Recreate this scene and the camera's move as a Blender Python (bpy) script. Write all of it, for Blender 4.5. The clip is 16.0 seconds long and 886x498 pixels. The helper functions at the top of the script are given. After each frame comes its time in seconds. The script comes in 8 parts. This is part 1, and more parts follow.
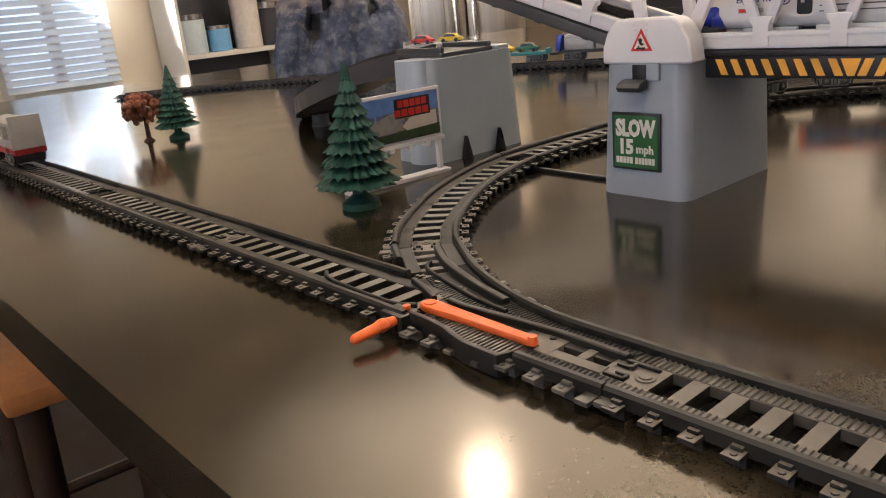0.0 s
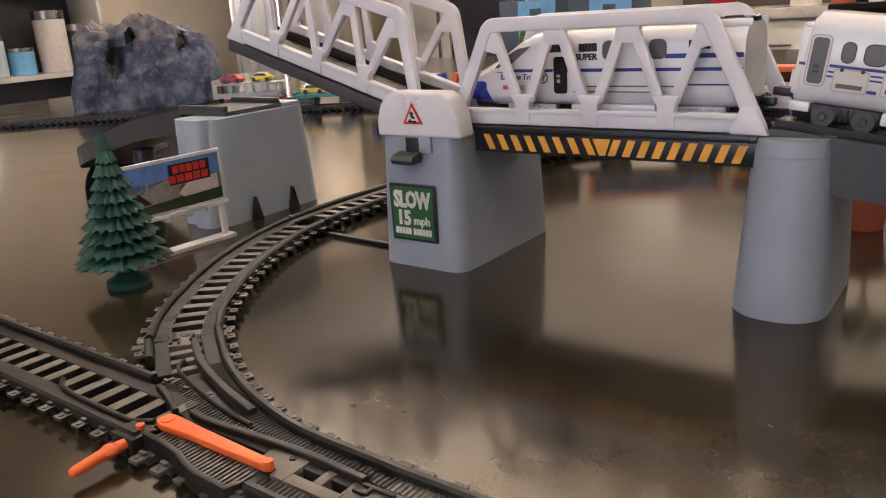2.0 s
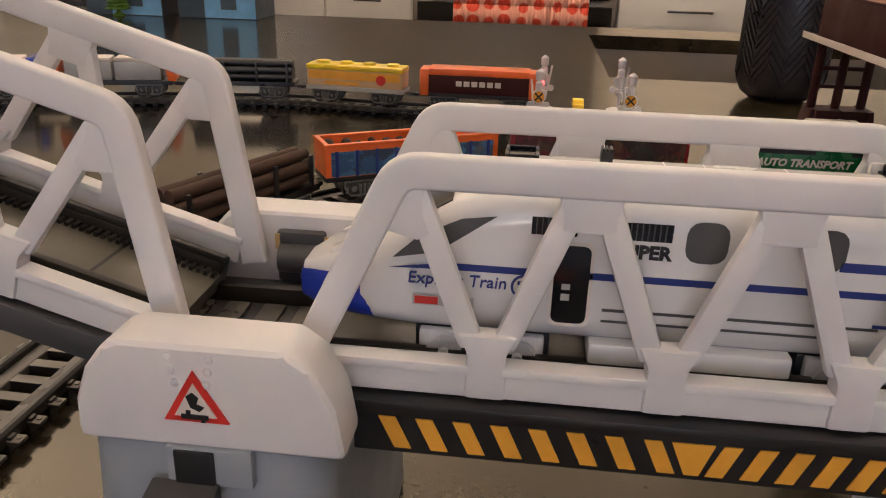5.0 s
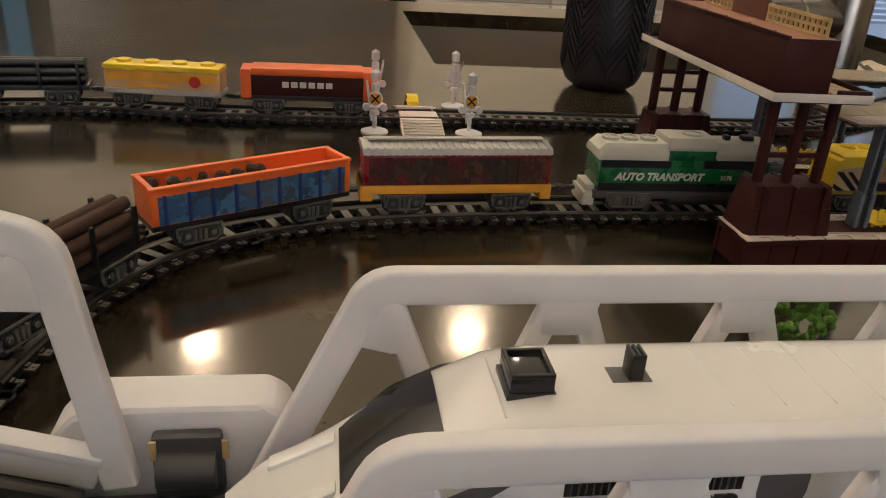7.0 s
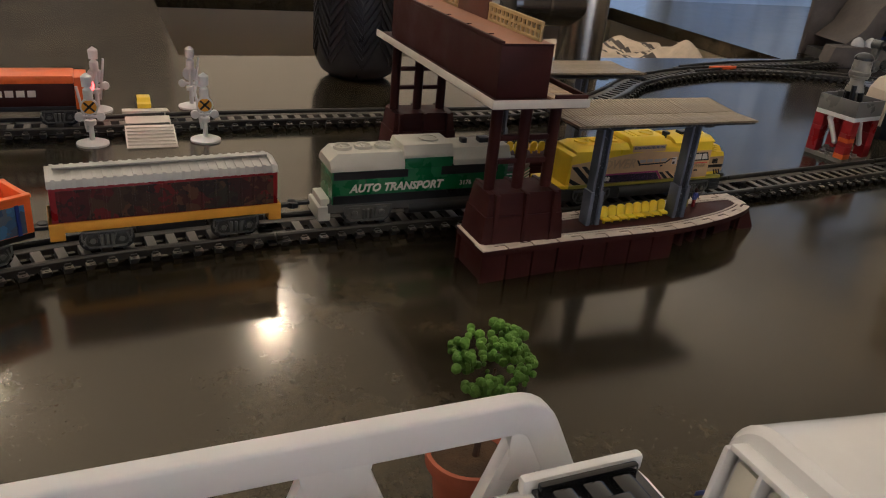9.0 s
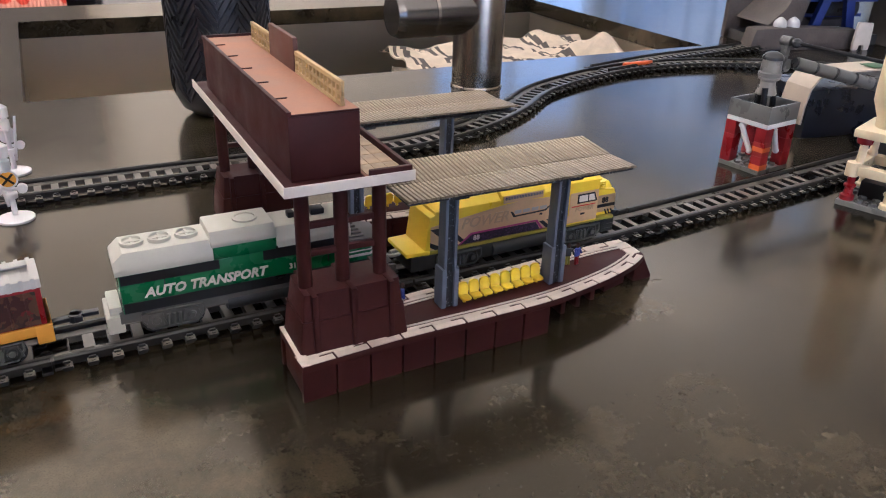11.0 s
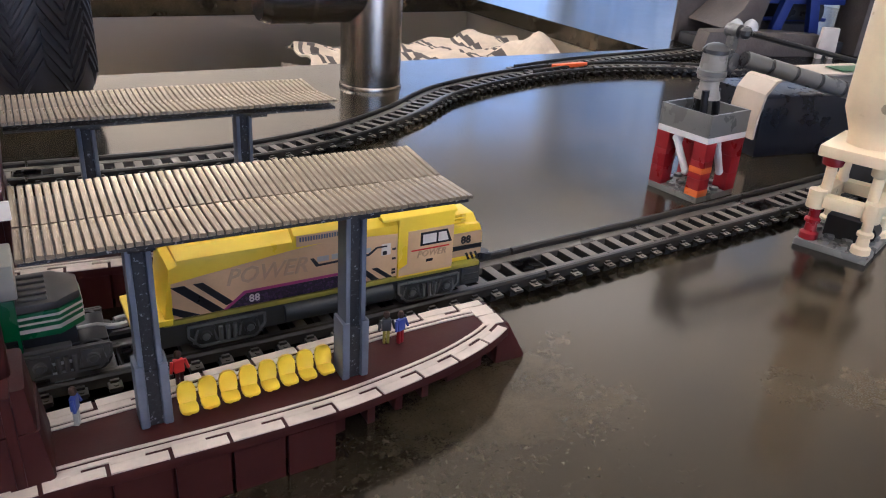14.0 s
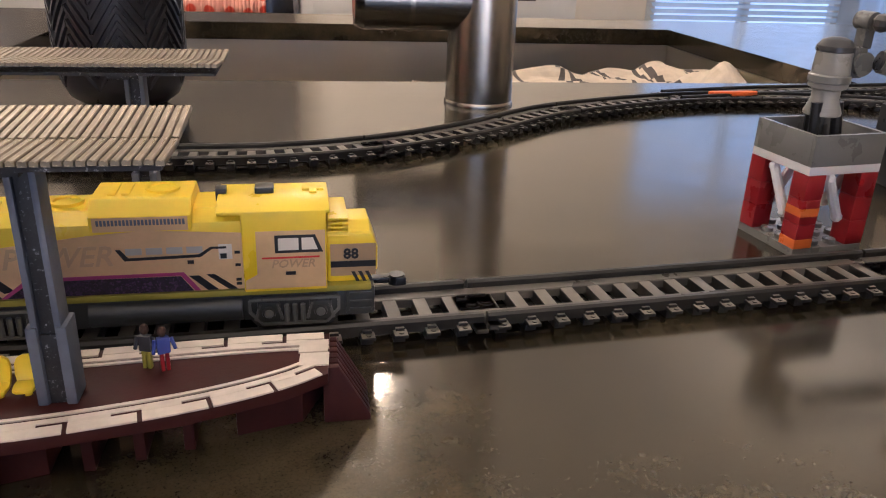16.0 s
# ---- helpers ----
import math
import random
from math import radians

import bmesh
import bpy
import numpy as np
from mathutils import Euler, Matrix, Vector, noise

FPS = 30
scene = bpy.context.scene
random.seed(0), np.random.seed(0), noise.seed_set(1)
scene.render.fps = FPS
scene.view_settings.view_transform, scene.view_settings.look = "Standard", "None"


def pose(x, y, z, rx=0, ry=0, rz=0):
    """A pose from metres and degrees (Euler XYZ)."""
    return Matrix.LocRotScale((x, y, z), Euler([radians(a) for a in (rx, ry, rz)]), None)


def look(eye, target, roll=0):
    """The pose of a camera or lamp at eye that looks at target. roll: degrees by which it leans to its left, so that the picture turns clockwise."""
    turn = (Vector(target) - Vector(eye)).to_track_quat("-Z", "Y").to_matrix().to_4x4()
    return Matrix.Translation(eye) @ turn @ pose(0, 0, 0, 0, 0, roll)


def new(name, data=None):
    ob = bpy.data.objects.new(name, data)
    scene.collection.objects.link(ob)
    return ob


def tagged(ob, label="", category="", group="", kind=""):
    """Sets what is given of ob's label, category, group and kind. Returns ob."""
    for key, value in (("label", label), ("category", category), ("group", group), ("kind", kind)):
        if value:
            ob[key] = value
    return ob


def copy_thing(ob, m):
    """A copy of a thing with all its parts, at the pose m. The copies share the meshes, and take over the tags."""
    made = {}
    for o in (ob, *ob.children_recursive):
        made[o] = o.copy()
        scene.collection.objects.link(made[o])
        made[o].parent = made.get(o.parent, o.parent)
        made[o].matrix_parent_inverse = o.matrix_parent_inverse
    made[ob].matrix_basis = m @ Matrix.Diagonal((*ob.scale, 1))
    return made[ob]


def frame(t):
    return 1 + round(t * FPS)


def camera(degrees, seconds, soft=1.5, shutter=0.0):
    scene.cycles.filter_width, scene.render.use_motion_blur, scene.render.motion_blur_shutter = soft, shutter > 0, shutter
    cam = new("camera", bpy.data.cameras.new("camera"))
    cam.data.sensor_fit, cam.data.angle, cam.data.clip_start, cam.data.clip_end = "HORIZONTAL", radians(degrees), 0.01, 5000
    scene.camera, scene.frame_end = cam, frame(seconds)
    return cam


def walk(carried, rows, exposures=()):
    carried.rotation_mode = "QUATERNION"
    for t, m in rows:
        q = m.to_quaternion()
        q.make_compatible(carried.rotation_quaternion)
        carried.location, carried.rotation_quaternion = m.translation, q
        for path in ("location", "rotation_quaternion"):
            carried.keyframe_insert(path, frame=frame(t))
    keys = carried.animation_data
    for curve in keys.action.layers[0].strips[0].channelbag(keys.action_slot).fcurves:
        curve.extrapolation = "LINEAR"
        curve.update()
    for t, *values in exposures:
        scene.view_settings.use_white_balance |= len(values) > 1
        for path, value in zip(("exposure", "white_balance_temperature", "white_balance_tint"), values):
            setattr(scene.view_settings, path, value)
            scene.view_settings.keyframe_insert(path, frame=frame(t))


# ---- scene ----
cam = camera(59.55, 16.0, 1.1)
PATH = [
    (0, (0.21118, -0.19739, 0.09116), (-0.00698, -0.01330, -0.00110), -5.64),
    (0.5, (0.21030, -0.19146, 0.09173), (-0.00079, 0.00151, 0.00115), -5.43),
    (1, (0.21153, -0.18392, 0.09382), (0.01203, 0.02138, 0.00408), -5.08),
    (1.5, (0.21518, -0.17209, 0.09813), (0.02761, 0.04447, 0.00916), -4.56),
    (2, (0.22093, -0.16660, 0.10694), (0.04645, 0.06079, 0.01833), -3.92),
    (2.5, (0.22471, -0.14663, 0.11823), (0.06744, 0.09254, 0.02842), -3.22),
    (3, (0.20393, -0.12196, 0.12829), (0.07833, 0.13467, 0.03685), -2.02),
    (3.2, (0.19164, -0.10620, 0.12803), (0.07921, 0.15610, 0.03552), -1.74),
    (5.3, (0.05504, 0.00064, 0.13346), (0.04219, 0.27811, 0.02012), 3.03),
    (5.5, (0.05061, 0.00982, 0.13442), (0.04838, 0.28792, 0.02194), 3.72),
    (6, (0.04265, 0.01984, 0.14516), (0.04896, 0.29476, 0.02526), 3.07),
    (6.5, (0.04017, 0.03125, 0.14770), (0.06354, 0.30446, 0.02599), 3.02),
    (7, (0.04059, 0.03765, 0.15111), (0.08442, 0.30765, 0.02792), 3.95),
    (7.5, (0.04504, 0.04221, 0.14941), (0.11195, 0.30713, 0.02555), 4.80),
    (8, (0.05007, 0.04585, 0.15421), (0.13658, 0.30475, 0.02978), 5.60),
    (8.5, (0.07029, 0.05277, 0.16266), (0.17658, 0.30315, 0.03612), 6.12),
    (8.7, (0.07575, 0.05791, 0.16252), (0.18694, 0.30599, 0.03565), 6.24),
    (10.8, (0.15730, 0.10483, 0.18130), (0.28084, 0.34524, 0.05115), 2.08),
    (11, (0.16831, 0.11388, 0.17859), (0.29313, 0.35308, 0.04744), 1.91),
    (11.5, (0.19911, 0.13460, 0.17106), (0.32785, 0.37204, 0.04050), 2.17),
    (12, (0.21531, 0.15537, 0.16696), (0.34933, 0.39168, 0.03970), 2.58),
    (12.5, (0.22587, 0.16629, 0.16563), (0.36079, 0.40289, 0.03985), 2.92),
    (13, (0.23763, 0.17550, 0.15592), (0.37270, 0.41132, 0.02886), 3.50),
    (13.5, (0.26057, 0.18505, 0.15135), (0.39535, 0.42048, 0.02324), 3.58),
    (14, (0.28209, 0.19163, 0.14190), (0.41810, 0.42715, 0.01527), 3.78),
    (14.5, (0.30293, 0.20227, 0.13527), (0.43694, 0.43973, 0.01014), 4.52),
    (15, (0.33735, 0.21232, 0.12387), (0.45910, 0.45818, 0.00251), 5.16),
    (15.5, (0.37222, 0.21153, 0.11335), (0.46805, 0.47030, -0.00436), 4.44),
    (16, (0.40612, 0.21254, 0.10965), (0.45639, 0.48553, -0.00414), 2.21),
]
EXPOSURES = [(0, 0.35, 5550, 19), (2, 0.34, 5400, 22), (3.2, 0.28, 5350, 23), (5.3, -0.14, 5850, 21), (7.0, -0.3, 5700, 14), (8.7, -0.55, 5450, 15), (10.8, 0.66, 4750, 20), (14.0, 0.74, 4700, 20), (16, 0.52, 5250, 23)]
walk(cam, [(t, look(eye, target, roll)) for t, eye, target, roll in PATH], EXPOSURES)

# ---- world and lights ----
MM = 0.001
world = bpy.data.worlds.new("world")
scene.world = world
world.use_nodes = True
wt = world.node_tree
sky = wt.nodes.new("ShaderNodeTexSky")
sky.sky_type, sky.sun_disc = "NISHITA", False
sky.sun_elevation, sky.sun_rotation = radians(38), radians(200)
wt.links.new(sky.outputs[0], wt.nodes["Background"].inputs[0])
wt.nodes["Background"].inputs[1].default_value = 0.12


def area_light(name, place, target, sx, sy, watts, colour):
    d = bpy.data.lights.new(name, "AREA")
    d.shape, d.size, d.size_y, d.energy, d.color = "RECTANGLE", sx, sy, watts, colour
    ob = new(name, d)
    ob.matrix_world = look(place, target)
    return ob


CEIL = 1.50
FLOOR = -0.92
XW, XE, YS, YN = -3.3, 3.2, -2.6, 4.0
# daylight standing in the window openings; the southern one is added, out of view
area_light("window_fill_light", (2.60, YN - 0.06, 0.25), (2.3, 0, 0.1), 1.0, 1.9, 1.0, (0.75, 0.87, 1.0))
area_light("window_fill_light", (0.1, YS + 0.06, 0.55), (0.1, 0.2, 0.0), 2.4, 1.2, 6, (0.96, 0.97, 1.0))
# the first three are mirrored in the counter; the other four are added, unseen
LAMPS = [(-0.45, 2.73), (0.605, 2.75), (-1.455, 1.30), (2.3, -0.4), (-0.45, -1.3), (1.2, -1.3), (-1.7, -0.3)]
# fill lamps added at the windows, aimed up to brighten the ceiling
UPLIGHTS = [
    ((0.1, YS + 0.07, 0.45), (0.1, YS + 0.95, 0.92), 2.5, 46),
    ((XE - 0.17, 3.05, 0.35), (XE - 0.47, 2.45, 1.40), 1.5, 10),
    ((XW + 0.08, 0.80, 0.25), (XW + 0.95, 1.20, 0.68), 0.48, 85),
]
for spot, toward, wide, watts in UPLIGHTS:
    up = area_light("window_fill_light", spot, toward, wide, 1.1 if wide > 0.5 else 0.7, watts, (1.0, 0.85, 0.63))
    up.data.spread = radians(62)
# fill lamp added in front of the western window to brighten the far corner
slant = area_light("window_fill_light", (XW + 0.34, 0.84, 0.34), (-1.90, 3.95, 1.30), 0.40, 0.6, 15, (1.0, 0.88, 0.70))
slant.data.spread = radians(50)
for lx, ly in LAMPS:
    d = bpy.data.lights.new("downlight", "SPOT")
    d.energy, d.color, d.spot_size, d.spot_blend, d.shadow_soft_size = 25 if ly > 0 else 3.5, (1.0, 0.78, 0.50), radians(172), 0.35, 0.05
    ob = new("downlight", d)
    ob.matrix_world = look((lx, ly, CEIL - 0.012), (lx, ly, 0))


# ---- materials ----
def nodes_of(name):
    m = bpy.data.materials.new(name)
    m.use_nodes = True
    t = m.node_tree
    return m, t, t.nodes["Principled BSDF"]


def coords(t, kind="Object"):
    return t.nodes.new("ShaderNodeTexCoord").outputs[kind]


def noise_at(t, vec, scale, detail=4.0, rough=0.55):
    n = t.nodes.new("ShaderNodeTexNoise")
    n.inputs["Scale"].default_value, n.inputs["Detail"].default_value, n.inputs["Roughness"].default_value = scale, detail, rough
    t.links.new(vec, n.inputs["Vector"])
    return n.outputs["Fac"]


def ramp_of(t, fac, stops):
    r = t.nodes.new("ShaderNodeValToRGB")
    while len(r.color_ramp.elements) < len(stops):
        r.color_ramp.elements.new(0.5)
    for e, (p, c) in zip(r.color_ramp.elements, stops):
        e.position, e.color = p, (*c, 1)
    t.links.new(fac, r.inputs[0])
    return r.outputs[0]


def mixed(t, fac, a, b, kind="MIX"):
    m = t.nodes.new("ShaderNodeMix")
    m.data_type, m.blend_type = "RGBA", kind
    for sock, v in ((m.inputs[0], fac), (m.inputs[6], a), (m.inputs[7], b)):
        if isinstance(v, bpy.types.NodeSocket):
            t.links.new(v, sock)
        elif isinstance(v, (int, float)):
            sock.default_value = v
        else:
            sock.default_value = (*v, 1)
    return m.outputs[2]


def scaled(t, fac, lo, hi, a=0.0, b=1.0):
    r = t.nodes.new("ShaderNodeMapRange")
    t.links.new(fac, r.inputs[0])
    for n, v in enumerate((a, b, lo, hi)):
        r.inputs[n + 1].default_value = v
    return r.outputs[0]


def bumped(t, p, fac, strength, dist):
    b = t.nodes.new("ShaderNodeBump")
    b.inputs["Strength"].default_value, b.inputs["Distance"].default_value = strength, dist
    t.links.new(fac, b.inputs["Height"])
    t.links.new(b.outputs[0], p.inputs["Normal"])


def surface(name, colour, rough=0.45, metal=0.0, vary=0.12, grain=900, wear=60, bump=0.15, dist=0.0002, coat=0.0, spec=0.5, sss=0.0, random=0.0, spots=1.0):
    """A surface with fine grain, broad patches and slight relief."""
    m, t, p = nodes_of(name)
    v = coords(t)
    fine, broad = noise_at(t, v, grain), noise_at(t, v, wear, 5)
    c = mixed(t, scaled(t, broad, 0, 1, 0.35, 0.7), [x * (1 - vary) for x in colour], [min(1, x * (1 + vary)) for x in colour])
    c = mixed(t, scaled(t, fine, 0, vary, 0.4, 0.75), c, [x * 0.55 for x in colour])
    if random:
        info = t.nodes.new("ShaderNodeObjectInfo").outputs["Random"]
        c = mixed(t, scaled(t, info, 0, random), c, [x * 0.4 for x in colour])
    t.links.new(c, p.inputs["Base Color"])
    t.links.new(scaled(t, broad, max(0.02, rough - 0.1 * spots), min(1, rough + 0.12 * spots), 0.3, 0.7), p.inputs["Roughness"])
    p.inputs["Metallic"].default_value, p.inputs["Coat Weight"].default_value = metal, coat
    p.inputs["Coat Roughness"].default_value, p.inputs["Specular IOR Level"].default_value = 0.12, spec
    if sss:
        p.inputs["Subsurface Weight"].default_value, p.inputs["Subsurface Scale"].default_value = sss, 0.003
    if bump:
        bumped(t, p, fine, bump, dist)
    return m


def flecked(name, base, speck, scale, cut, rough=0.5, random=0.0, metal=0.0):
    """A dark weathered coat with pale specks and streaks; on the roof slats also glints."""
    m, t, p = nodes_of(name)
    v = coords(t)
    fine, broad = noise_at(t, v, scale, 3, 0.7), noise_at(t, v, scale * 0.16, 4)
    c = mixed(t, scaled(t, broad, 0, 0.8, 0.35, 0.7), base, [x * 0.45 for x in base])
    c = mixed(t, scaled(t, fine, 0, 0.85, cut, cut + 0.12), c, speck)
    if random:
        info = t.nodes.new("ShaderNodeObjectInfo").outputs["Random"]
        c = mixed(t, scaled(t, info, 0, random), c, [x * 0.35 for x in base])
    t.links.new(c, p.inputs["Base Color"])
    t.links.new(scaled(t, fine, rough + 0.1, rough - 0.15, 0.4, 0.7), p.inputs["Roughness"])
    p.inputs["Metallic"].default_value = metal
    bumped(t, p, fine, 0.5, 0.0003)
    return m


def sheer(name, colour):
    """Thin curtain cloth that lets daylight through."""
    m, t, p = nodes_of(name)
    tr = t.nodes.new("ShaderNodeBsdfTranslucent")
    weave = noise_at(t, coords(t), 300, 3)
    tint = mixed(t, scaled(t, weave, 0, 0.3, 0.4, 0.7), colour, [x * 0.8 for x in colour])
    t.links.new(tint, tr.inputs["Color"])
    t.links.new(tint, p.inputs["Base Color"])
    p.inputs["Roughness"].default_value = 0.9
    mix = t.nodes.new("ShaderNodeMixShader")
    mix.inputs[0].default_value = 0.65
    t.links.new(p.outputs[0], mix.inputs[1])
    t.links.new(tr.outputs[0], mix.inputs[2])
    t.links.new(mix.outputs[0], t.nodes["Material Output"].inputs["Surface"])
    return m


def brushed(name, colour):
    """Steel with long upright brush marks."""
    m, t, p = nodes_of(name)
    sc = t.nodes.new("ShaderNodeMapping")
    sc.inputs["Scale"].default_value = (60, 60, 0.6)
    t.links.new(coords(t), sc.inputs["Vector"])
    lines = noise_at(t, sc.outputs[0], 1.0, 6)
    t.links.new(mixed(t, scaled(t, lines, 0, 1, 0.3, 0.7), [c * 0.75 for c in colour], colour), p.inputs["Base Color"])
    t.links.new(scaled(t, lines, 0.26, 0.42, 0.3, 0.7), p.inputs["Roughness"])
    p.inputs["Metallic"].default_value = 1.0
    return m


def glow(name, colour, strength):
    m, t, p = nodes_of(name)
    p.inputs["Base Color"].default_value = (*colour, 1)
    p.inputs["Emission Color"].default_value = (*colour, 1)
    p.inputs["Emission Strength"].default_value = strength
    return m


def times(t, a, b):
    k = t.nodes.new("ShaderNodeMath")
    k.operation = "MULTIPLY"
    for sock, v in zip(k.inputs, (a, b)):
        if isinstance(v, bpy.types.NodeSocket):
            t.links.new(v, sock)
        else:
            sock.default_value = v
    return k.outputs[0]


def quartz(name):
    """Polished engineered stone: olive brown clouds, fine sand grain, rare pale veins and dust."""
    m, t, p = nodes_of(name)
    v = coords(t)
    cloud, mid = noise_at(t, v, 9, 7, 0.66), noise_at(t, v, 46, 6, 0.7)
    sand, grit = noise_at(t, v, 1500, 2, 0.6), noise_at(t, v, 520, 3, 0.7)
    c = ramp_of(t, cloud, [(0.36, (0.009, 0.0073, 0.0044)), (0.5, (0.027, 0.0216, 0.0128)), (0.64, (0.068, 0.052, 0.029))])
    c = mixed(t, scaled(t, mid, 0, 0.7, 0.45, 0.72), c, (0.012, 0.010, 0.007))
    c = mixed(t, scaled(t, grit, 0, 0.34, 0.50, 0.74), c, (0.070, 0.058, 0.038))
    c = mixed(t, scaled(t, sand, 0, 0.6, 0.5, 0.75), c, (0.010, 0.008, 0.006))
    w = t.nodes.new("ShaderNodeTexNoise")
    w.inputs["Scale"].default_value, w.inputs["Detail"].default_value = 22, 7
    t.links.new(v, w.inputs["Vector"])
    warp = mixed(t, 0.12, v, w.outputs["Color"])
    vor = t.nodes.new("ShaderNodeTexVoronoi")
    vor.feature = "DISTANCE_TO_EDGE"
    vor.inputs["Scale"].default_value = 12
    t.links.new(warp, vor.inputs["Vector"])
    vein = scaled(t, vor.outputs["Distance"], 1, 0, 0.0, 0.010)
    patch = scaled(t, noise_at(t, v, 15, 4, 0.6), 0, 1, 0.58, 0.70)
    broken = scaled(t, noise_at(t, v, 260, 3, 0.7), 0.1, 1, 0.42, 0.62)
    c = mixed(t, times(t, times(t, times(t, vein, patch), broken), 0.14), c, (0.30, 0.255, 0.19))
    # pale flecks gathered in drifts
    fleck = scaled(t, noise_at(t, v, 210, 3, 0.65), 0, 1, 0.56, 0.68)
    drift = scaled(t, noise_at(t, v, 7, 4, 0.6), 0, 0.05, 0.48, 0.66)
    c = mixed(t, times(t, fleck, drift), c, (0.075, 0.062, 0.042))
    # dust specks
    for scale, lo, hi in ((45, 0.008, 0.016), (95, 0.008, 0.018)):
        sp = t.nodes.new("ShaderNodeTexVoronoi")
        sp.inputs["Scale"].default_value = scale
        t.links.new(v, sp.inputs["Vector"])
        c = mixed(t, scaled(t, sp.outputs["Distance"], 0.5, 0, lo, hi), c, (0.34, 0.30, 0.25))
    t.links.new(c, p.inputs["Base Color"])
    t.links.new(scaled(t, noise_at(t, v, 30, 5, 0.6), 0.105, 0.175, 0.3, 0.7), p.inputs["Roughness"])
    p.inputs["Specular IOR Level"].default_value = 0.66
    p.inputs["Specular Tint"].default_value = (1.0, 0.86, 0.64, 1)
    bumped(t, p, grit, 0.02, 0.0002)
    return m


def patchwork(name, colours, scale, rough=0.5):
    """Irregular printed blotches of several colours."""
    m, t, p = nodes_of(name)
    v = t.nodes.new("ShaderNodeTexVoronoi")
    v.inputs["Scale"].default_value = scale
    n = t.nodes.new("ShaderNodeTexNoise")
    n.inputs["Scale"].default_value = scale * 1.5
    t.links.new(coords(t), n.inputs["Vector"])
    t.links.new(mixed(t, 0.02, coords(t), n.outputs["Color"]), v.inputs["Vector"])
    sep = t.nodes.new("ShaderNodeSeparateColor")
    t.links.new(v.outputs["Color"], sep.inputs[0])
    stops = [((i + 0.5) / len(colours), c) for i, c in enumerate(colours)]
    t.links.new(ramp_of(t, sep.outputs[0], stops), p.inputs["Base Color"])
    p.inputs["Roughness"].default_value = rough
    return m


def rock(name):
    """Blue grey painted crags with tan dry-brushed crests."""
    m, t, p = nodes_of(name)
    v = coords(t)
    a, b = noise_at(t, v, 22, 8, 0.65), noise_at(t, v, 70, 6, 0.6)
    c = ramp_of(t, a, [(0.3, (0.012, 0.015, 0.028)), (0.5, (0.060, 0.075, 0.125)), (0.7, (0.19, 0.205, 0.26))])
    c = mixed(t, scaled(t, b, 0, 0.6, 0.5, 0.7), c, (0.27, 0.275, 0.31))
    sep = t.nodes.new("ShaderNodeSeparateXYZ")
    t.links.new(v, sep.inputs[0])
    crest = times(t, scaled(t, sep.outputs[2], 0, 1, 0.082, 0.118), scaled(t, b, 0.1, 0.9, 0.4, 0.62))
    c = mixed(t, crest, c, (0.33, 0.27, 0.20))
    t.links.new(c, p.inputs["Base Color"])
    p.inputs["Roughness"].default_value = 0.8
    bumped(t, p, b, 0.7, 0.004)
    return m


QUARTZ = quartz("dark_quartz")
WHITE = surface("white_plastic", (0.68, 0.665, 0.685), 0.42, vary=0.03, bump=0.05, sss=0.05)
WHITE_GLOSS = surface("glossy_white_plastic", (0.72, 0.71, 0.71), 0.16, vary=0.02, bump=0.0, coat=0.4)
IVORY = surface("yellowed_ivory_plastic", (0.78, 0.65, 0.44), 0.36, vary=0.06, bump=0.05, sss=0.05)
DECK_OLIVE = surface("olive_grey_deck", (0.105, 0.097, 0.072), 0.40, vary=0.12, bump=0.1)
CARD = surface("beige_card", (0.55, 0.47, 0.38), 0.5, vary=0.08)
STOOL_WOOD = surface("orange_stool_wood", (0.42, 0.17, 0.05), 0.4, vary=0.3, grain=80, wear=9)
ASH = surface("ash_grey_plastic", (0.50, 0.485, 0.42), 0.42, vary=0.06, bump=0.05)
CREAM = surface("cream_plastic", (0.74, 0.70, 0.60), 0.4, vary=0.04, bump=0.05)
# One plastic in three tones: dark rails and sides, mid ledges, light tops.
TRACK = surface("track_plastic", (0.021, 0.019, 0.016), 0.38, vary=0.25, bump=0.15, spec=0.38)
TRACK_MID = surface("mid_track_plastic", (0.092, 0.083, 0.071), 0.33, vary=0.25, bump=0.2, spec=0.42)
TRACK_GREY = surface("light_track_plastic", (0.155, 0.138, 0.115), 0.42, vary=0.22, bump=0.2, random=0.15, spec=0.45)
GREY = surface("pier_plastic", (0.295, 0.325, 0.37), 0.38, vary=0.04, grain=1400, bump=0.08)
PALE_GREY = surface("pale_grey_plastic", (0.36, 0.41, 0.46), 0.4, vary=0.04, bump=0.06)
DARK_GREY = surface("ramp_plastic", (0.055, 0.055, 0.058), 0.45, vary=0.12, bump=0.1)
BLACK = surface("black_plastic", (0.014, 0.014, 0.015), 0.35, vary=0.2, bump=0.08)
BLACK_GLOSS = surface("glossy_black_plastic", (0.01, 0.01, 0.011), 0.12, vary=0.1, bump=0.0)
ORANGE = surface("orange_plastic", (0.86, 0.16, 0.025), 0.38, vary=0.08, bump=0.06, sss=0.05)
AMBER = surface("amber_paint", (0.80, 0.38, 0.03), 0.5, vary=0.1)
BLUE = surface("blue_paint", (0.02, 0.045, 0.42), 0.25, vary=0.06, bump=0.0, coat=0.4)
BLUE_CLOTH = surface("blue_cloth_paint", (0.05, 0.075, 0.32), 0.5, vary=0.1, bump=0.0)
NAVY = surface("navy_print", (0.018, 0.035, 0.20), 0.4, vary=0.05, bump=0.0)
WINDOW_GREY = surface("printed_window", (0.085, 0.085, 0.085), 0.35, vary=0.1, bump=0.0)
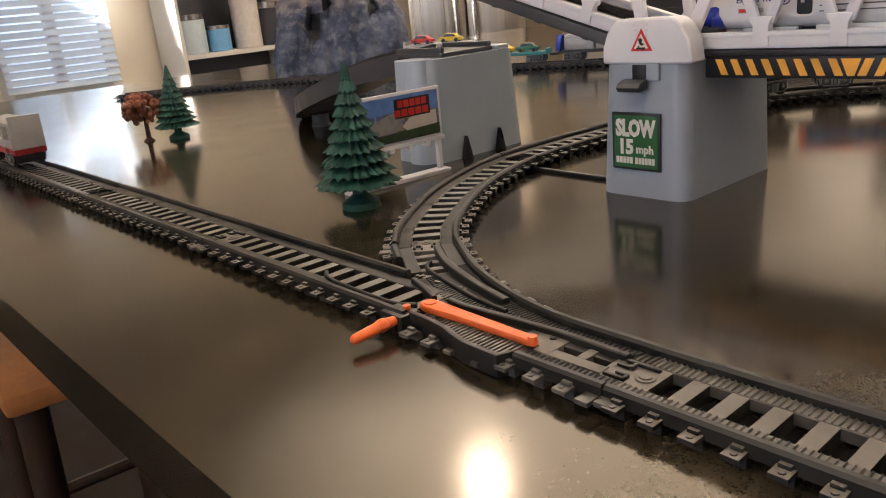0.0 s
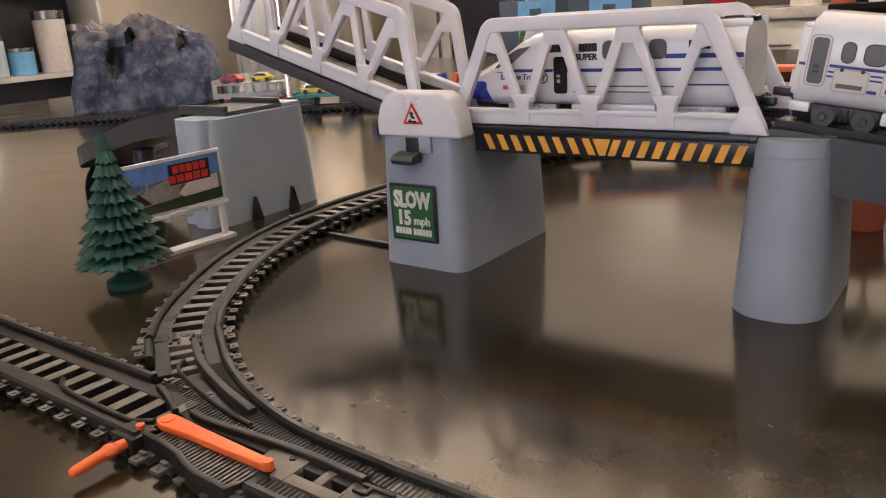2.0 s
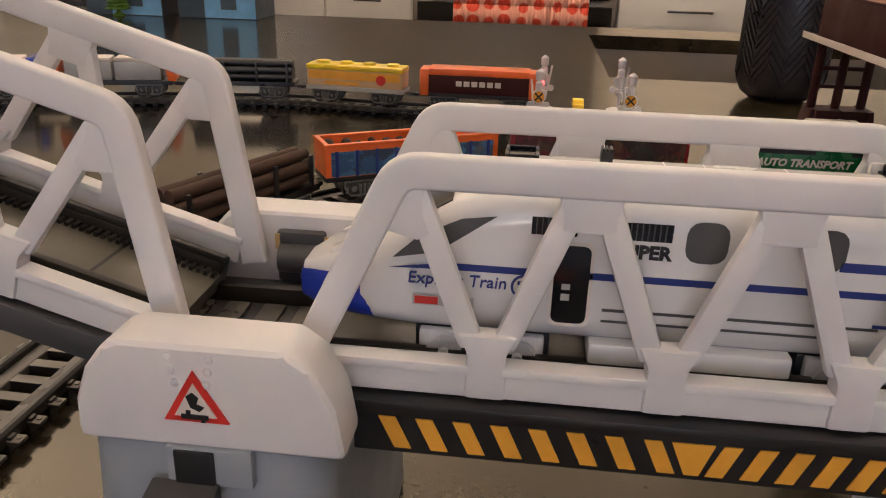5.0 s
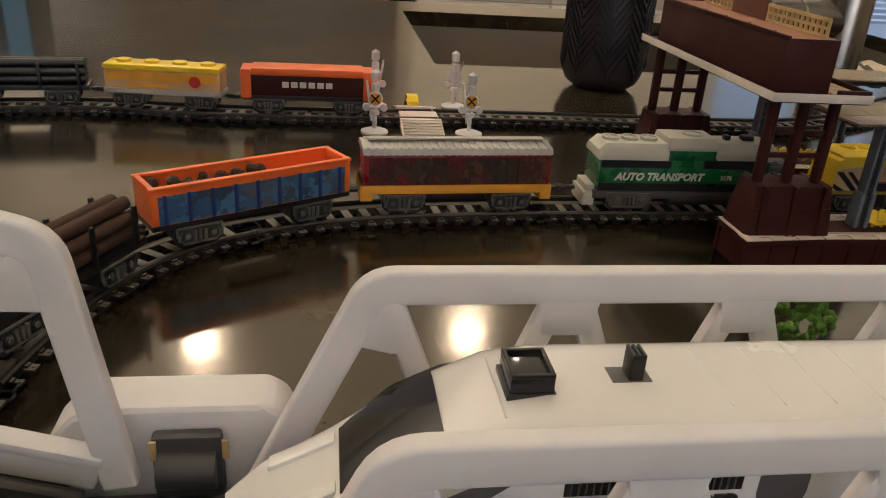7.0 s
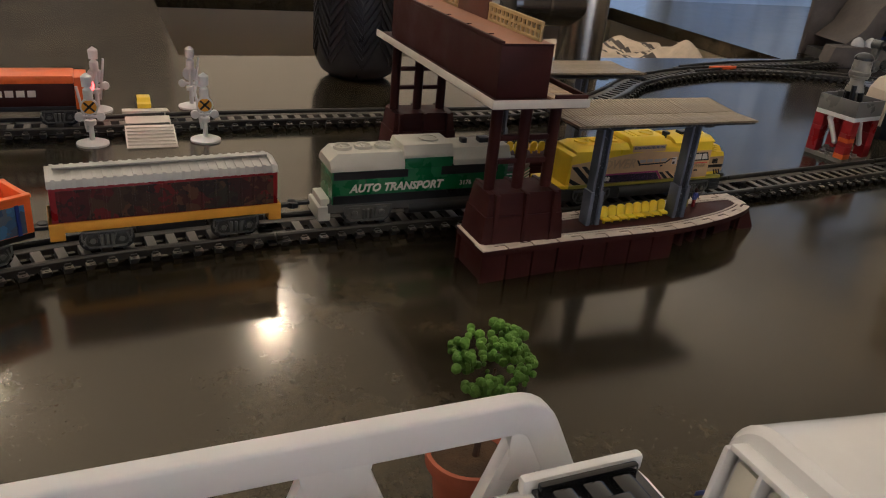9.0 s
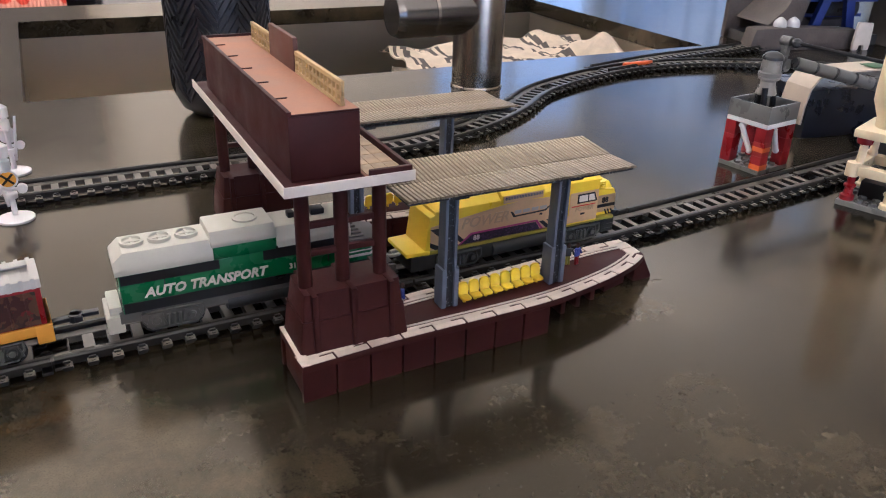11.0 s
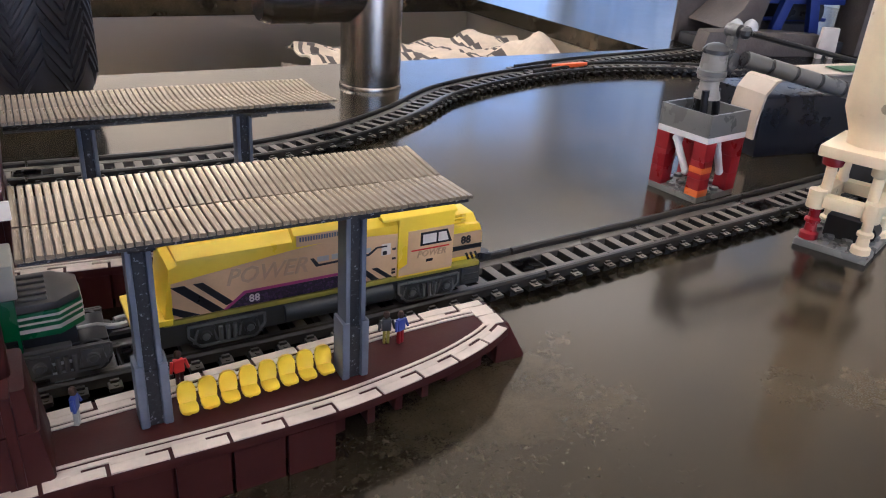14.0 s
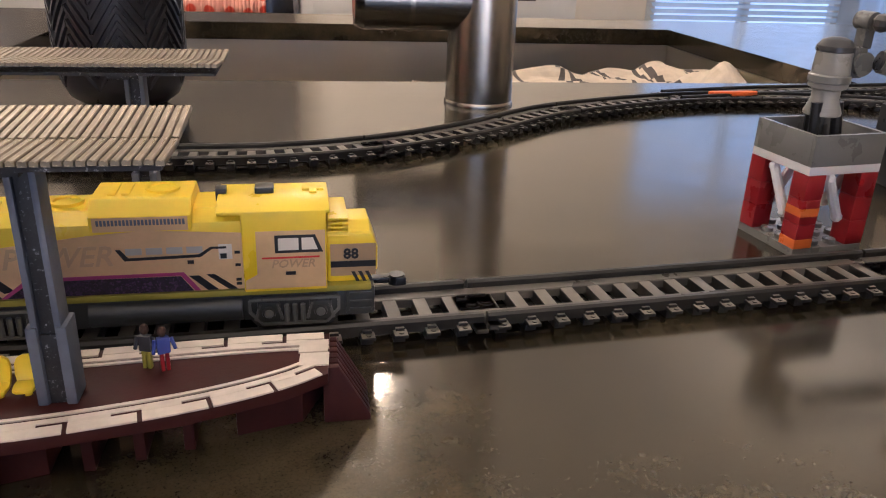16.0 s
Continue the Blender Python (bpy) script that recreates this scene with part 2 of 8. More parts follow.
GLASS_DARK = surface("tinted_glazing", (0.012, 0.012, 0.013), 0.08, vary=0.1, bump=0.0)
PINE = surface("pine_plastic", (0.016, 0.075, 0.052), 0.6, vary=0.35, grain=500, wear=150, bump=0.4)
RUST = surface("autumn_foliage", (0.22, 0.07, 0.03), 0.7, vary=0.4, bump=0.5)
LEAF = surface("moss_foliage", (0.10, 0.22, 0.02), 0.7, vary=0.4, bump=0.4)
BARK = surface("bark", (0.06, 0.03, 0.018), 0.8, vary=0.3, bump=0.5)
TERRACOTTA = surface("terracotta", (0.42, 0.11, 0.05), 0.7, vary=0.15, bump=0.2)
SOIL = surface("soil", (0.10, 0.06, 0.03), 0.95, vary=0.5, grain=1500, bump=0.8, dist=0.001)
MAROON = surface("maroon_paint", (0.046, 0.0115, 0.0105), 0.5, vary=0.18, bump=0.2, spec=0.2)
# Lit copy of the maroon: warm light on top faces put into colour.
MAROON_LIT = surface("lit_maroon", (0.36, 0.17, 0.098), 0.6, vary=0.15, bump=0.2)
PAPER = surface("white_enamel", (0.72, 0.66, 0.60), 0.55, vary=0.08, bump=0.1, random=0.12)
TAN = surface("tan_tile", (0.50, 0.375, 0.24), 0.6, vary=0.35, bump=0.2, random=0.25)
BROWN = surface("lit_gable_maroon", (0.12, 0.045, 0.028), 0.55, vary=0.18, bump=0.2)
GOLD = surface("ochre_railing", (0.50, 0.35, 0.15), 0.5, vary=0.15)
# Pale specks serve as both worn paint and painted-in glints on the slats.
SLATE = flecked("weathered_glint_roof", (0.27, 0.215, 0.145), (0.92, 0.76, 0.50), 760, 0.53, 0.34, 0.12, 0.5)
STEEL_BLUE = surface("grey_blue_paint", (0.12, 0.135, 0.18), 0.5, vary=0.2, bump=0.2)
FLECK = flecked("flecked_black", (0.018, 0.018, 0.021), (0.42, 0.42, 0.45), 900, 0.6)
YELLOW = surface("yellow_plastic", (0.85, 0.60, 0.01), 0.35, vary=0.05, bump=0.05, sss=0.05)
SAND = surface("sand_print", (0.64, 0.42, 0.22), 0.5, vary=0.1, bump=0.05)
TILE = surface("cream_tile", (0.68, 0.595, 0.515), 0.5, vary=0.12, grain=700, wear=120, bump=0.1, random=0.2)
SAND_MID = surface("sand_relief_print", (0.50, 0.345, 0.20), 0.45, vary=0.08, bump=0.1)
SAND_DARK = surface("tan_print", (0.43, 0.29, 0.16), 0.5, vary=0.1, bump=0.0)
PINK = surface("magenta_print", (0.34, 0.04, 0.16), 0.5, vary=0.05, bump=0.0)
TEAL = surface("teal_plastic", (0.03, 0.20, 0.22), 0.4, vary=0.08, bump=0.05)
GREEN = surface("green_paint", (0.012, 0.14, 0.045), 0.3, vary=0.08, bump=0.0, coat=0.2)
SIGN_GREEN = surface("sign_green", (0.025, 0.11, 0.03), 0.45, vary=0.08, bump=0.0)
TRUCK = surface("truck_grey", (0.038, 0.039, 0.036), 0.36, vary=0.15, bump=0.1)
SKY_PRINT = surface("printed_sky", (0.13, 0.25, 0.60), 0.35, vary=0.25, grain=400, wear=90, bump=0.0)
FIELD_PRINT = surface("printed_field", (0.035, 0.06, 0.02), 0.35, vary=0.4, grain=500, wear=150, bump=0.0)
INK = surface("ink_blue_plastic", (0.012, 0.014, 0.021), 0.3, vary=0.15, bump=0.05)
SMOKE = surface("smoky_grey_plastic", (0.10, 0.094, 0.084), 0.4, vary=0.12, bump=0.1)
# Lighter copy of the truck grey: highlights on raised edges put into colour.
TRUCK_LIT_EDGE = surface("truck_lit_edge_grey", (0.125, 0.125, 0.115), 0.34, vary=0.15, bump=0.1)
OLIVE = surface("olive_edge", (0.30, 0.26, 0.03), 0.4, vary=0.1, bump=0.0)
SILVER = surface("silver_plastic", (0.42, 0.41, 0.39), 0.4, metal=0.2, vary=0.1, bump=0.1)
CLEAR = surface("clear_plastic", (0.55, 0.55, 0.57), 0.2, vary=0.15, bump=0.3)
RED = surface("red_plastic", (0.25, 0.010, 0.014), 0.32, vary=0.06, bump=0.03)
RED_PAINT = surface("red_print", (0.60, 0.03, 0.02), 0.4, vary=0.05, bump=0.0)
BRICK_GREY = surface("brick_grey", (0.165, 0.165, 0.16), 0.3, vary=0.05, bump=0.03)
BRICK_PALE = surface("brick_pale_grey", (0.29, 0.28, 0.26), 0.3, vary=0.05, bump=0.03)
BRICK_DARK = surface("brick_dark_grey", (0.040, 0.040, 0.043), 0.32, vary=0.06, bump=0.03)
BRICK_ORANGE = surface("brick_orange", (0.62, 0.14, 0.02), 0.32, vary=0.06, bump=0.03)
STEEL = surface("brushed_steel", (0.40, 0.37, 0.33), 0.26, metal=1.0, vary=0.015, bump=0.02, spots=0.1, wear=5)
BRUSHED = brushed("vertical_brushed_steel", (0.62, 0.55, 0.44))
STEEL_DARK = surface("dark_steel", (0.20, 0.19, 0.18), 0.22, metal=1.0, vary=0.015, bump=0.02, spots=0.1, wear=5)
SINK_STEEL = surface("sink_steel", (0.60, 0.54, 0.45), 0.32, metal=1.0, vary=0.02, bump=0.02, spots=0.1, wear=5)
RUBBER = surface("tyre_rubber", (0.026, 0.024, 0.026), 0.36, vary=0.3, bump=0.2)
CLOTH = surface("cream_cloth", (0.62, 0.52, 0.40), 0.9, vary=0.12, grain=1200, bump=0.6)
CLOTH_DARK = surface("brown_grey_stripe", (0.10, 0.085, 0.075), 0.9, vary=0.2, grain=1200, bump=0.6)
WALL = surface("cream_wall_paint", (0.76, 0.67, 0.53), 0.85, vary=0.03, grain=200, wear=3, bump=0.1, dist=0.001)
CEILING_PAINT = surface("ceiling_paint", (0.86, 0.79, 0.66), 0.9, vary=0.02, grain=200, wear=3)
FLOOR_WOOD = surface("floor_wood", (0.016, 0.010, 0.006), 0.6, vary=0.3, grain=60, wear=6, spec=0.2)
CABINET = surface("white_cabinet", (0.66, 0.63, 0.57), 0.5, vary=0.03, grain=200, wear=8)
BACK_TOP = surface("pale_worktop", (0.55, 0.51, 0.45), 0.3, vary=0.1, grain=150, wear=10)
OVEN_BLACK = surface("oven_glass", (0.012, 0.011, 0.011), 0.1, vary=0.1, bump=0.0)
DARK_PANEL = surface("charcoal_panel", (0.045, 0.045, 0.05), 0.4, vary=0.1, grain=100, wear=5)
CARTON_PALE = surface("pale_cup", (0.52, 0.60, 0.63), 0.45, vary=0.05)
CARTON_BLUE = surface("blue_carton", (0.20, 0.46, 0.76), 0.5, vary=0.1)
CARTON_GREY = surface("slate_carton", (0.06, 0.09, 0.12), 0.5, vary=0.1)
WOOD_RED = surface("cabinet_side_wood", (0.05, 0.028, 0.018), 0.4, vary=0.2, grain=100, wear=8)
SHEER = sheer("sheer_curtain_cloth", (0.44, 0.50, 0.58))
BLIND = surface("white_blind", (0.56, 0.64, 0.72), 0.6, vary=0.03, bump=0.0)
LAMP_WARM = glow("lamp_glow", (1.0, 0.80, 0.52), 60)
LAMP_RED = glow("tail_lamp", (1.0, 0.04, 0.03), 14)
DAYLIGHT = glow("daylight_beyond", (0.68, 0.83, 1.0), 0.42)
ROCK = rock("painted_rock")
ROCK_BROWN = surface("brown_rock_plastic", (0.105, 0.088, 0.080), 0.6, vary=0.25, grain=300, wear=40, bump=0.5, dist=0.001)
JOKER = patchwork("printed_carnival_art", [(0.13, 0.010, 0.012), (0.014, 0.012, 0.012), (0.055, 0.012, 0.010), (0.02, 0.022, 0.016), (0.11, 0.05, 0.025), (0.012, 0.01, 0.012)], 130)
SCENIC = patchwork("printed_billboard_art", [(0.10, 0.14, 0.35), (0.25, 0.22, 0.35), (0.06, 0.04, 0.06), (0.35, 0.33, 0.40), (0.10, 0.12, 0.03), (0.25, 0.06, 0.08)], 130)
NIGHT = patchwork("violet_night_print", [(0.012, 0.01, 0.014), (0.03, 0.015, 0.04), (0.01, 0.01, 0.012), (0.09, 0.04, 0.10), (0.015, 0.012, 0.02)], 420)
OCEAN = patchwork("printed_ocean_art", [(0.04, 0.10, 0.22), (0.07, 0.20, 0.38), (0.03, 0.05, 0.10), (0.10, 0.12, 0.16)], 120)


# ---- building blocks, all in millimetres ----
class Shape:
    """A mesh in the making."""

    def __init__(self):
        self.v, self.f = [], []

    def add(self, verts, faces, m=None):
        n = len(self.v)
        self.v += [tuple(m @ Vector(p)) if m else tuple(p) for p in verts]
        self.f += [[n + i for i in face] for face in faces]
        return self

    def take(self, bm, m=None):
        bm.verts.ensure_lookup_table()
        bm.verts.index_update()
        self.add([v.co[:] for v in bm.verts], [[v.index for v in f.verts] for f in bm.faces], m)
        bm.free()
        return self

    def box(self, x0, x1, y0, y1, z0, z1, bev=0.0, m=None, seg=2):
        verts = [(x, y, z) for x in (x0, x1) for y in (y0, y1) for z in (z0, z1)]
        faces = [(0, 1, 3, 2), (4, 6, 7, 5), (0, 4, 5, 1), (2, 3, 7, 6), (0, 2, 6, 4), (1, 5, 7, 3)]
        return self.solid(verts, faces, bev, m, seg)

    def solid(self, verts, faces, bev=0.0, m=None, seg=2):
        if bev <= 0:
            return self.add(verts, faces, m)
        bm = bmesh.new()
        vs = [bm.verts.new(p) for p in verts]
        for f in faces:
            bm.faces.new([vs[i] for i in f])
        bmesh.ops.recalc_face_normals(bm, faces=bm.faces)
        sharp = [e for e in bm.edges if e.calc_face_angle(0) > 0.45]
        bmesh.ops.bevel(bm, geom=sharp, offset=bev, segments=seg, profile=0.6, affect="EDGES", clamp_overlap=True)
        return self.take(bm, m)

    def prism(self, poly, axis, a, b, bev=0.0, m=None, seg=2):
        """A polygon drawn in the plane across axis, drawn out from a to b."""
        put = {"x": lambda u, v, w: (w, u, v), "y": lambda u, v, w: (u, w, v), "z": lambda u, v, w: (u, v, w)}[axis]
        n = len(poly)
        verts = [put(u, v, w) for w in (a, b) for u, v in poly]
        faces = [list(range(n)), list(range(2 * n - 1, n - 1, -1))] + [(i, (i + 1) % n, n + (i + 1) % n, n + i) for i in range(n)]
        return self.solid(verts, faces, bev, m, seg)

    def cyl(self, p0, p1, r0, r1=None, n=16, m=None, caps=True):
        p0, p1 = Vector(p0), Vector(p1)
        r1 = r0 if r1 is None else r1
        q = (p1 - p0).to_track_quat("Z", "Y")
        verts = []
        for p, r in ((p0, r0), (p1, r1)):
            verts += [tuple(p + q @ Vector((r * math.cos(2 * math.pi * i / n), r * math.sin(2 * math.pi * i / n), 0))) for i in range(n)]
        faces = [(i, (i + 1) % n, n + (i + 1) % n, n + i) for i in range(n)]
        if caps:
            faces += [list(range(n))[::-1], list(range(n, 2 * n))]
        return self.add(verts, faces, m)

    def turned(self, profile, n=20, m=None):
        """A shape of revolution about z; profile: (radius, height)."""
        verts = [(r * math.cos(2 * math.pi * i / n), r * math.sin(2 * math.pi * i / n), z) for r, z in profile for i in range(n)]
        faces = [(k * n + i, k * n + (i + 1) % n, (k + 1) * n + (i + 1) % n, (k + 1) * n + i) for k in range(len(profile) - 1) for i in range(n)]
        faces += [list(range(n))[::-1], [(len(profile) - 1) * n + i for i in range(n)]]
        return self.add(verts, faces, m)

    def ball(self, c, rx, ry=None, rz=None, n=12, m=None):
        ry, rz = ry or rx, rz or rx
        rings = max(5, n // 2)
        prof = [(math.sin(math.pi * k / rings), -math.cos(math.pi * k / rings)) for k in range(rings + 1)]
        verts = [(c[0] + rx * max(r, 0.02) * math.cos(2 * math.pi * i / n), c[1] + ry * max(r, 0.02) * math.sin(2 * math.pi * i / n), c[2] + rz * z) for r, z in prof for i in range(n)]
        faces = [(k * n + i, k * n + (i + 1) % n, (k + 1) * n + (i + 1) % n, (k + 1) * n + i) for k in range(rings) for i in range(n)]
        faces += [list(range(n))[::-1], [rings * n + i for i in range(n)]]
        return self.add(verts, faces, m)

    def sweep(self, profile, path, m=None):
        """profile: (to the left, up) pairs; path: rows of x, y, z and heading in radians."""
        n = len(profile)
        verts = []
        for x, y, z, a in path:
            verts += [(x - math.sin(a) * u, y + math.cos(a) * u, z + v) for u, v in profile]
        faces = [(k * n + i, k * n + (i + 1) % n, (k + 1) * n + (i + 1) % n, (k + 1) * n + i) for k in range(len(path) - 1) for i in range(n)]
        faces += [list(range(n))[::-1], [(len(path) - 1) * n + i for i in range(n)]]
        return self.add(verts, faces, m)

    def loft(self, rings, m=None):
        n = len(rings[0])
        verts = [p for r in rings for p in r]
        faces = [(k * n + i, k * n + (i + 1) % n, (k + 1) * n + (i + 1) % n, (k + 1) * n + i) for k in range(len(rings) - 1) for i in range(n)]
        faces += [list(range(n))[::-1], [(len(rings) - 1) * n + i for i in range(n)]]
        return self.add(verts, faces, m)

    def mesh(self, name, material):
        me = bpy.data.meshes.new(name)
        me.from_pydata([(x * MM, y * MM, z * MM) for x, y, z in self.v], [], self.f)
        bm = bmesh.new()
        bm.from_mesh(me)
        bmesh.ops.recalc_face_normals(bm, faces=bm.faces)
        bm.to_mesh(me)
        bm.free()
        me.materials.append(material)
        me.shade_smooth()
        me.set_sharp_from_angle(angle=radians(32))
        return me


def place(x, y, z=0.0, rz=0.0, rx=0.0, ry=0.0):
    return pose(x * MM, y * MM, z * MM, rx, ry, rz)


def thing(name, label, category, m=None, group="", kind=""):
    ob = new(name)
    ob.empty_display_size = 0.01
    ob.matrix_basis = m or Matrix()
    return tagged(ob, label, category, group, kind)


def part(name, shape, material, parent, label=""):
    ob = new(name, shape.mesh(name, material))
    ob.parent = parent
    return tagged(ob, label)


def piece(name, mesh, parent, m):
    ob = new(name, mesh)
    ob.parent, ob.matrix_basis = parent, m
    return ob


def single(name, shape, material, label="", category="", group="", kind="", m=None):
    ob = new(name, shape.mesh(name, material))
    if m:
        ob.matrix_basis = m
    return tagged(ob, label, category, group, kind)


def lettering(name, text, size, material, parent, m, label="", thick=0.15, shear=0.0, bold=0.0, wide=1.0):
    """Raised letters; size is their height in mm; the text lies in x and y of m."""
    c = bpy.data.curves.new(name, "FONT")
    c.body, c.size, c.extrude, c.shear, c.offset, c.resolution_u = text, size * 1.38 * MM, thick * MM, shear, bold * MM, 2
    c.align_x = "CENTER"
    tmp = bpy.data.objects.new("tmp", c)
    scene.collection.objects.link(tmp)
    me = bpy.data.meshes.new_from_object(tmp.evaluated_get(bpy.context.evaluated_depsgraph_get()))
    bpy.data.objects.remove(tmp)
    me.materials.clear()
    me.materials.append(material)
    for v in me.vertices:
        v.co.x *= wide
    ob = new(name, me)
    ob.parent, ob.matrix_basis = parent, m
    return tagged(ob, label)


def spline(points, step=4.0):
    """A smooth way through points (x, y) or (x, y, z): rows of x, y, z and heading."""
    p = [Vector((q[0], q[1], q[2] if len(q) > 2 else 0.0)) for q in points]
    p = [2 * p[0] - p[1]] + p + [2 * p[-1] - p[-2]]
    out = []
    for i in range(1, len(p) - 2):
        n = max(2, int((p[i + 1] - p[i]).length / step))
        for k in range(n):
            s = k / n
            a, b, c, d = p[i - 1], p[i], p[i + 1], p[i + 2]
            out.append(0.5 * (2 * b + (c - a) * s + (2 * a - 5 * b + 4 * c - d) * s * s + (3 * b - a - 3 * c + d) * s ** 3))
    out.append(p[-2])
    rows = []
    for i, q in enumerate(out):
        t = out[min(i + 1, len(out) - 1)] - out[max(i - 1, 0)]
        rows.append((q.x, q.y, q.z, math.atan2(t.y, t.x)))
    return rows


def spaced(rows, pitch):
    """Rows at even distances along a way."""
    d = [0.0]
    for a, b in zip(rows, rows[1:]):
        d.append(d[-1] + math.dist(a[:3], b[:3]))
    head = np.unwrap([r[3] for r in rows])
    s = np.arange(0, d[-1] + 1e-6, pitch)
    return [(*(float(np.interp(x, d, [r[k] for r in rows])) for k in range(3)), float(np.interp(x, d, head))) for x in s]


# ---- the counter and the room ----
EDGE_Y, BACK_Y, LEFT_X, RIGHT_X = -147, 1318, -1180, 1500
SX0, SX1, SY0, SY1 = 146, 880, 818, 1205


def counter():
    single("countertop", Shape().add(*counter_slab()), QUARTZ, "dark brown polished quartz kitchen island top with pale veins", "countertop", kind="structure")
    base = thing("island_base", "dark wooden cabinet base under the quartz island top", "cabinet", kind="structure")
    part("side_panel", Shape().box(LEFT_X + 40, RIGHT_X - 40, EDGE_Y + 300, EDGE_Y + 318, -915, -21), WOOD_RED, base)
    part("side_panel", Shape().box(LEFT_X + 40, RIGHT_X - 40, BACK_Y - 60, BACK_Y - 42, -915, -21), WOOD_RED, base)
    part("end_panel", Shape().box(LEFT_X + 40, LEFT_X + 58, EDGE_Y + 319, BACK_Y - 61, -915, -21), WOOD_RED, base)
    part("end_panel", Shape().box(RIGHT_X - 58, RIGHT_X - 40, EDGE_Y + 319, BACK_Y - 61, -915, -21), WOOD_RED, base)


def counter_slab():
    """A slab with the sink's opening cut through."""
    xs, ys = [LEFT_X, SX0, SX1, RIGHT_X], [EDGE_Y, SY0, SY1, BACK_Y]
    verts, faces, at = [], [], {}
    for z in (-20, 0):
        for i, x in enumerate(xs):
            for j, y in enumerate(ys):
                at[i, j, z] = len(verts)
                verts.append((x, y, z))
    for i in range(3):
        for j in range(3):
            if (i, j) == (1, 1):
                continue
            faces.append([at[i, j, 0], at[i + 1, j, 0], at[i + 1, j + 1, 0], at[i, j + 1, 0]])
            faces.append([at[i, j, -20], at[i, j + 1, -20], at[i + 1, j + 1, -20], at[i + 1, j, -20]])
    for i in range(3):
        for j in (0, 3):
            faces.append([at[i, j, -20], at[i + 1, j, -20], at[i + 1, j, 0], at[i, j, 0]])
            faces.append([at[j, i, -20], at[j, i + 1, -20], at[j, i + 1, 0], at[j, i, 0]])
    for a, b in (((1, 1), (2, 1)), ((2, 1), (2, 2)), ((2, 2), (1, 2)), ((1, 2), (1, 1))):
        faces.append([at[*a, -20], at[*b, -20], at[*b, 0], at[*a, 0]])
    return verts, faces


def sink():
    t = thing("kitchen_sink", "deep undermounted stainless steel kitchen sink", "sink", kind="structure")
    part("rim", Shape().box(SX0 - 20, SX0 - 1, SY0 - 20, SY1 + 20, -23, -21).box(SX1 + 1, SX1 + 20, SY0 - 20, SY1 + 20, -23, -21), SINK_STEEL, t)
    part("wall", Shape().box(SX0 - 6, SX1 + 6, SY0 - 6, SY0 - 4, -250, -21), SINK_STEEL, t)
    part("wall", Shape().box(SX0 - 6, SX1 + 6, SY1 + 4, SY1 + 6, -250, -21), SINK_STEEL, t)
    part("wall", Shape().box(SX0 - 6, SX0 - 4, SY0 - 3, SY1 + 3, -250, -21), SINK_STEEL, t)
    part("wall", Shape().box(SX1 + 4, SX1 + 6, SY0 - 3, SY1 + 3, -250, -21), SINK_STEEL, t)
    part("bottom", Shape().box(SX0 - 6, SX1 + 6, SY0 - 6, SY1 + 6, -254, -251), SINK_STEEL, t)


def slab_wall(name, axis, at, a, b, z0, z1, holes, label):
    """A wall 90 mm thick across axis, with rectangular openings (from, to, sill, head)."""
    s = Shape()
    lo, hi = (at, at + 90) if at > 0 else (at - 90, at)
    cuts = sorted(holes)
    x = a
    for u0, u1, w0, w1 in cuts:
        for p0, p1, q0, q1 in ((x, u0, z0, z1), (u0, u1, z0, w0), (u0, u1, w1, z1)):
            s.box(*((lo, hi, p0, p1) if axis == "x" else (p0, p1, lo, hi)), q0, q1)
        x = u1
    s.box(*((lo, hi, x, b) if axis == "x" else (x, b, lo, hi)), z0, z1)
    return single(name, s, WALL, label, "wall", kind="structure")


def window(name, axis, at, u0, u1, w0, w1, blind):
    t = thing(name, "white framed window with half-open horizontal blinds" if blind else "white framed window with daylight behind", "window", kind="structure")

    def bar(n, p0, p1, q0, q1, d0=-8, d1=40, mat=CABINET):
        sgn = 1 if at > 0 else -1
        lo, hi = sorted((at + sgn * d0, at + sgn * d1))
        part(n, Shape().box(*((lo, hi, p0, p1) if axis == "x" else (p0, p1, lo, hi)), q0, q1, 2), mat, t)

    bar("window_frame", u0, u0 + 45, w0, w1)
    bar("window_frame", u1 - 45, u1, w0, w1)
    bar("window_frame", u0 + 45, u1 - 45, w0, w0 + 45)
    bar("window_frame", u0 + 45, u1 - 45, w1 - 45, w1)
    bar("window_frame", (u0 + u1) / 2 - 20, (u0 + u1) / 2 + 20, w0 + 45, w1 - 45)
    bar("sill", u0 - 30, u1 + 30, w0 - 30, w0 - 2, -50, 60)
    if blind:
        n = int((w1 - w0 - 60) / 30)
        sgn = 1 if at > 0 else -1
        for i in range(n):
            z = w0 + 35 + i * 30
            sl = Shape().box(u0 + 15, u1 - 15, -15, 15, -0.7, 0.7)
            me = sl.mesh("slat", BLIND)
            if axis == "x":
                piece("slat", me, t, pose((at - sgn * 35) * MM, 0, z * MM, 0, 0, 90) @ pose(0, 0, 0, 50, 0, 0))
            else:
                piece("slat", me, t, place(0, at - sgn * 35, z) @ pose(0, 0, 0, 36, 0, 0))


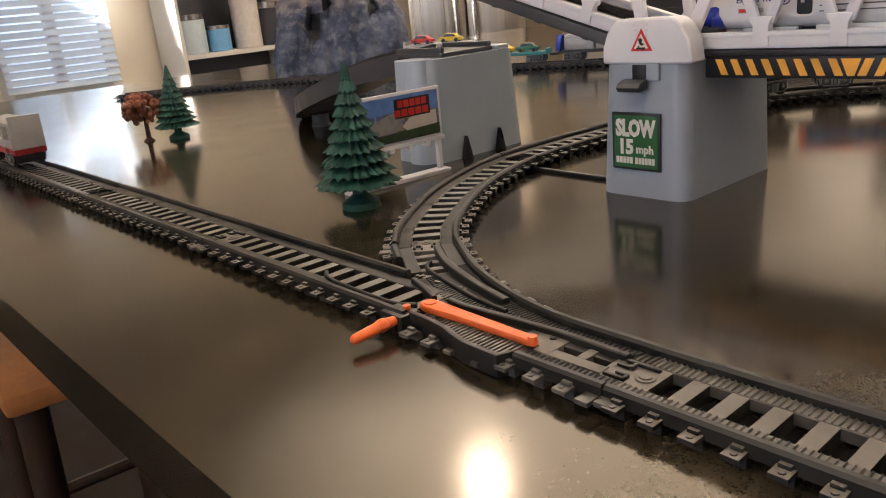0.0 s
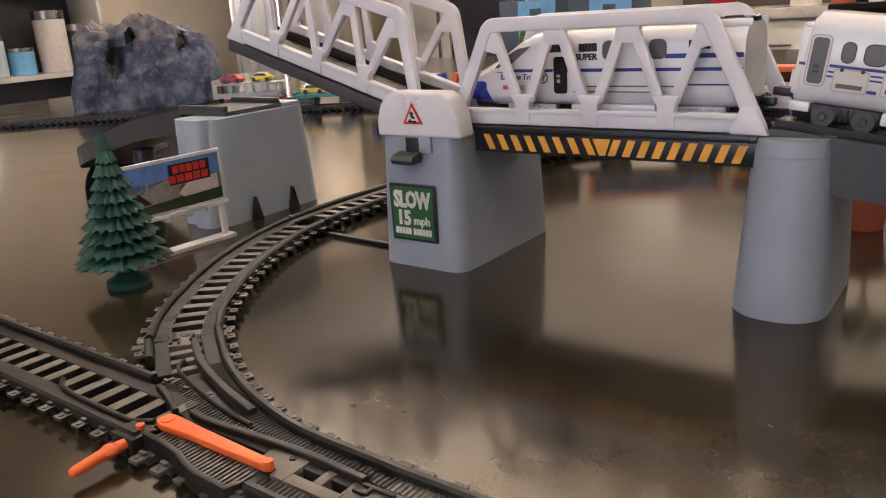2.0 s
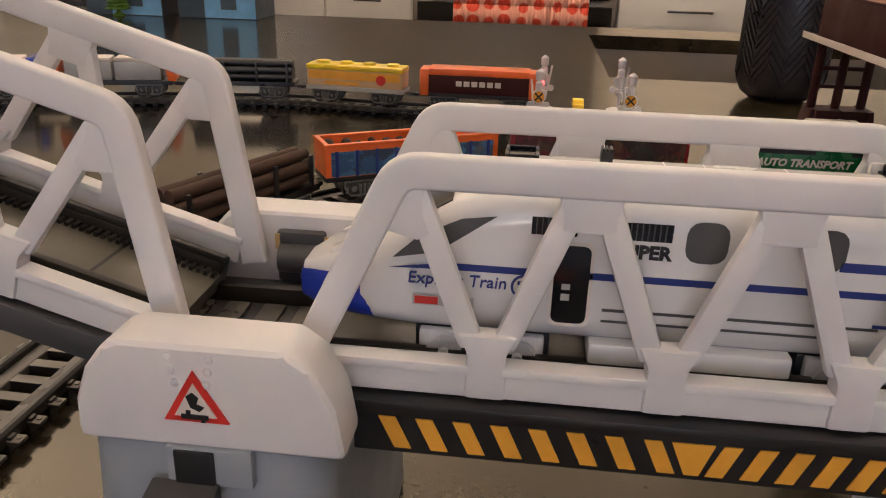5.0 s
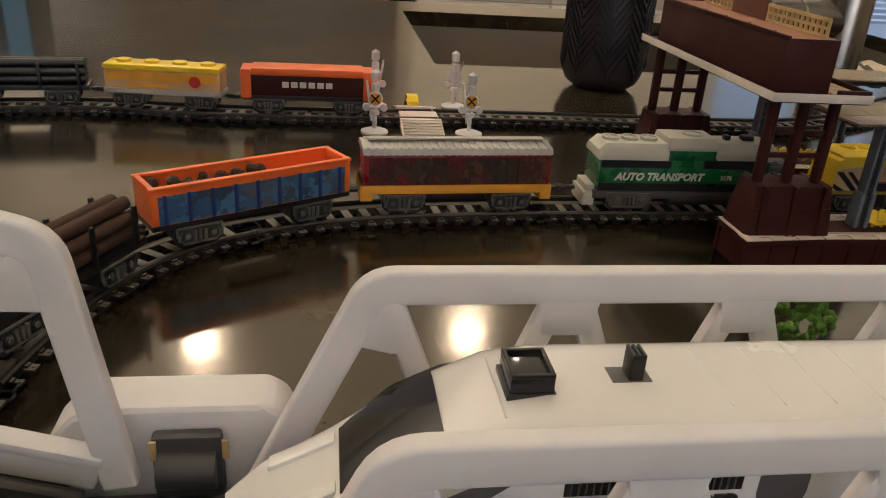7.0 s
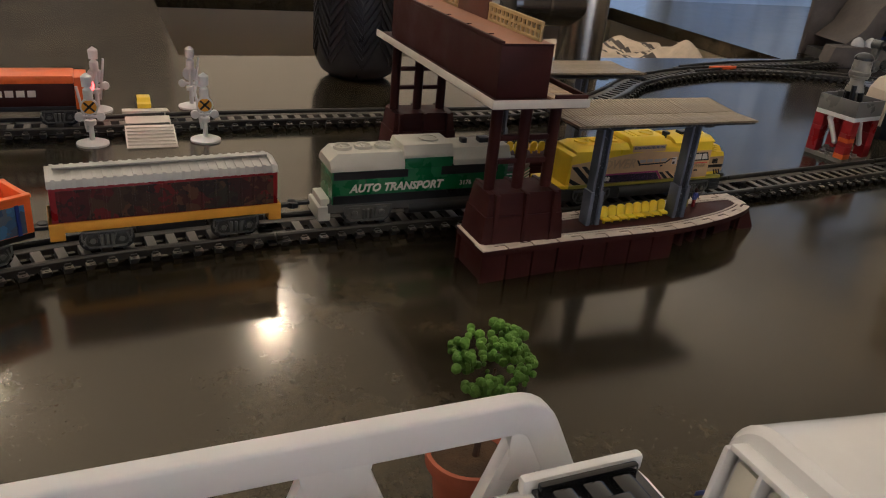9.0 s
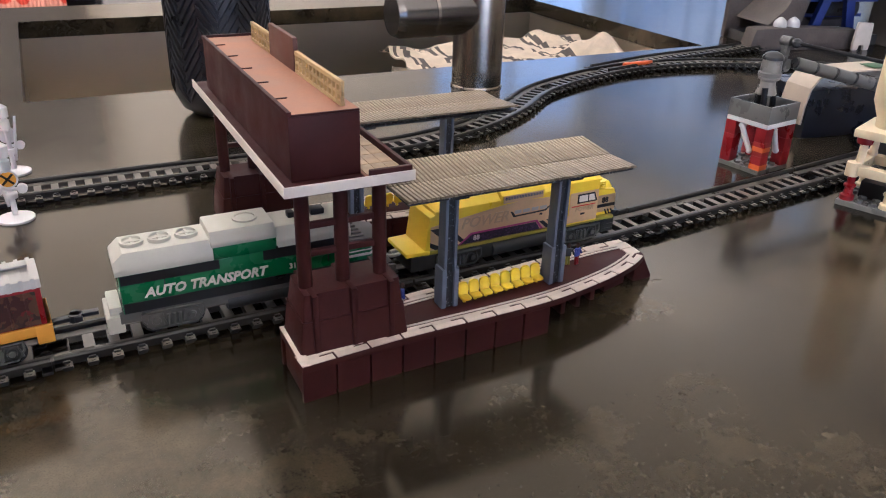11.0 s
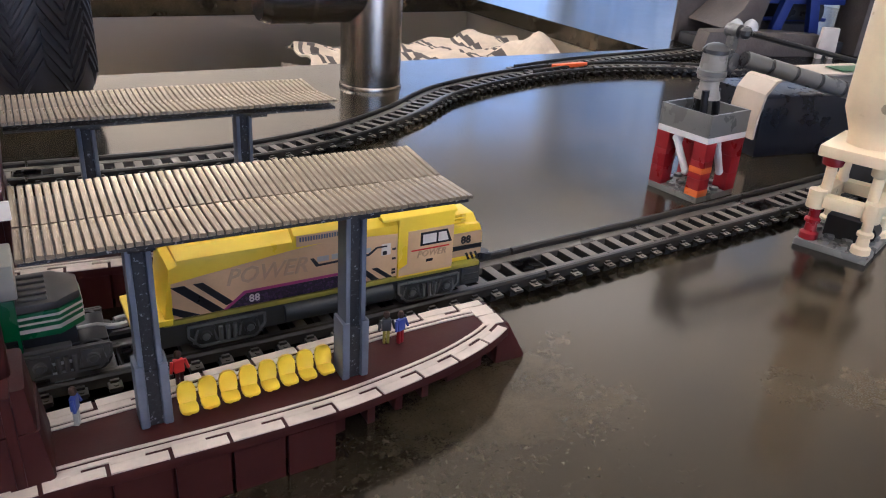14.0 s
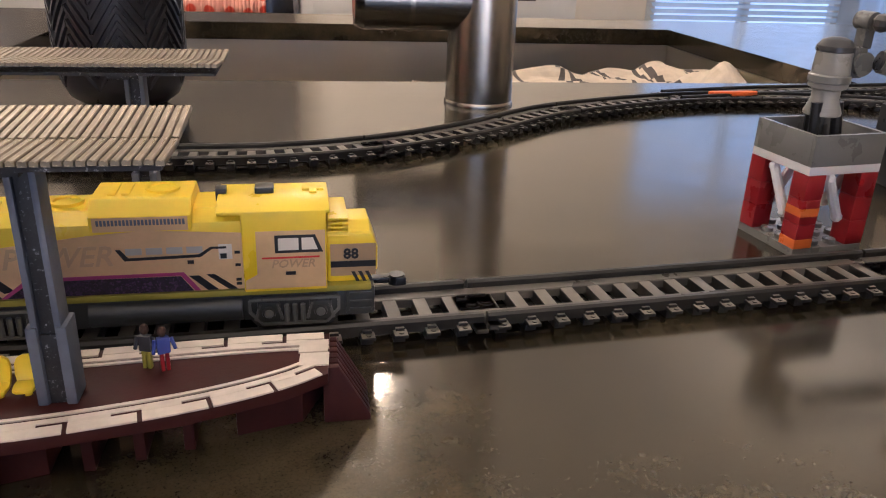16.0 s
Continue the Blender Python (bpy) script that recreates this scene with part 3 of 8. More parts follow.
def room():
    fl = int(FLOOR * 1000)
    ce = int(CEIL * 1000)
    xw, xe, ys, yn = (int(v * 1000) for v in (XW, XE, YS, YN))
    single("floor", Shape().box(xw - 90, xe + 90, ys - 90, yn + 90, fl - 60, fl), FLOOR_WOOD, "brown wooden floor boards of a kitchen", "floor", kind="structure")
    single("ceiling", Shape().box(xw - 90, xe + 90, ys - 90, yn + 90, ce, ce + 60), CEILING_PAINT, "plain white painted ceiling", "ceiling", kind="structure")
    slab_wall("wall_west", "x", xw, ys - 90, yn + 90, fl + 1, ce - 1, [(560, 1040, -140, 610)], "cream painted wall with a window")
    slab_wall("wall_east", "x", xe, ys - 90, yn + 90, fl + 1, ce - 1, [(2250, 3850, -850, 1250)], "cream painted wall with a window")
    slab_wall("wall_north", "y", yn, xw + 1, xe - 1, fl + 1, ce - 1, [(2080, 3150, -850, 1250)], "cream painted kitchen wall with a window")
    slab_wall("wall_south", "y", ys, xw + 1, xe - 1, fl + 1, ce - 1, [(-1200, 1400, -100, 1250)], "cream painted wall with an added wide window")
    window("window_1", "x", xw, 560, 1040, -140, 610, True)
    window("window_2", "x", xe, 2250, 3850, -850, 1250, False)
    window("window_3", "y", yn, 2080, 3150, -850, 1250, True)
    # Unseen southern window, added to let light in from behind the camera.
    window("added_window", "y", ys, -1200, 1400, -100, 1250, False)
    for n, (x0, x1, y0, y1) in enumerate(((-2500, 2500, ys - 800, ys - 790), (xw - 800, xw - 790, -1500, 3500), (xe + 790, xe + 800, -2000, 4900), (500, 3950, yn + 790, yn + 800))):
        single("backdrop", Shape().box(x0, x1, y0, y1, -1500, 2200), DAYLIGHT, "pale blue daylight outside the window", "backdrop", kind="structure")
    # Fittings for all lamps, with the four added ones out of view.
    for lx, ly in LAMPS:
        t = thing("ceiling_light", "round recessed warm white ceiling downlight", "ceiling light", place(lx * 1000, ly * 1000, ce), group="ceiling downlights")
        part("trim", Shape().turned([(49, 0), (84, -1), (84, -4), (49, -7)], 32), CEILING_PAINT, t)
        part("diffuser", Shape().turned([(48, -1), (48, -5), (1, -5)], 32), LAMP_WARM, t)


counter()
sink()
room()


def curtain(x, y0, y1):
    """A sheer curtain hanging in folds along the east window."""
    s = Shape()
    n = 160
    rows = [(x - 26 + 22 * math.sin(k * 0.42) + 8 * math.sin(k * 0.17 + 1), y0 + (y1 - y0) * k / n) for k in range(n + 1)]
    for (xa, ya), (xb, yb) in zip(rows, rows[1:]):
        s.add([(xa, ya, -900), (xb, yb, -900), (xb, yb, 1380), (xa, ya, 1380)], [(0, 1, 2, 3)])
    t = thing("curtain", "sheer white curtain glowing with daylight at the window", "curtain")
    part("cloth", s, SHEER, t)
    part("rod", Shape().cyl((x - 26, y0 - 60, 1388), (x - 26, y1 + 20, 1388), 10, 10, 14), STEEL, t, "thin steel curtain rod")


curtain(3140, 2180, 3930)


# ---- tracks ----
RAIL = [(10.2, 2.8), (12.8, 2.8), (12.9, 6.0), (12.2, 6.8), (10.9, 6.8), (10.2, 6.0)]
LEDGE = [(5.3, 1.6), (10.2, 1.6), (10.2, 4.2), (9.8, 4.5), (5.6, 4.5), (5.3, 4.2)]
# Matt black for strips added under the track as the shade between sleepers.
GAP_SHADE = surface("gap_shade_black", (0.008, 0.007, 0.006), 0.7, vary=0.2, bump=0.0, spec=0.1)
SLEEPER = Shape().box(-2.1, 2.1, -9.9, 9.9, 0.2, 4.3, 0.35)
for side in (-1, 1):
    SLEEPER.box(-1.7, 1.7, *sorted((side * 9.8, side * 13.2)), 0.2, 3.2).box(-2.0, 2.0, *sorted((side * 12.4, side * 16.6)), 2.9, 4.1, 0.3)
    SLEEPER.box(-1.3, 1.3, *sorted((side * 12.7, side * 13.9)), 4.0, 5.0, 0.2).cyl((0.2, side * 15.2, 4.0), (0.2, side * 15.2, 4.4), 0.8, 0.7, 8)
TIE_END = Shape().box(-1.7, 1.7, 9.8, 13.2, 0.2, 3.2).box(-2.0, 2.0, 12.4, 16.6, 2.9, 4.1, 0.3).box(-1.3, 1.3, 12.7, 13.9, 4.0, 5.0, 0.2).cyl((0.2, 15.2, 4.0), (0.2, 15.2, 4.4), 0.8, 0.7, 8)
SLEEPER_MESH = SLEEPER.mesh("sleeper", TRACK)
# Sleeper sides take the dark plastic to put the gaps' shade into colour.
SLEEPER_SHADED = SLEEPER.mesh("sleeper", TRACK_GREY)
SLEEPER_SHADED.materials.append(TRACK)
for face in SLEEPER_SHADED.polygons:
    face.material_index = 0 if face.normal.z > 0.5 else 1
PITCH = 9.3


def flip(profile):
    return [(-u, v) for u, v in profile][::-1]


def ribs(rows, side, height=0.5, pitch=1.5):
    """Fine cross ribs on a ledge."""
    s = Shape()
    for x, y, z, a in spaced(rows, pitch):
        m = Matrix.Translation((x, y, z)) @ Matrix.Rotation(a, 4, "Z")
        lo, hi = sorted((side * 5.7, side * 10.1))
        s.add([(-0.4, lo, 4.4), (0.4, lo, 4.4), (0, lo, 4.4 + height), (-0.4, hi, 4.4), (0.4, hi, 4.4), (0, hi, 4.4 + height)], [(0, 1, 2), (3, 5, 4), (0, 3, 4, 1), (1, 4, 5, 2), (2, 5, 3, 0)], m)
    return s


def track(rows, label, group, shaded_sides=True, ribbed=False, skip=None, name="track"):
    """A length of toy track: two rails with ribbed inner ledges on sleepers."""
    t = thing(name, label, "toy track", group=group)
    rows = [(x, y, z, a) for x, y, z, a in rows]
    (xa, ya, za, aa), (xb, yb, zb, ab) = rows[0], rows[-1]
    inset = [(xa + 0.6 * math.cos(aa), ya + 0.6 * math.sin(aa), za, aa)] + rows[1:-1] + [(xb - 0.6 * math.cos(ab), yb - 0.6 * math.sin(ab), zb, ab)]
    for side in (1, -1):
        prof = RAIL if side > 0 else flip(RAIL)
        led = LEDGE if side > 0 else flip(LEDGE)
        part("rail", Shape().sweep(prof, inset), TRACK, t)
        l = part("ledge", Shape().sweep(led, rows), TRACK_MID, t)
        if ribbed:
            part("rib_strip", ribs(rows, side), TRACK_MID, l)
    # Added black strip: the dark of the gaps, not a moulded part.
    part("gap_shade_strip", Shape().sweep([(-5.2, 0.08), (5.2, 0.08), (5.2, 0.4), (-5.2, 0.4)], rows), GAP_SHADE, t, "added black strip for the shade between the sleepers")
    for x, y, z, a in spaced(rows, PITCH)[:-1]:
        x, y = x + math.cos(a) * PITCH / 2, y + math.sin(a) * PITCH / 2
        if skip and skip(x, y):
            continue
        piece("sleeper", SLEEPER_SHADED if shaded_sides else SLEEPER_MESH, t, place(x, y, z, math.degrees(a)))
    for row in (rows[0], rows[-1]):
        x, y, z, a = row
        s = Shape().box(-6.4, 6.4, -5.2, 5.2, 0.4, 4.35, 0.3)
        s.cyl((3.4, -0.6, 4.3), (3.4, -0.6, 4.75), 2.5, 2.4, 18).cyl((3.4, -0.6, 4.7), (3.4, -0.6, 5.0), 1.5, 1.4, 16)
        part("joint_clip", s, TRACK_GREY, t).matrix_basis = place(x, y, z, math.degrees(a))
        hooks = Shape().box(-5.6, 0.4, -4.9, -3.9, 4.3, 5.2, 0.2).box(-0.6, 0.4, -4.9, -2.4, 4.3, 5.2, 0.2).box(-3.4, 0.2, -3.0, -2.2, 4.3, 5.2, 0.2)
        hooks.box(-4.8, 4.6, 3.3, 4.4, 4.3, 5.2, 0.2).box(-2.2, -1.2, 1.0, 3.4, 4.3, 5.2, 0.2).box(-5.4, -2.0, 0.6, 1.5, 4.3, 5.2, 0.2)
        part("clip_hook", hooks, TRACK, t).matrix_basis = place(x, y, z, math.degrees(a))
        for sg in (-1, 1):
            part("joint_tab", Shape().box(-4.2, -0.4, *sorted((sg * 12.4, sg * 17.2)), 2.7, 4.0, 0.3).box(0.2, 4.2, *sorted((sg * 12.4, sg * 16.0)), 2.9, 4.3, 0.3), TRACK_MID, t).matrix_basis = place(x, y, z, math.degrees(a))
    return t


def sections(rows, length):
    n = len(rows)
    d, out, start = 0.0, [], 0
    for i in range(1, n):
        d += math.dist(rows[i - 1][:3], rows[i][:3])
        if d >= length or i == n - 1:
            out.append(rows[start:i + 1])
            start, d = i, 0.0
    return out


Y_MAIN = -62
INNER = [(-3, -25), (-25, -3), (-57, 46), (-77, 105), (-79, 175), (-75, 235), (-62, 300), (-40, 347), (-5, 380), (50, 402), (120, 411), (200, 414), (300, 415), (400, 418), (579, 432), (760, 450)]
BACK = [(-895, 187), (-751, 340), (-500, 480), (-300, 565), (-143, 600), (-52, 594), (50, 592), (140, 598), (250, 598), (343, 595), (400, 599), (455, 617), (507, 648), (565, 693), (650, 727), (720, 738), (800, 728), (880, 690), (960, 630)]
straight = lambda x0, x1: [(x0 + (x1 - x0) * k / 20, Y_MAIN, 0, 0.0) for k in range(21)]
track(straight(115, 330), "straight dark grey plastic toy track on the counter", "main line track", ribbed=True)
for a, b in ((-86, -245), (-245, -404), (-404, -563)):
    track(straight(b, a), "straight dark grey plastic toy track on the counter", "main line track", ribbed=a > -100)
for n, rows in enumerate(sections(spline(INNER), 150)):
    track(rows, "curved dark grey plastic toy track on the counter" if n < 3 else "dark grey plastic toy track under the parked train", "inner loop track", ribbed=n < 1)
for n, rows in enumerate(sections(spline(BACK), 160)):
    track(rows, "black plastic toy track winding past the sink", "outer loop track")
track(spline([(668, 742), (760, 762), (880, 775), (1010, 800)]), "black plastic toy track branching off a turnout", "outer loop track")


def bar_path(pts, w, z0, z1, step=2):
    return Shape().sweep([(-w / 2, z0), (w / 2, z0), (w / 2, z1 - 0.3), (w / 2 - 0.4, z1), (0.4 - w / 2, z1), (-w / 2, z1 - 0.3)], spline(pts, step))


def turnout():
    """The near switch: straight way, diverging way, filled bed, blade and throw lever."""
    t = thing("turnout_track", "dark grey plastic railway switch with orange blade and throw lever", "toy track", group="main line track")
    main = [(-86 + 201 * k / 60, Y_MAIN, 0, 0.0) for k in range(61)]
    div = spline([(115, -62), (72, -59.4), (32, -46), (-3, -25)])
    part("rail", Shape().sweep(flip(RAIL), [r for r in main if r[0] < 45]), TRACK, t, "front stock rail")
    part("rail", Shape().sweep(flip(RAIL), [r for r in main if r[0] > 86]), TRACK, t)
    part("rail", Shape().sweep(RAIL, [r for r in main if r[0] < 21]), TRACK, t)
    part("rail", Shape().sweep(flip(RAIL), div), TRACK, t)
    part("rail", Shape().sweep(RAIL, [r for r in div if r[0] < 12]), TRACK, t)
    part("ledge", Shape().sweep(flip(LEDGE), [r for r in main if r[0] < 46]), TRACK, t)
    led = part("ledge", Shape().sweep(flip(LEDGE), [r for r in main if r[0] > 84]), TRACK, t)
    part("rib_strip", ribs([r for r in main if r[0] > 86], -1), TRACK, led)
    part("ledge", Shape().sweep(LEDGE, [r for r in main if r[0] < 40]), TRACK, t)
    led = part("ledge", Shape().sweep(flip(LEDGE), div), TRACK, t)
    part("rib_strip", ribs([r for r in div if r[0] > 18], -1), TRACK, led)
    led = part("ledge", Shape().sweep(LEDGE, [r for r in div if r[0] < 24]), TRACK, t)
    part("gap_shade_strip", Shape().sweep([(-5.2, 0.08), (5.2, 0.08), (5.2, 0.4), (-5.2, 0.4)], [r for r in main if r[0] < 42]), GAP_SHADE, t)
    part("gap_shade_strip", Shape().sweep([(-5.2, 0.08), (5.2, 0.08), (5.2, 0.4), (-5.2, 0.4)], [r for r in main if r[0] > 88]), GAP_SHADE, t)
    part("gap_shade_strip", Shape().sweep([(-6.5, 0.5), (6.5, 0.5), (6.5, 0.7), (-6.5, 0.7)], [r for r in div if r[0] < 40]), GAP_SHADE, t)
    # the filled frog between the two ways, with fine cross ribs
    part("frog_bed", Shape().prism([(20, -48), (30, -56), (48, -60), (112, -60), (112, -52), (80, -53), (60, -47), (40, -42), (26, -40)], "z", 1.0, 4.0, 0.3), TRACK, t, "ribbed filled switch bed")
    rib = Shape()
    for k in range(58):
        x = 24 + k * 1.5
        lo = -57.4 if x > 44 else -46 - (x - 20) * 0.48
        hi = float(np.interp(x, [20, 30, 45, 60, 80, 112], [-44, -45.5, -50, -51.5, -54, -54]))
        rib.box(x, x + 0.7, min(lo, hi - 0.5), hi, 3.9, 4.5)
    part("rib_strip", rib, TRACK, t)
    # the raised bed in front of the blade
    edge = [(46, -73.0), (55, -73.4), (62, -74.4), (68, -76.4), (73, -77.6), (86, -78.0), (87.6, -73.2)]
    part("throw_bed", Shape().prism(edge + [(87.6, -64), (48, -64)], "z", 0.3, 4.6, 0.3), TRACK, t, "raised bed beside the blade")
    wall = [(x, y - 0.2) for x, y in edge] + [(86.0, -73.2), (84.8, -76.4), (73, -76.0), (68.4, -74.8), (62.4, -72.8), (55, -71.9), (46, -71.5)]
    part("bed_edge", Shape().prism(wall, "z", 0.3, 6.6, 0.4), TRACK, t)
    rib = Shape()
    for k in range(25):
        x = 48.5 + k * 1.5
        rib.box(x, x + 0.7, float(np.interp(x, [48, 62, 72, 85], [-71.6, -72.8, -75.6, -76.4])), -64.4, 4.5, 5.1)
    part("rib_strip", rib, TRACK_MID, t)
    part("pivot_box", Shape().box(36.5, 46.5, -76.6, -69.5, 0.3, 6.0, 0.5).box(38.5, 44.5, -77.6, -76.4, 1.0, 4.6, 0.3), TRACK, t)
    part("pivot_slot", Shape().box(37.5, 45.5, -74.6, -71.0, 5.95, 6.15), BLACK, t)
    part("guard_rail", bar_path([(-9, -65), (-3, -68.2), (14, -69.4), (34, -69.2), (41, -66)], 1.3, 1, 5.8), TRACK, t)
    part("guard_rail", bar_path([(6, -27), (22, -36.3), (43, -44.2), (62, -49.4)], 2.6, 1, 6.6), TRACK, t, "thick diverging guard rail")
    part("guard_rail", bar_path([(14, -37), (17, -41.5), (27, -45.5), (50, -51.5), (66, -53.6)], 1.1, 1, 5.6), TRACK, t)
    part("wing_rail", bar_path([(46.5, -57.6), (52, -58.4), (62, -57.9), (75, -57.0), (92, -56.4), (110, -57.2)], 2.1, 1, 6.0), TRACK, t, "slim fixed wing rail")
    part("rail_point", bar_path([(24, -53.2), (34, -56.5), (42, -60)], 1.8, 1, 6.2), TRACK, t)
    for k in range(14):
        x = -81 + k * PITCH
        if x < 40:
            piece("sleeper", SLEEPER_SHADED, t, place(x, Y_MAIN))
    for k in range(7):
        x = 50 + k * PITCH
        if x < 60 or x > 84:
            part("sleeper_end", TIE_END, TRACK_MID, t).matrix_basis = place(x, Y_MAIN if x > 84 else Y_MAIN - 0.6, 0 if x > 84 else -1.2, 180)
    part("bed_slot", Shape().box(66, 69, -78.6, -76.6, 1.6, 2.6, 0.2).box(77, 79.5, -79.0, -77.8, 1.6, 2.6, 0.2), TRACK_MID, t)
    plate = Shape().box(79.5, 92.2, -66.6, -57, 1, 4.4, 0.3).box(92.4, 108.4, -66.6, -63.2, 1, 4.4, 0.2).box(98.8, 101.6, -63.1, -57, 1, 4.35, 0.2).box(107.6, 109.4, -63.1, -57, 1, 4.35, 0.2)
    part("plate", plate, TRACK_GREY, t, "light grey flat deck with two square openings")
    part("rivet", Shape().cyl((87.6, -58.8, 4.4), (87.6, -58.8, 4.8), 1.0, 0.9, 12), TRACK, t)
    for x, y, z, a in spaced(div, PITCH)[1:]:
        part("sleeper_end", TIE_END, TRACK_MID, t).matrix_basis = place(x, y, 0, math.degrees(a) + 180)
        if x < 4:
            part("sleeper_end", TIE_END, TRACK_MID, t).matrix_basis = place(x, y, 0, math.degrees(a))
    for k, (x, y, z, a) in enumerate(spaced(div, 7.2)[::-1][:6]):
        part("sleeper", Shape().box(-1.6, 1.6, -7.6 + 1.0 * k, 7.2, 0.3, 3.9, 0.3), TRACK_GREY, t).matrix_basis = place(x, y, 0, math.degrees(a))
    blade = Shape().prism([(-2.2, -2.0), (-2.8, 0), (-2.2, 2.6), (1, 3.0), (12, 2.4), (38, 1.5), (41.6, 0.8), (42, -0.6), (40, -1.6), (12, -2.0), (1, -2.8)], "z", 4.9, 7.1, 0.6)
    blade.cyl((0.6, 0, 7.0), (0.6, 0, 7.5), 2.0, 1.9, 20).cyl((40.4, -0.1, 5.2), (40.4, -0.1, 7.6), 1.5, 1.3, 14)
    part("blade", blade, ORANGE, t, "orange moving switch blade").matrix_basis = place(46.4, -65.6, 0, 0.0)
    lev = Shape().cyl((-2, 0, 0), (3.0, 0, 0.2), 1.4, 1.7, 14).ball((4.6, 0, 0.2), 2.6, 2.3, 2.0).cyl((5, 0, 0.2), (14.0, 0, -0.6), 1.7, 1.5, 14).ball((14.0, 0, -0.6), 1.5)
    part("lever", lev, ORANGE, t, "orange throw lever").matrix_basis = place(43.2, -76.4, 4.2, -91)
    part("peg", Shape().cyl((43.0, -71.4, 5.8), (43.0, -71.4, 7.4), 1.2), ORANGE, t)
    return t


turnout()
single("switch_blade", Shape().prism([(0, -2.5), (30, -2.8), (38, 0), (30, 2.8), (0, 2.5), (-3, 0)], "z", 4.5, 8, 0.8), ORANGE, "bright orange switch blade of a turnout", "switch", m=place(700, 742, 0, 2))
single("link_strip", Shape().prism([(-66, 101), (-66, 103.4), (-6, 101.4), (-6, 99.0)], "z", 0.1, 1.8, 0.3), BLACK, "thin black plastic strip between the track and the pier", "strip")


# ---- the drawbridge ----
TRUSS_T = 2.8


def beam(s, x0, z0, x1, z1, w, y0, y1, bev=0.5):
    """A flat bar in the plane of a truss."""
    d = math.hypot(x1 - x0, z1 - z0)
    nx, nz = -(z1 - z0) / d * w / 2, (x1 - x0) / d * w / 2
    return s.prism([(x0 + nx, z0 + nz), (x0 - nx, z0 - nz), (x1 - nx, z1 - nz), (x1 + nx, z1 + nz)], "y", y0, y1, bev)


def rounded_rect(x0, x1, y0, y1, r, n=5):
    pts = []
    for cx, cy, a0 in ((x1 - r, y1 - r, 0), (x0 + r, y1 - r, 90), (x0 + r, y0 + r, 180), (x1 - r, y0 + r, 270)):
        for k in range(n + 1):
            a = radians(a0 + 90 * k / n)
            pts.append((cx + r * math.cos(a), cy + r * math.sin(a)))
    return pts


def swept_frame(path, w, y0, y1, r=1.3):
    """A bar of rounded section bent along a path of x and z; its corners are rounded."""
    pts = []
    for k, (x, z) in enumerate(path):
        if k in (0, len(path) - 1):
            pts.append(Vector((x, z)))
            continue
        p, a, b = Vector((x, z)), Vector(path[k - 1]), Vector(path[k + 1])
        q0, q1 = p + (a - p).normalized() * 3.2, p + (b - p).normalized() * 3.2
        pts += [q0.lerp(p, f).lerp(p.lerp(q1, f), f) for f in (0, 0.2, 0.4, 0.6, 0.8, 1.0)]
    rings = []
    for k, p in enumerate(pts):
        d = (pts[min(k + 1, len(pts) - 1)] - pts[max(k - 1, 0)]).normalized()
        n = Vector((-d.y, d.x))
        rings.append([(p.x + n.x * u, v, p.y + n.y * u) for u, v in rounded_rect(-w / 2, w / 2, y0, y1, r, 3)])
    return Shape().loft(rings)


def side_truss(parent, y, out):
    """One truss side; out is the way its outer face looks."""
    y0, y1 = y - TRUSS_T / 2, y + TRUSS_T / 2
    f0, f1 = (y0 - 0.35, y1) if out < 0 else (y0, y1 + 0.35)
    part("top_frame", swept_frame([(29.6, 62.5), (47.2, 99.6), (133.4, 99.6), (151.4, 62.0)], 5.4, f0, f1, 0.62), WHITE, parent)
    s = Shape().box(33, 150, y0, y1, 61, 66.4, 0.8).box(33, 150, y0 - 0.6, y1 + 0.6, 65.6, 67.4, 0.5)
    part("bottom_chord", s, WHITE, parent)
    part("foot", Shape().prism([(142, 60.5), (155, 60.5), (150, 70), (145.5, 70)], "y", f0 - 0.4, f1 + 0.4, 0.9), WHITE, parent)
    for k in range(3):
        xv = 62 + 29 * k
        part("gusset", Shape().prism([(xv - 3.4, 61.2), (xv + 3.4, 61.2), (xv + 3.2, 69.5), (xv + 5.0, 73), (xv - 5.0, 73), (xv - 3.2, 69.5)], "y", y0 - 0.7, y1 + 0.7, 0.8), WHITE, parent)
        for xt in (xv - 12.3, xv + 12.3):
            s = Shape()
            beam(s, xv + (2.6 if xt > xv else -2.6), 70.5, xt, 96.5, 4.2, y0 + 0.1, y1 - 0.1, 1.05)
            part("diagonal", s, WHITE, parent)
    for xt in (76.5, 105.5):
        s = Shape().prism([(xt - 5.0, 98.2), (xt + 5.0, 98.2), (xt + 4.3, 94.5), (xt + 4.3, 91.5), (xt - 4.3, 91.5), (xt - 4.3, 94.5)], "y", y0 + 0.05, y1 - 0.05, 0.5)
        part("gusset", s, WHITE, parent)
    part("gusset", Shape().prism([(46, 98), (51.2, 98), (51.3, 93), (52.6, 89.6), (50.2, 88.6), (45, 90)], "y", y0 + 0.05, y1 - 0.05, 0.5), WHITE, parent)
    part("gusset", Shape().prism([(129.8, 98), (135, 98), (136, 90), (130.8, 88.6), (128.4, 89.6), (129.7, 93)], "y", y0 + 0.05, y1 - 0.05, 0.5), WHITE, parent)


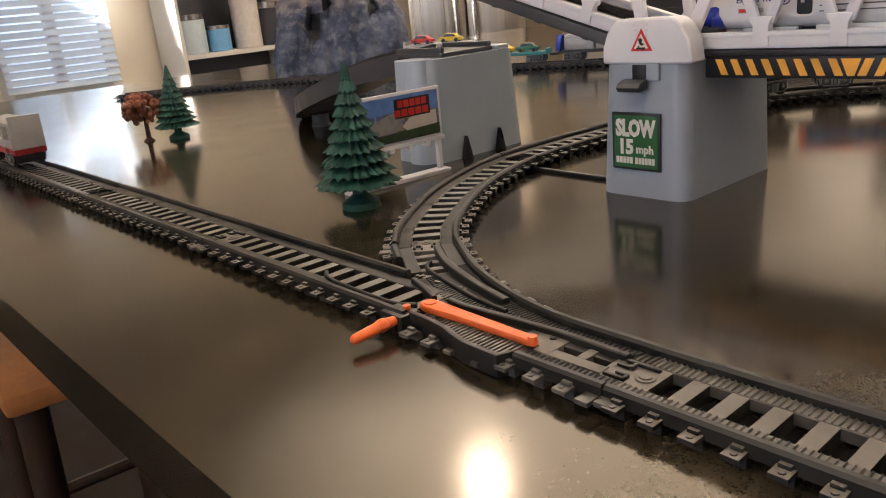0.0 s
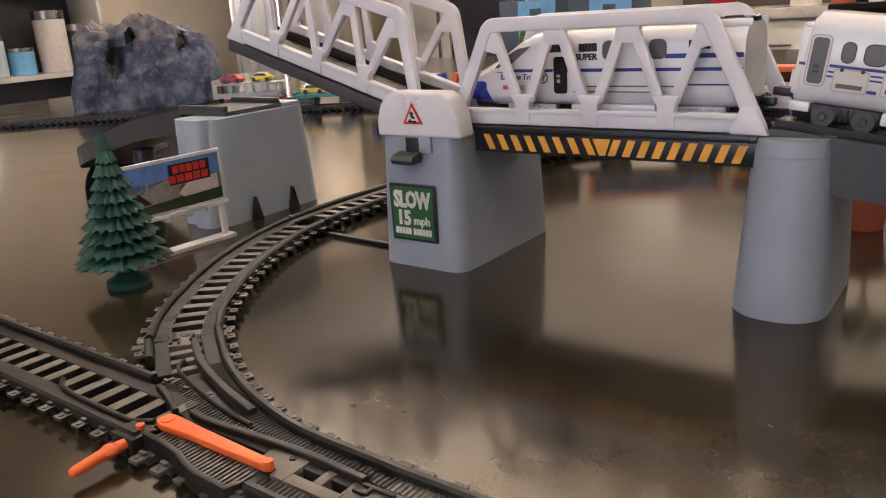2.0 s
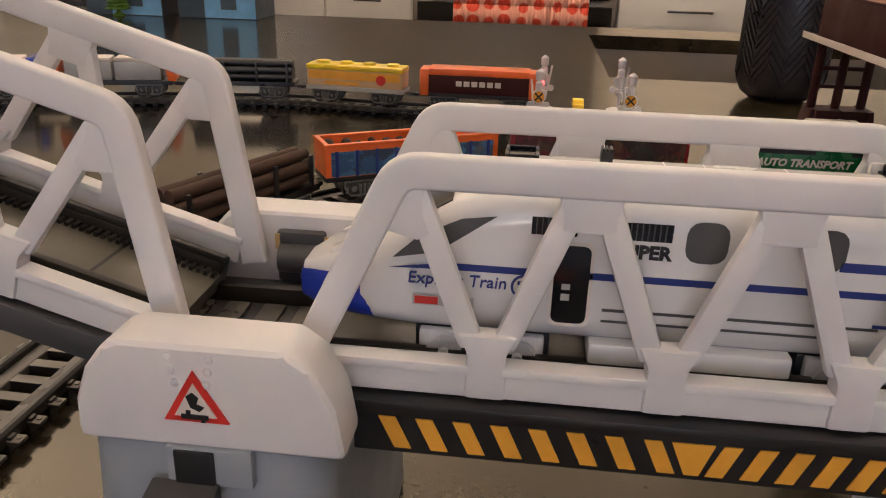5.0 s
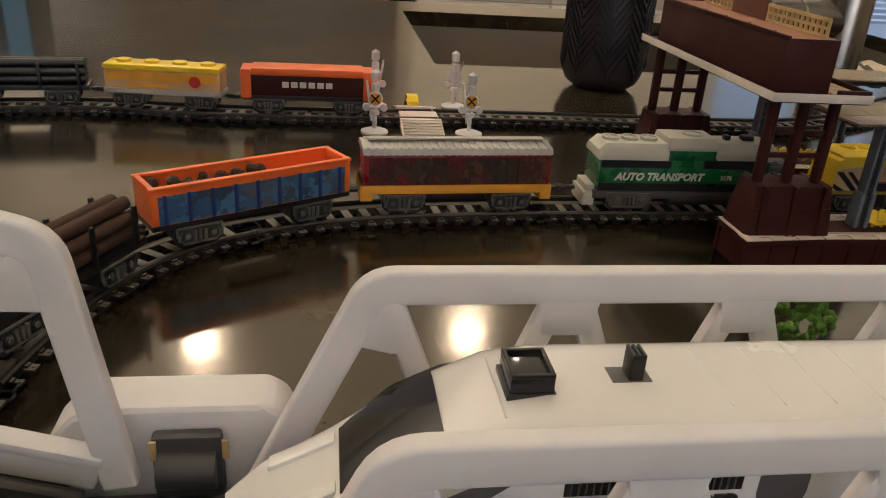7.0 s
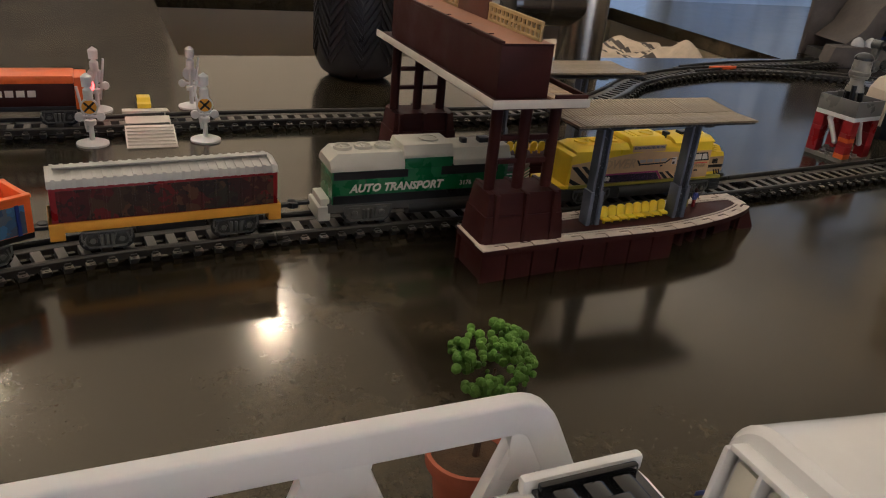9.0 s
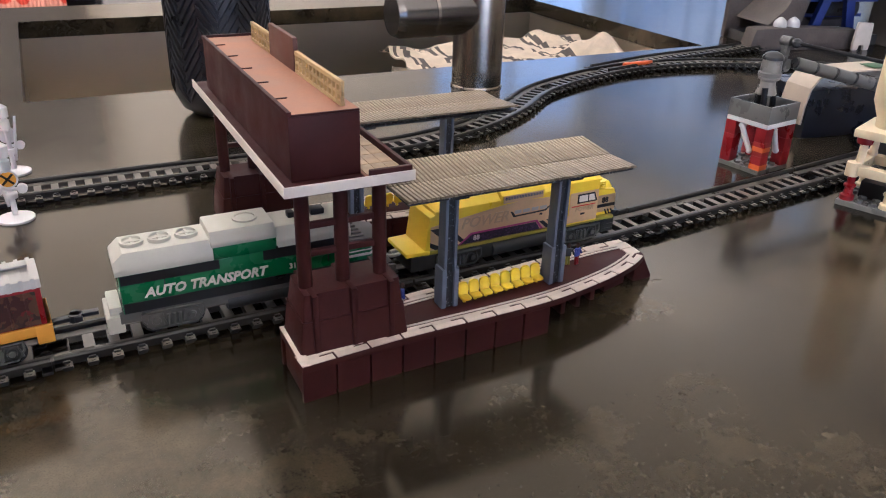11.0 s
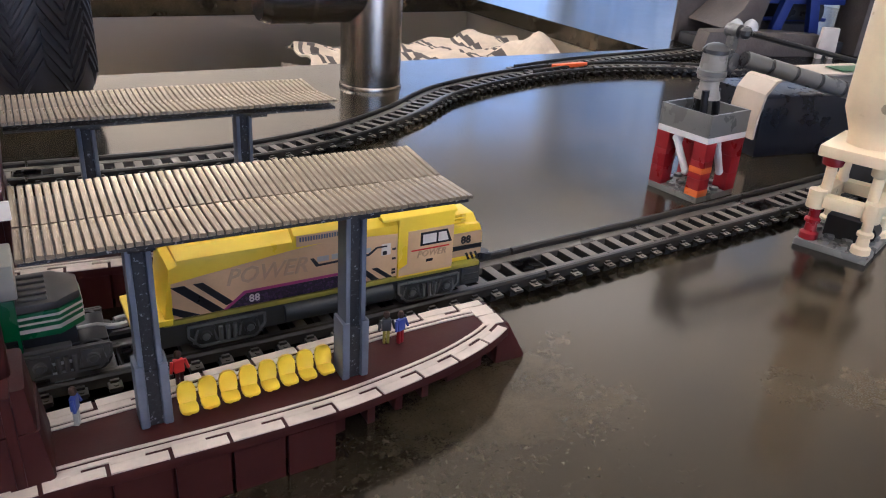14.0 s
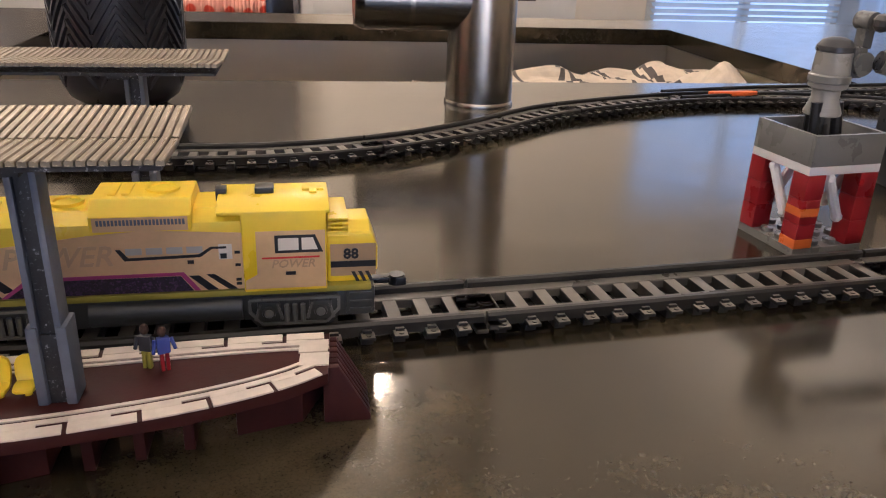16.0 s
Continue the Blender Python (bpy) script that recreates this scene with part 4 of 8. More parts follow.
def deck_track(parent, x0, x1, yc, z):
    """Moulded track bed along a bridge deck."""
    part("track_bed", Shape().box(x0, x1, yc - 15, yc + 15, z - 4, z, 0.4), DECK_OLIVE, parent)
    for sgn in (1, -1):
        part("rail", Shape().box(x0, x1, *sorted((yc + sgn * 10.4, yc + sgn * 14.6)), z, z + 2.6, 0.4).box(x0, x1, *sorted((yc + sgn * 10.6, yc + sgn * 12.4)), z + 2.5, z + 4.0, 0.4), TRACK, parent)
        s = Shape()
        for k in range(int((x1 - x0) / 1.6)):
            x = x0 + 0.6 + 1.6 * k
            s.box(x, x + 0.8, *sorted((yc + sgn * 8.0, yc + sgn * 10.5)), z + 0.01, z + 0.9)
        part("rib_strip", s, TRACK, parent)
    for k in range(int((x1 - x0) / 40)):
        part("deck_seam", Shape().box(x0 + 20 + 40 * k, x0 + 20.6 + 40 * k, yc - 7.8, yc + 7.8, z + 0.01, z + 0.12), BLACK, parent)


Y_BR = 118.5


def drawbridge_fixed():
    t = thing("truss_bridge", "white plastic truss bridge span with yellow and black hazard girder", "toy bridge")
    side_truss(t, 99.3, -1)
    side_truss(t, 137.6, 1)
    for y0, y1 in ((96.0, 99.2), (138.2, 141.4)):
        part("girder", Shape().box(40, 152, y0, y1, 50, 60.4, 0.5).box(38, 152, y0 - 1, y1 + 1, 58.2, 60.6, 0.5), BLACK, t, "black hazard girder")
    for k in range(17):
        x, lean = (44.4 + 6.3 * k, -2.8) if k < 8 else (101.4 + 5.6 * (k - 8), 2.4)
        part("hazard_stripe", Shape().prism([(x, 57.3), (x + 2.9, 57.3), (x + 2.9 - lean, 51.2), (x - lean, 51.2)], "y", 95.75, 96.05), AMBER, t, "amber painted stripe")
    part("hazard_stripe", Shape().prism([(93.0, 57.3), (100.0, 57.3), (98.0, 51.2), (95.6, 51.2)], "y", 95.75, 96.05), AMBER, t, "amber painted wedge")
    deck_track(t, 30, 153, Y_BR, 61)
    return t


def drawbridge_lifted():
    """The raised leaf, turned up about the pier's hinge."""
    t = thing("bridge_leaf", "raised white plastic truss drawbridge leaf with a dark track bed", "toy bridge")
    for y, out in ((99.9, -1), (138.2, 1)):
        side_truss(t, y, out)
    part("girder", Shape().box(37, 152, 96.5, 99.2, 55, 60.4, 0.5), DARK_GREY, t)
    part("girder", Shape().box(37, 152, 138.2, 141, 55, 60.4, 0.5), DARK_GREY, t)
    deck_track(t, 34, 153, Y_BR, 61)
    for k in range(3):
        part("cross_rib", Shape().box(60 + 30 * k, 64 + 30 * k, 99.5, 137.5, 53.5, 57, 0.4), DARK_GREY, t)
    # turned end for end, then tilted up
    t.matrix_basis = Matrix.Translation((5 * MM, 0, 109 * MM)) @ Matrix.Rotation(radians(17), 4, "Y") @ Matrix.Translation((0, 0, -103 * MM)) @ Matrix.Translation((46 * MM, 237.5 * MM, 0)) @ Matrix.Rotation(math.pi, 4, "Z")
    return t


def tapered(bottom, top, z0, z1):
    return Shape().loft([[(x, y, z0) for x, y in bottom], [(x, y, z1) for x, y in top]])


def drawbridge_pier():
    t = thing("bridge_pier", "grey plastic drawbridge pier with white caps and green speed sign", "toy bridge pier")
    part("body", tapered(rounded_rect(-4.5, 40, 82, 158, 7), rounded_rect(-2, 38.5, 84, 155, 6.5), 0, 57), GREY, t)
    cap = [(-1.5, 57), (-1.2, 64), (1, 70), (4, 74), (7, 75.4), (33, 75.4), (37, 72.6), (40.4, 66.5), (42, 57)]
    back_cap = [(-5, 57), (-4.8, 65), (-3, 70), (0.6, 74), (4, 75.4), (30.5, 75.4), (33.5, 73.6), (36, 69), (37, 57)]
    for y0, y1, shape in ((82.6, 93.6, cap), (142.5, 153.0, back_cap)):
        part("hinge_cap", Shape().prism(shape, "y", y0, y1, 1.8, seg=3), WHITE, t, "white rounded hinge cap")
    for sx in (15, 21.5):
        for k in range(3):
            part("rivet", Shape().ball((sx + 0.4 * k * (1 if sx < 18 else -1), 82.7, 73.4 - 2.2 * k), 0.8, 0.5, 0.8, 8), WHITE, t)
    tri = lambda r: [(18.8 + r * math.sin(radians(a)), 65.5 + r * math.cos(radians(a))) for a in (0, 240, 120)]
    part("warning_sign", Shape().prism(tri(6.0), "y", 82.2, 82.55), RED_PAINT, t, "red warning triangle sticker")
    part("warning_field", Shape().prism(tri(3.9), "y", 82.0, 82.22), PAPER, t, "pale field of the warning triangle")
    part("warning_mark", Shape().prism([(17.6, 67.2), (18.6, 67.9), (19.6, 67.0), (19.2, 65.9), (20.4, 65.4), (19.6, 64.6), (18.2, 65.3)], "y", 81.8, 82.02).box(16.6, 20.9, 81.8, 82.02, 63.2, 64.0).box(17.4, 18.1, 81.8, 82.02, 64, 64.7).box(19.7, 20.4, 81.8, 82.02, 62.7, 63.2), BLACK, t)
    part("latch_recess", Shape().box(13, 27, 82.2, 84.2, 50.5, 57.5, 0.4), GREY, t)
    part("latch_slot", Shape().box(14.5, 21, 81.7, 82.6, 49.5, 57, 0.2), BLACK, t, "dark slot above the latch")
    lat = Shape().prism([(82.5, 47.0), (77, 46.2), (75.6, 48.2), (77.2, 50.0), (82.5, 51.2)], "x", 10.2, 21.6, 0.6)
    part("latch", lat, DARK_GREY, t, "dark grey release latch")
    sign = part("speed_sign", Shape().box(3.8, 28.2, 81.2, 82.5, 12, 37, 0.6), BLACK, t, "green and white speed limit sign")
    part("face", Shape().box(5, 27, 80.95, 81.25, 13.2, 35.8), SIGN_GREEN, sign)
    up = pose(0, 0, 0, 90, 0, 0)
    lettering("lettering", "SLOW", 7.0, PAPER, sign, place(16, 80.9, 27.2) @ up, bold=0.5, wide=0.72)
    lettering("lettering", "15", 6.2, PAPER, sign, place(11.2, 80.9, 19.4) @ up, bold=0.42, wide=0.92)
    lettering("lettering", "mph", 3.6, PAPER, sign, place(20.8, 80.9, 19.8) @ up, bold=0.16)
    bars = Shape()
    for x0, x1 in ((6.2, 7.6), (8.0, 9.4), (9.8, 11.2), (11.6, 12.8), (13.2, 14.6), (16, 17.4), (17.8, 19), (19.4, 20.4), (20.8, 22.2), (22.6, 24), (24.4, 25.6)):
        bars.box(x0, x1, 80.7, 80.98, 15.0, 17.8)
    part("lettering_row", bars, PAPER, sign, "row of small white lettering bars")
    part("deck_plate", Shape().box(-3.5, 33, 96.2, 141.6, 57.2, 59.6, 0.6), DARK_GREY, t, "dark textured hinge deck")
    for y in (107.2, 130.2):
        part("deck_rail", Shape().box(-3, 29, y - 1.4, y + 1.4, 59.6, 63.4, 0.5), TRACK, t)
    for k in range(4):
        part("deck_rib", Shape().box(-1 + 7.6 * k, 3.6 + 7.6 * k, 110, 127.5, 59.6, 60.6, 0.3), TRACK_MID, t)
    part("motor_bracket", Shape().box(13, 24, 139.6, 142.4, 60, 72, 1.0).cyl((14, 139.8, 66), (23, 139.8, 66), 3.4, 3.4, 20), DARK_GREY, t, "black hinge bracket")
    part("contact", Shape().box(13, 14, 139.2, 139.7, 68, 71.5).box(24, 25, 139.2, 139.7, 68, 71.5), GOLD, t)
    return t


def round_pier():
    t = thing("bridge_pier", "grey rounded plastic pier under the end of the truss span", "toy bridge pier")
    part("body", tapered(rounded_rect(145, 176, 88, 152, 14, 8), rounded_rect(149, 174, 91, 149, 12, 8), 0, 54.5), GREY, t)
    part("cap", tapered(rounded_rect(148.9, 174.1, 90.9, 149.1, 12, 8), rounded_rect(149.5, 173.5, 91.5, 148.5, 11.5, 8), 54.6, 60), GREY, t)
    return t


def ramp_block():
    t = thing("ramp_pier", "pale grey plastic landing pier of the drawbridge with dark spikes", "toy bridge pier")
    part("body", tapered(rounded_rect(-162, -123.5, 86, 164, 10, 7), rounded_rect(-160, -126, 88, 161, 9, 7), 0, 58.4), PALE_GREY, t)
    part("end_column", tapered(rounded_rect(-146, -127.5, 82.5, 99, 7, 6), rounded_rect(-145, -129, 84.5, 98, 6, 6), 0, 58.9), PALE_GREY, t, "rounded end column")
    part("top_lip", Shape().box(-157, -128.5, 146, 158, 58.5, 61.0, 1.0), PALE_GREY, t)
    part("track_plate", Shape().box(-172, -130, 104, 145, 58.6, 61, 0.5).box(-172, -131, 104, 107, 61, 64, 0.4).box(-172, -131, 142, 145, 61, 64, 0.4), DARK_GREY, t)
    for y in (110, 138):
        part("spike", Shape().prism([(y - 3.5, 0), (y + 3.5, 0), (y + 0.3, 13), (y - 0.3, 13)], "x", -123.2, -120.6, 0.2), BLACK, t, "small dark spike")
    return t


def ramp(rows, label, y_half=19, deep=12):
    """A sloping dark ramp with track on top; rows: x, y, z of its top and heading."""
    t = thing("track_ramp", label, "toy ramp")
    verts = []
    n = 4
    for x, y, z, a in rows:
        lo = max(0.2, z - deep)
        for u, v in ((-y_half, lo), (y_half, lo), (y_half, z), (-y_half, z)):
            verts.append((x - math.sin(a) * u, y + math.cos(a) * u, v))
    faces = [(k * n + i, k * n + (i + 1) % n, (k + 1) * n + (i + 1) % n, (k + 1) * n + i) for k in range(len(rows) - 1) for i in range(n)]
    faces += [[3, 2, 1, 0], [(len(rows) - 1) * n + i for i in range(n)]]
    part("ramp_body", Shape().add(verts, faces), DARK_GREY, t)
    for sgn in (1, -1):
        part("rail", Shape().sweep([(sgn * 11.4 - 1.4, 0), (sgn * 11.4 + 1.4, 0), (sgn * 11.4 + 1.4, 3.2), (sgn * 11.4 - 1.4, 3.2)], rows), TRACK, t)
        part("kerb", Shape().sweep([(sgn * 17.6 - 1.4, 0), (sgn * 17.6 + 1.4, 0), (sgn * 17.6 + 1.4, 1.0), (sgn * 17.6 - 1.4, 1.0)], rows), DARK_GREY, t)
    me = Shape().box(-2, 2, -9, 9, 0.1, 1.2, 0.2).mesh("sleeper", TRACK_GREY)
    for a, b in zip(spaced(rows, 10)[:-1], spaced(rows, 10)[1:]):
        tilt = math.degrees(math.atan2(b[2] - a[2], math.dist(a[:2], b[:2])))
        piece("sleeper", me, t, place(a[0], a[1], a[2], math.degrees(a[3])) @ pose(0, 0, 0, 0, -tilt, 0))
    return t


drawbridge_pier()
drawbridge_fixed()
drawbridge_lifted()
round_pier()
ramp_block()
RAMP_E = spline([(154.5, Y_BR, 61.6), (200, Y_BR, 55.6), (260, Y_BR, 46.4), (340, Y_BR, 34.4), (420, Y_BR + 6, 22)], 6)
ramp(RAMP_E, "dark grey plastic ramp leading down from the truss bridge", deep=17)
RAMP_W = spline([(-172, 124, 60.5), (-215, 124, 54), (-265, 127, 42), (-320, 140, 28), (-370, 168, 16), (-410, 205, 8), (-440, 250, 3)], 6)
ramp(RAMP_W, "dark grey plastic ramp curving down from the landing pier")
pil = thing("ramp_pillar", "round dark grey plastic pillar under the ramp", "toy pillar", place(212.5, 114))
part("shaft", Shape().turned([(10.2, 0), (10.2, 1), (10.6, 37)], 32), DARK_GREY, pil)
for x, y, z in ((-250, 126, 31), (-340, 150, 10)):
    p = thing("ramp_pillar", "round dark grey plastic pillar under the ramp", "toy pillar", place(x, y))
    part("shaft", Shape().turned([(8, 0), (8, 1.5), (7, 3), (7, z)], 20), DARK_GREY, p)


# ---- the station ----
def outline_offset(rows, d):
    return [(x - math.sin(a) * d, y + math.cos(a) * d, z, a) for x, y, z, a in rows]


ROOF_SLAT = Shape().prism([(-1.06, -0.3), (1.06, -0.3), (1.04, 0.75), (0.78, 1.02), (0.1, 0.92), (-0.74, 1.04), (-1.04, 0.75)], "y", 0, 1, 0).mesh("roof_slat", SLATE)
DECK_Z = 16


def platform(far):
    """One side of the station; far: the mirrored one across the rails."""
    fy = (lambda y: 832 - y) if far else (lambda y: y)
    t = thing("station_platform", "maroon model station platform edged with white tiles on the counter", "model platform", group="station platforms")
    poly = [(232, 372), (232, 342.5), (275, 345.5), (319, 346), (348, 347.5), (379, 353.3), (399, 360.2), (409, 366), (410, 385), (379, 384), (288, 376.5)]
    poly = [(x, fy(y)) for x, y in poly]
    part("deck", Shape().prism(poly, "z", DECK_Z - 3, DECK_Z, 0.3), MAROON, t)
    wall = [(233, 369), (233, 345.5), (275, 348.4), (310, 350), (335, 354), (350, 358), (350, 372)]
    part("side_wall", Shape().prism([(x, fy(y)) for x, y in wall], "z", 0, DECK_Z - 3.1, 0.3), MAROON, t)
    for x, y in ((358, 358), (368, 360.5), (378, 363)):
        part("trestle_leg", Shape().box(x - 1.2, x + 1.2, *sorted((fy(y), fy(378))), 0, DECK_Z - 3.1, 0.2), MAROON, t)
    part("end_wall", Shape().prism([(x, fy(y)) for x, y in ((388, 367), (403, 371), (408, 383), (388, 383))], "z", 0, DECK_Z - 3.1, 0.3), MAROON, t)
    for k in range(6):
        y = 370.0 + k * 2.6
        part("end_fin", Shape().prism([(408, DECK_Z - 1), (408, 0), (419, 0), (419, 1.5), (411.5, DECK_Z - 1)], "y", *sorted((fy(y), fy(y + 1.9))), 0.2), MAROON, t)
    front = spline([(x, fy(y), 0) for x, y in ((232, 342.5), (275, 345.5), (319, 346), (348, 347.5), (379, 353.3), (399, 360.2), (409, 366))], 3)
    rear = spline([(x, fy(y), 0) for x, y in ((232, 372), (288, 376.5), (379, 384), (410, 385))], 3)
    side = -1 if far else 1
    for rows, sg, pitch in ((front, side, 13.5), (rear, -side, 13.5)):
        sec = sections(spaced(rows, 1.0), pitch)
        for r in sec:
            if len(r) > 5 and r[-1][0] < 352:
                part("side_panel", Shape().sweep([(0.35 * sg, 0), (1.9 * sg, 0), (1.9 * sg, DECK_Z - 3.1), (0.35 * sg, DECK_Z - 3.1)], r[:-1]), MAROON, t)
        for k, r in enumerate(sec):
            if len(r) < 4:
                continue
            prof = [(0.1 * sg, 0), (3.2 * sg, 0), (3.2 * sg, 0.42), (0.1 * sg, 0.42)]
            part("tile", Shape().sweep([(u, v + DECK_Z) for u, v in prof], r[:-1] if len(r) > 5 else r), TILE, t)
            long = r[:max(4, len(r) * 3 // 5)]
            part("tile", Shape().sweep([(u, v + DECK_Z) for u, v in ((3.35 * sg, 0), (4.5 * sg, 0), (4.5 * sg, 0.38), (3.35 * sg, 0.38))], long), TILE, t)
            part("tile", Shape().sweep([(u, v + DECK_Z) for u, v in ((4.5 * sg, 0), (5.9 * sg, 0), (5.9 * sg, 0.38), (4.5 * sg, 0.38))], r), TILE, t)
        line = outline_offset(spaced(rows, 2.0), 6.9 * sg)
        part("edge_line", Shape().sweep([(0, DECK_Z), (0.9 * sg, DECK_Z), (0.9 * sg, DECK_Z + 0.4), (0, DECK_Z + 0.4)], line), TILE, t, "thin white line")
    for y0, y1 in ((369.5, 375.0), (375.6, 381.2)):
        part("tile", Shape().prism([(402.4, fy(y0)), (409.2, fy(y0)), (409.6, fy(y1)), (402.8, fy(y1))], "z", DECK_Z + 0.01, DECK_Z + 0.42, 0), TILE, t)
    part("end_line", Shape().box(232, 235.4, *sorted((fy(342.5), fy(372.5))), DECK_Z + 0.01, DECK_Z + 0.7, 0.2), TILE, t)
    return t


def canopy(far):
    fy = (lambda y: 832 - y) if far else (lambda y: y)
    t = thing("platform_canopy", "slatted weathered canopy roof on grey and black steel posts", "model canopy", group="station canopies")
    for x in (300.5, 353.5):
        yc = fy(363)
        post = part("post", Shape().box(x - 1.5, x + 1.5, yc - 2.0, yc + 2.0, DECK_Z, 70, 0.2), FLECK, t)
        part("flange", Shape().box(x - 2.9, x - 1.55, yc - 3.0, yc + 3.0, DECK_Z, 70, 0.3), STEEL_BLUE, post)
        part("flange", Shape().box(x + 1.55, x + 2.9, yc - 3.0, yc + 3.0, DECK_Z, 70, 0.3), STEEL_BLUE, post)
        part("sheath", Shape().box(x - 3.9, x - 1.7, yc - 3.6, yc + 3.6, DECK_Z, 34, 0.5).box(x + 1.7, x + 3.9, yc - 3.6, yc + 3.6, DECK_Z, 34, 0.5), STEEL_BLUE, post)
        part("sheath_web", Shape().box(x - 1.65, x + 1.65, yc - 2.6, yc + 2.6, DECK_Z, 32, 0.2), FLECK, post)
        part("bracket", Shape().box(x - 2.9, x + 2.9, *sorted((fy(352), fy(386))), 67.4, 69.2, 0.3), FLECK, post)
    part("roof_frame", Shape().box(277, 380.5, *sorted((fy(350.5), fy(366.8))), 68.8, 69.6).box(277, 380.5, *sorted((fy(367.2), fy(387.5))), 68.8, 69.6), FLECK, t)
    rnd = random.Random(5 if far else 4)
    for y0, y1, z0, z1 in ((349.6, 367.0, 70.2, 69.7), (367.6, 388.4, 69.8, 71.6)):
        n = 56
        for k in range(n):
            x = 277.5 + k * (103 / (n - 1))
            a, b, za, zb = (fy(y0), fy(y1), z0, z1) if not far else (fy(y1), fy(y0), z1, z0)
            m = Matrix.Translation((x * MM, a * MM, (za + rnd.uniform(-0.06, 0.10)) * MM)) @ Matrix.Rotation(math.atan2(zb - za, b - a), 4, "X") @ Matrix.Rotation(rnd.uniform(-0.03, 0.03), 4, "Y") @ Matrix.Diagonal((0.73, (b - a) * (1 + rnd.uniform(0, 0.012)), 0.8, 1))
            piece("roof_slat", ROOF_SLAT, t, m)
    return t


def shell_of(poly, y0, y1):
    """A slightly dished slab between y0 and y1 with the outline poly."""
    n = len(poly)
    cx, cz = sum(p[0] for p in poly) / n, sum(p[1] for p in poly) / n
    rings = [[(x, y1, z) for x, z in poly], [(x, y0, z) for x, z in poly], [(cx + 0.72 * (x - cx), y0 + 0.35, cz + 0.78 * (z - cz)) for x, z in poly]]
    verts = [p for r in rings for p in r]
    faces = [(k * n + i, k * n + (i + 1) % n, (k + 1) * n + (i + 1) % n, (k + 1) * n + i) for k in range(2) for i in range(n)]
    return verts, faces + [list(range(n))[::-1], [2 * n + i for i in range(n)]]


def seat_row(far):
    fy = (lambda y: 832 - y) if far else (lambda y: y)
    t = thing("seat", "small yellow moulded plastic bucket seat on the station platform", "model seat", place(0, 0), group="platform seats")
    tip = Matrix.Translation((0, 1.5, 2.6)) @ Matrix.Rotation(radians(-12), 4, "X") @ Matrix.Translation((0, -1.5, -2.6))
    back = Shape()
    back.add(*shell_of([(x, z) for x, z in ((-1.9, 1.9), (1.9, 1.9), (2.35, 4.4), (2.3, 6.6), (1.8, 7.9), (0.8, 8.5), (-0.8, 8.5), (-1.8, 7.9), (-2.3, 6.6), (-2.35, 4.4))], 1.0, 2.0), tip)
    part("backrest", back, YELLOW, t)
    part("pan", Shape().prism([(-2.2, 1.6), (2.2, 1.6), (2.35, -0.6), (2.1, -2.4), (1.3, -3.0), (-1.3, -3.0), (-2.1, -2.4), (-2.35, -0.6)], "z", 2.0, 3.0, 0.4), YELLOW, t)
    part("stem", Shape().cyl((0, 0.4, 0), (0, 0.4, 2.0), 0.8, 0.6, 10), YELLOW, t)
    out = [t]
    turn = 180 if far else 0
    t.matrix_basis = place(308.5, fy(361.2), DECK_Z, turn)
    for k in range(1, 8):
        out.append(copy_thing(t, place(308.5 + 5.4 * k, fy(361.2 + 0.42 * k), DECK_Z, turn)))
    return out


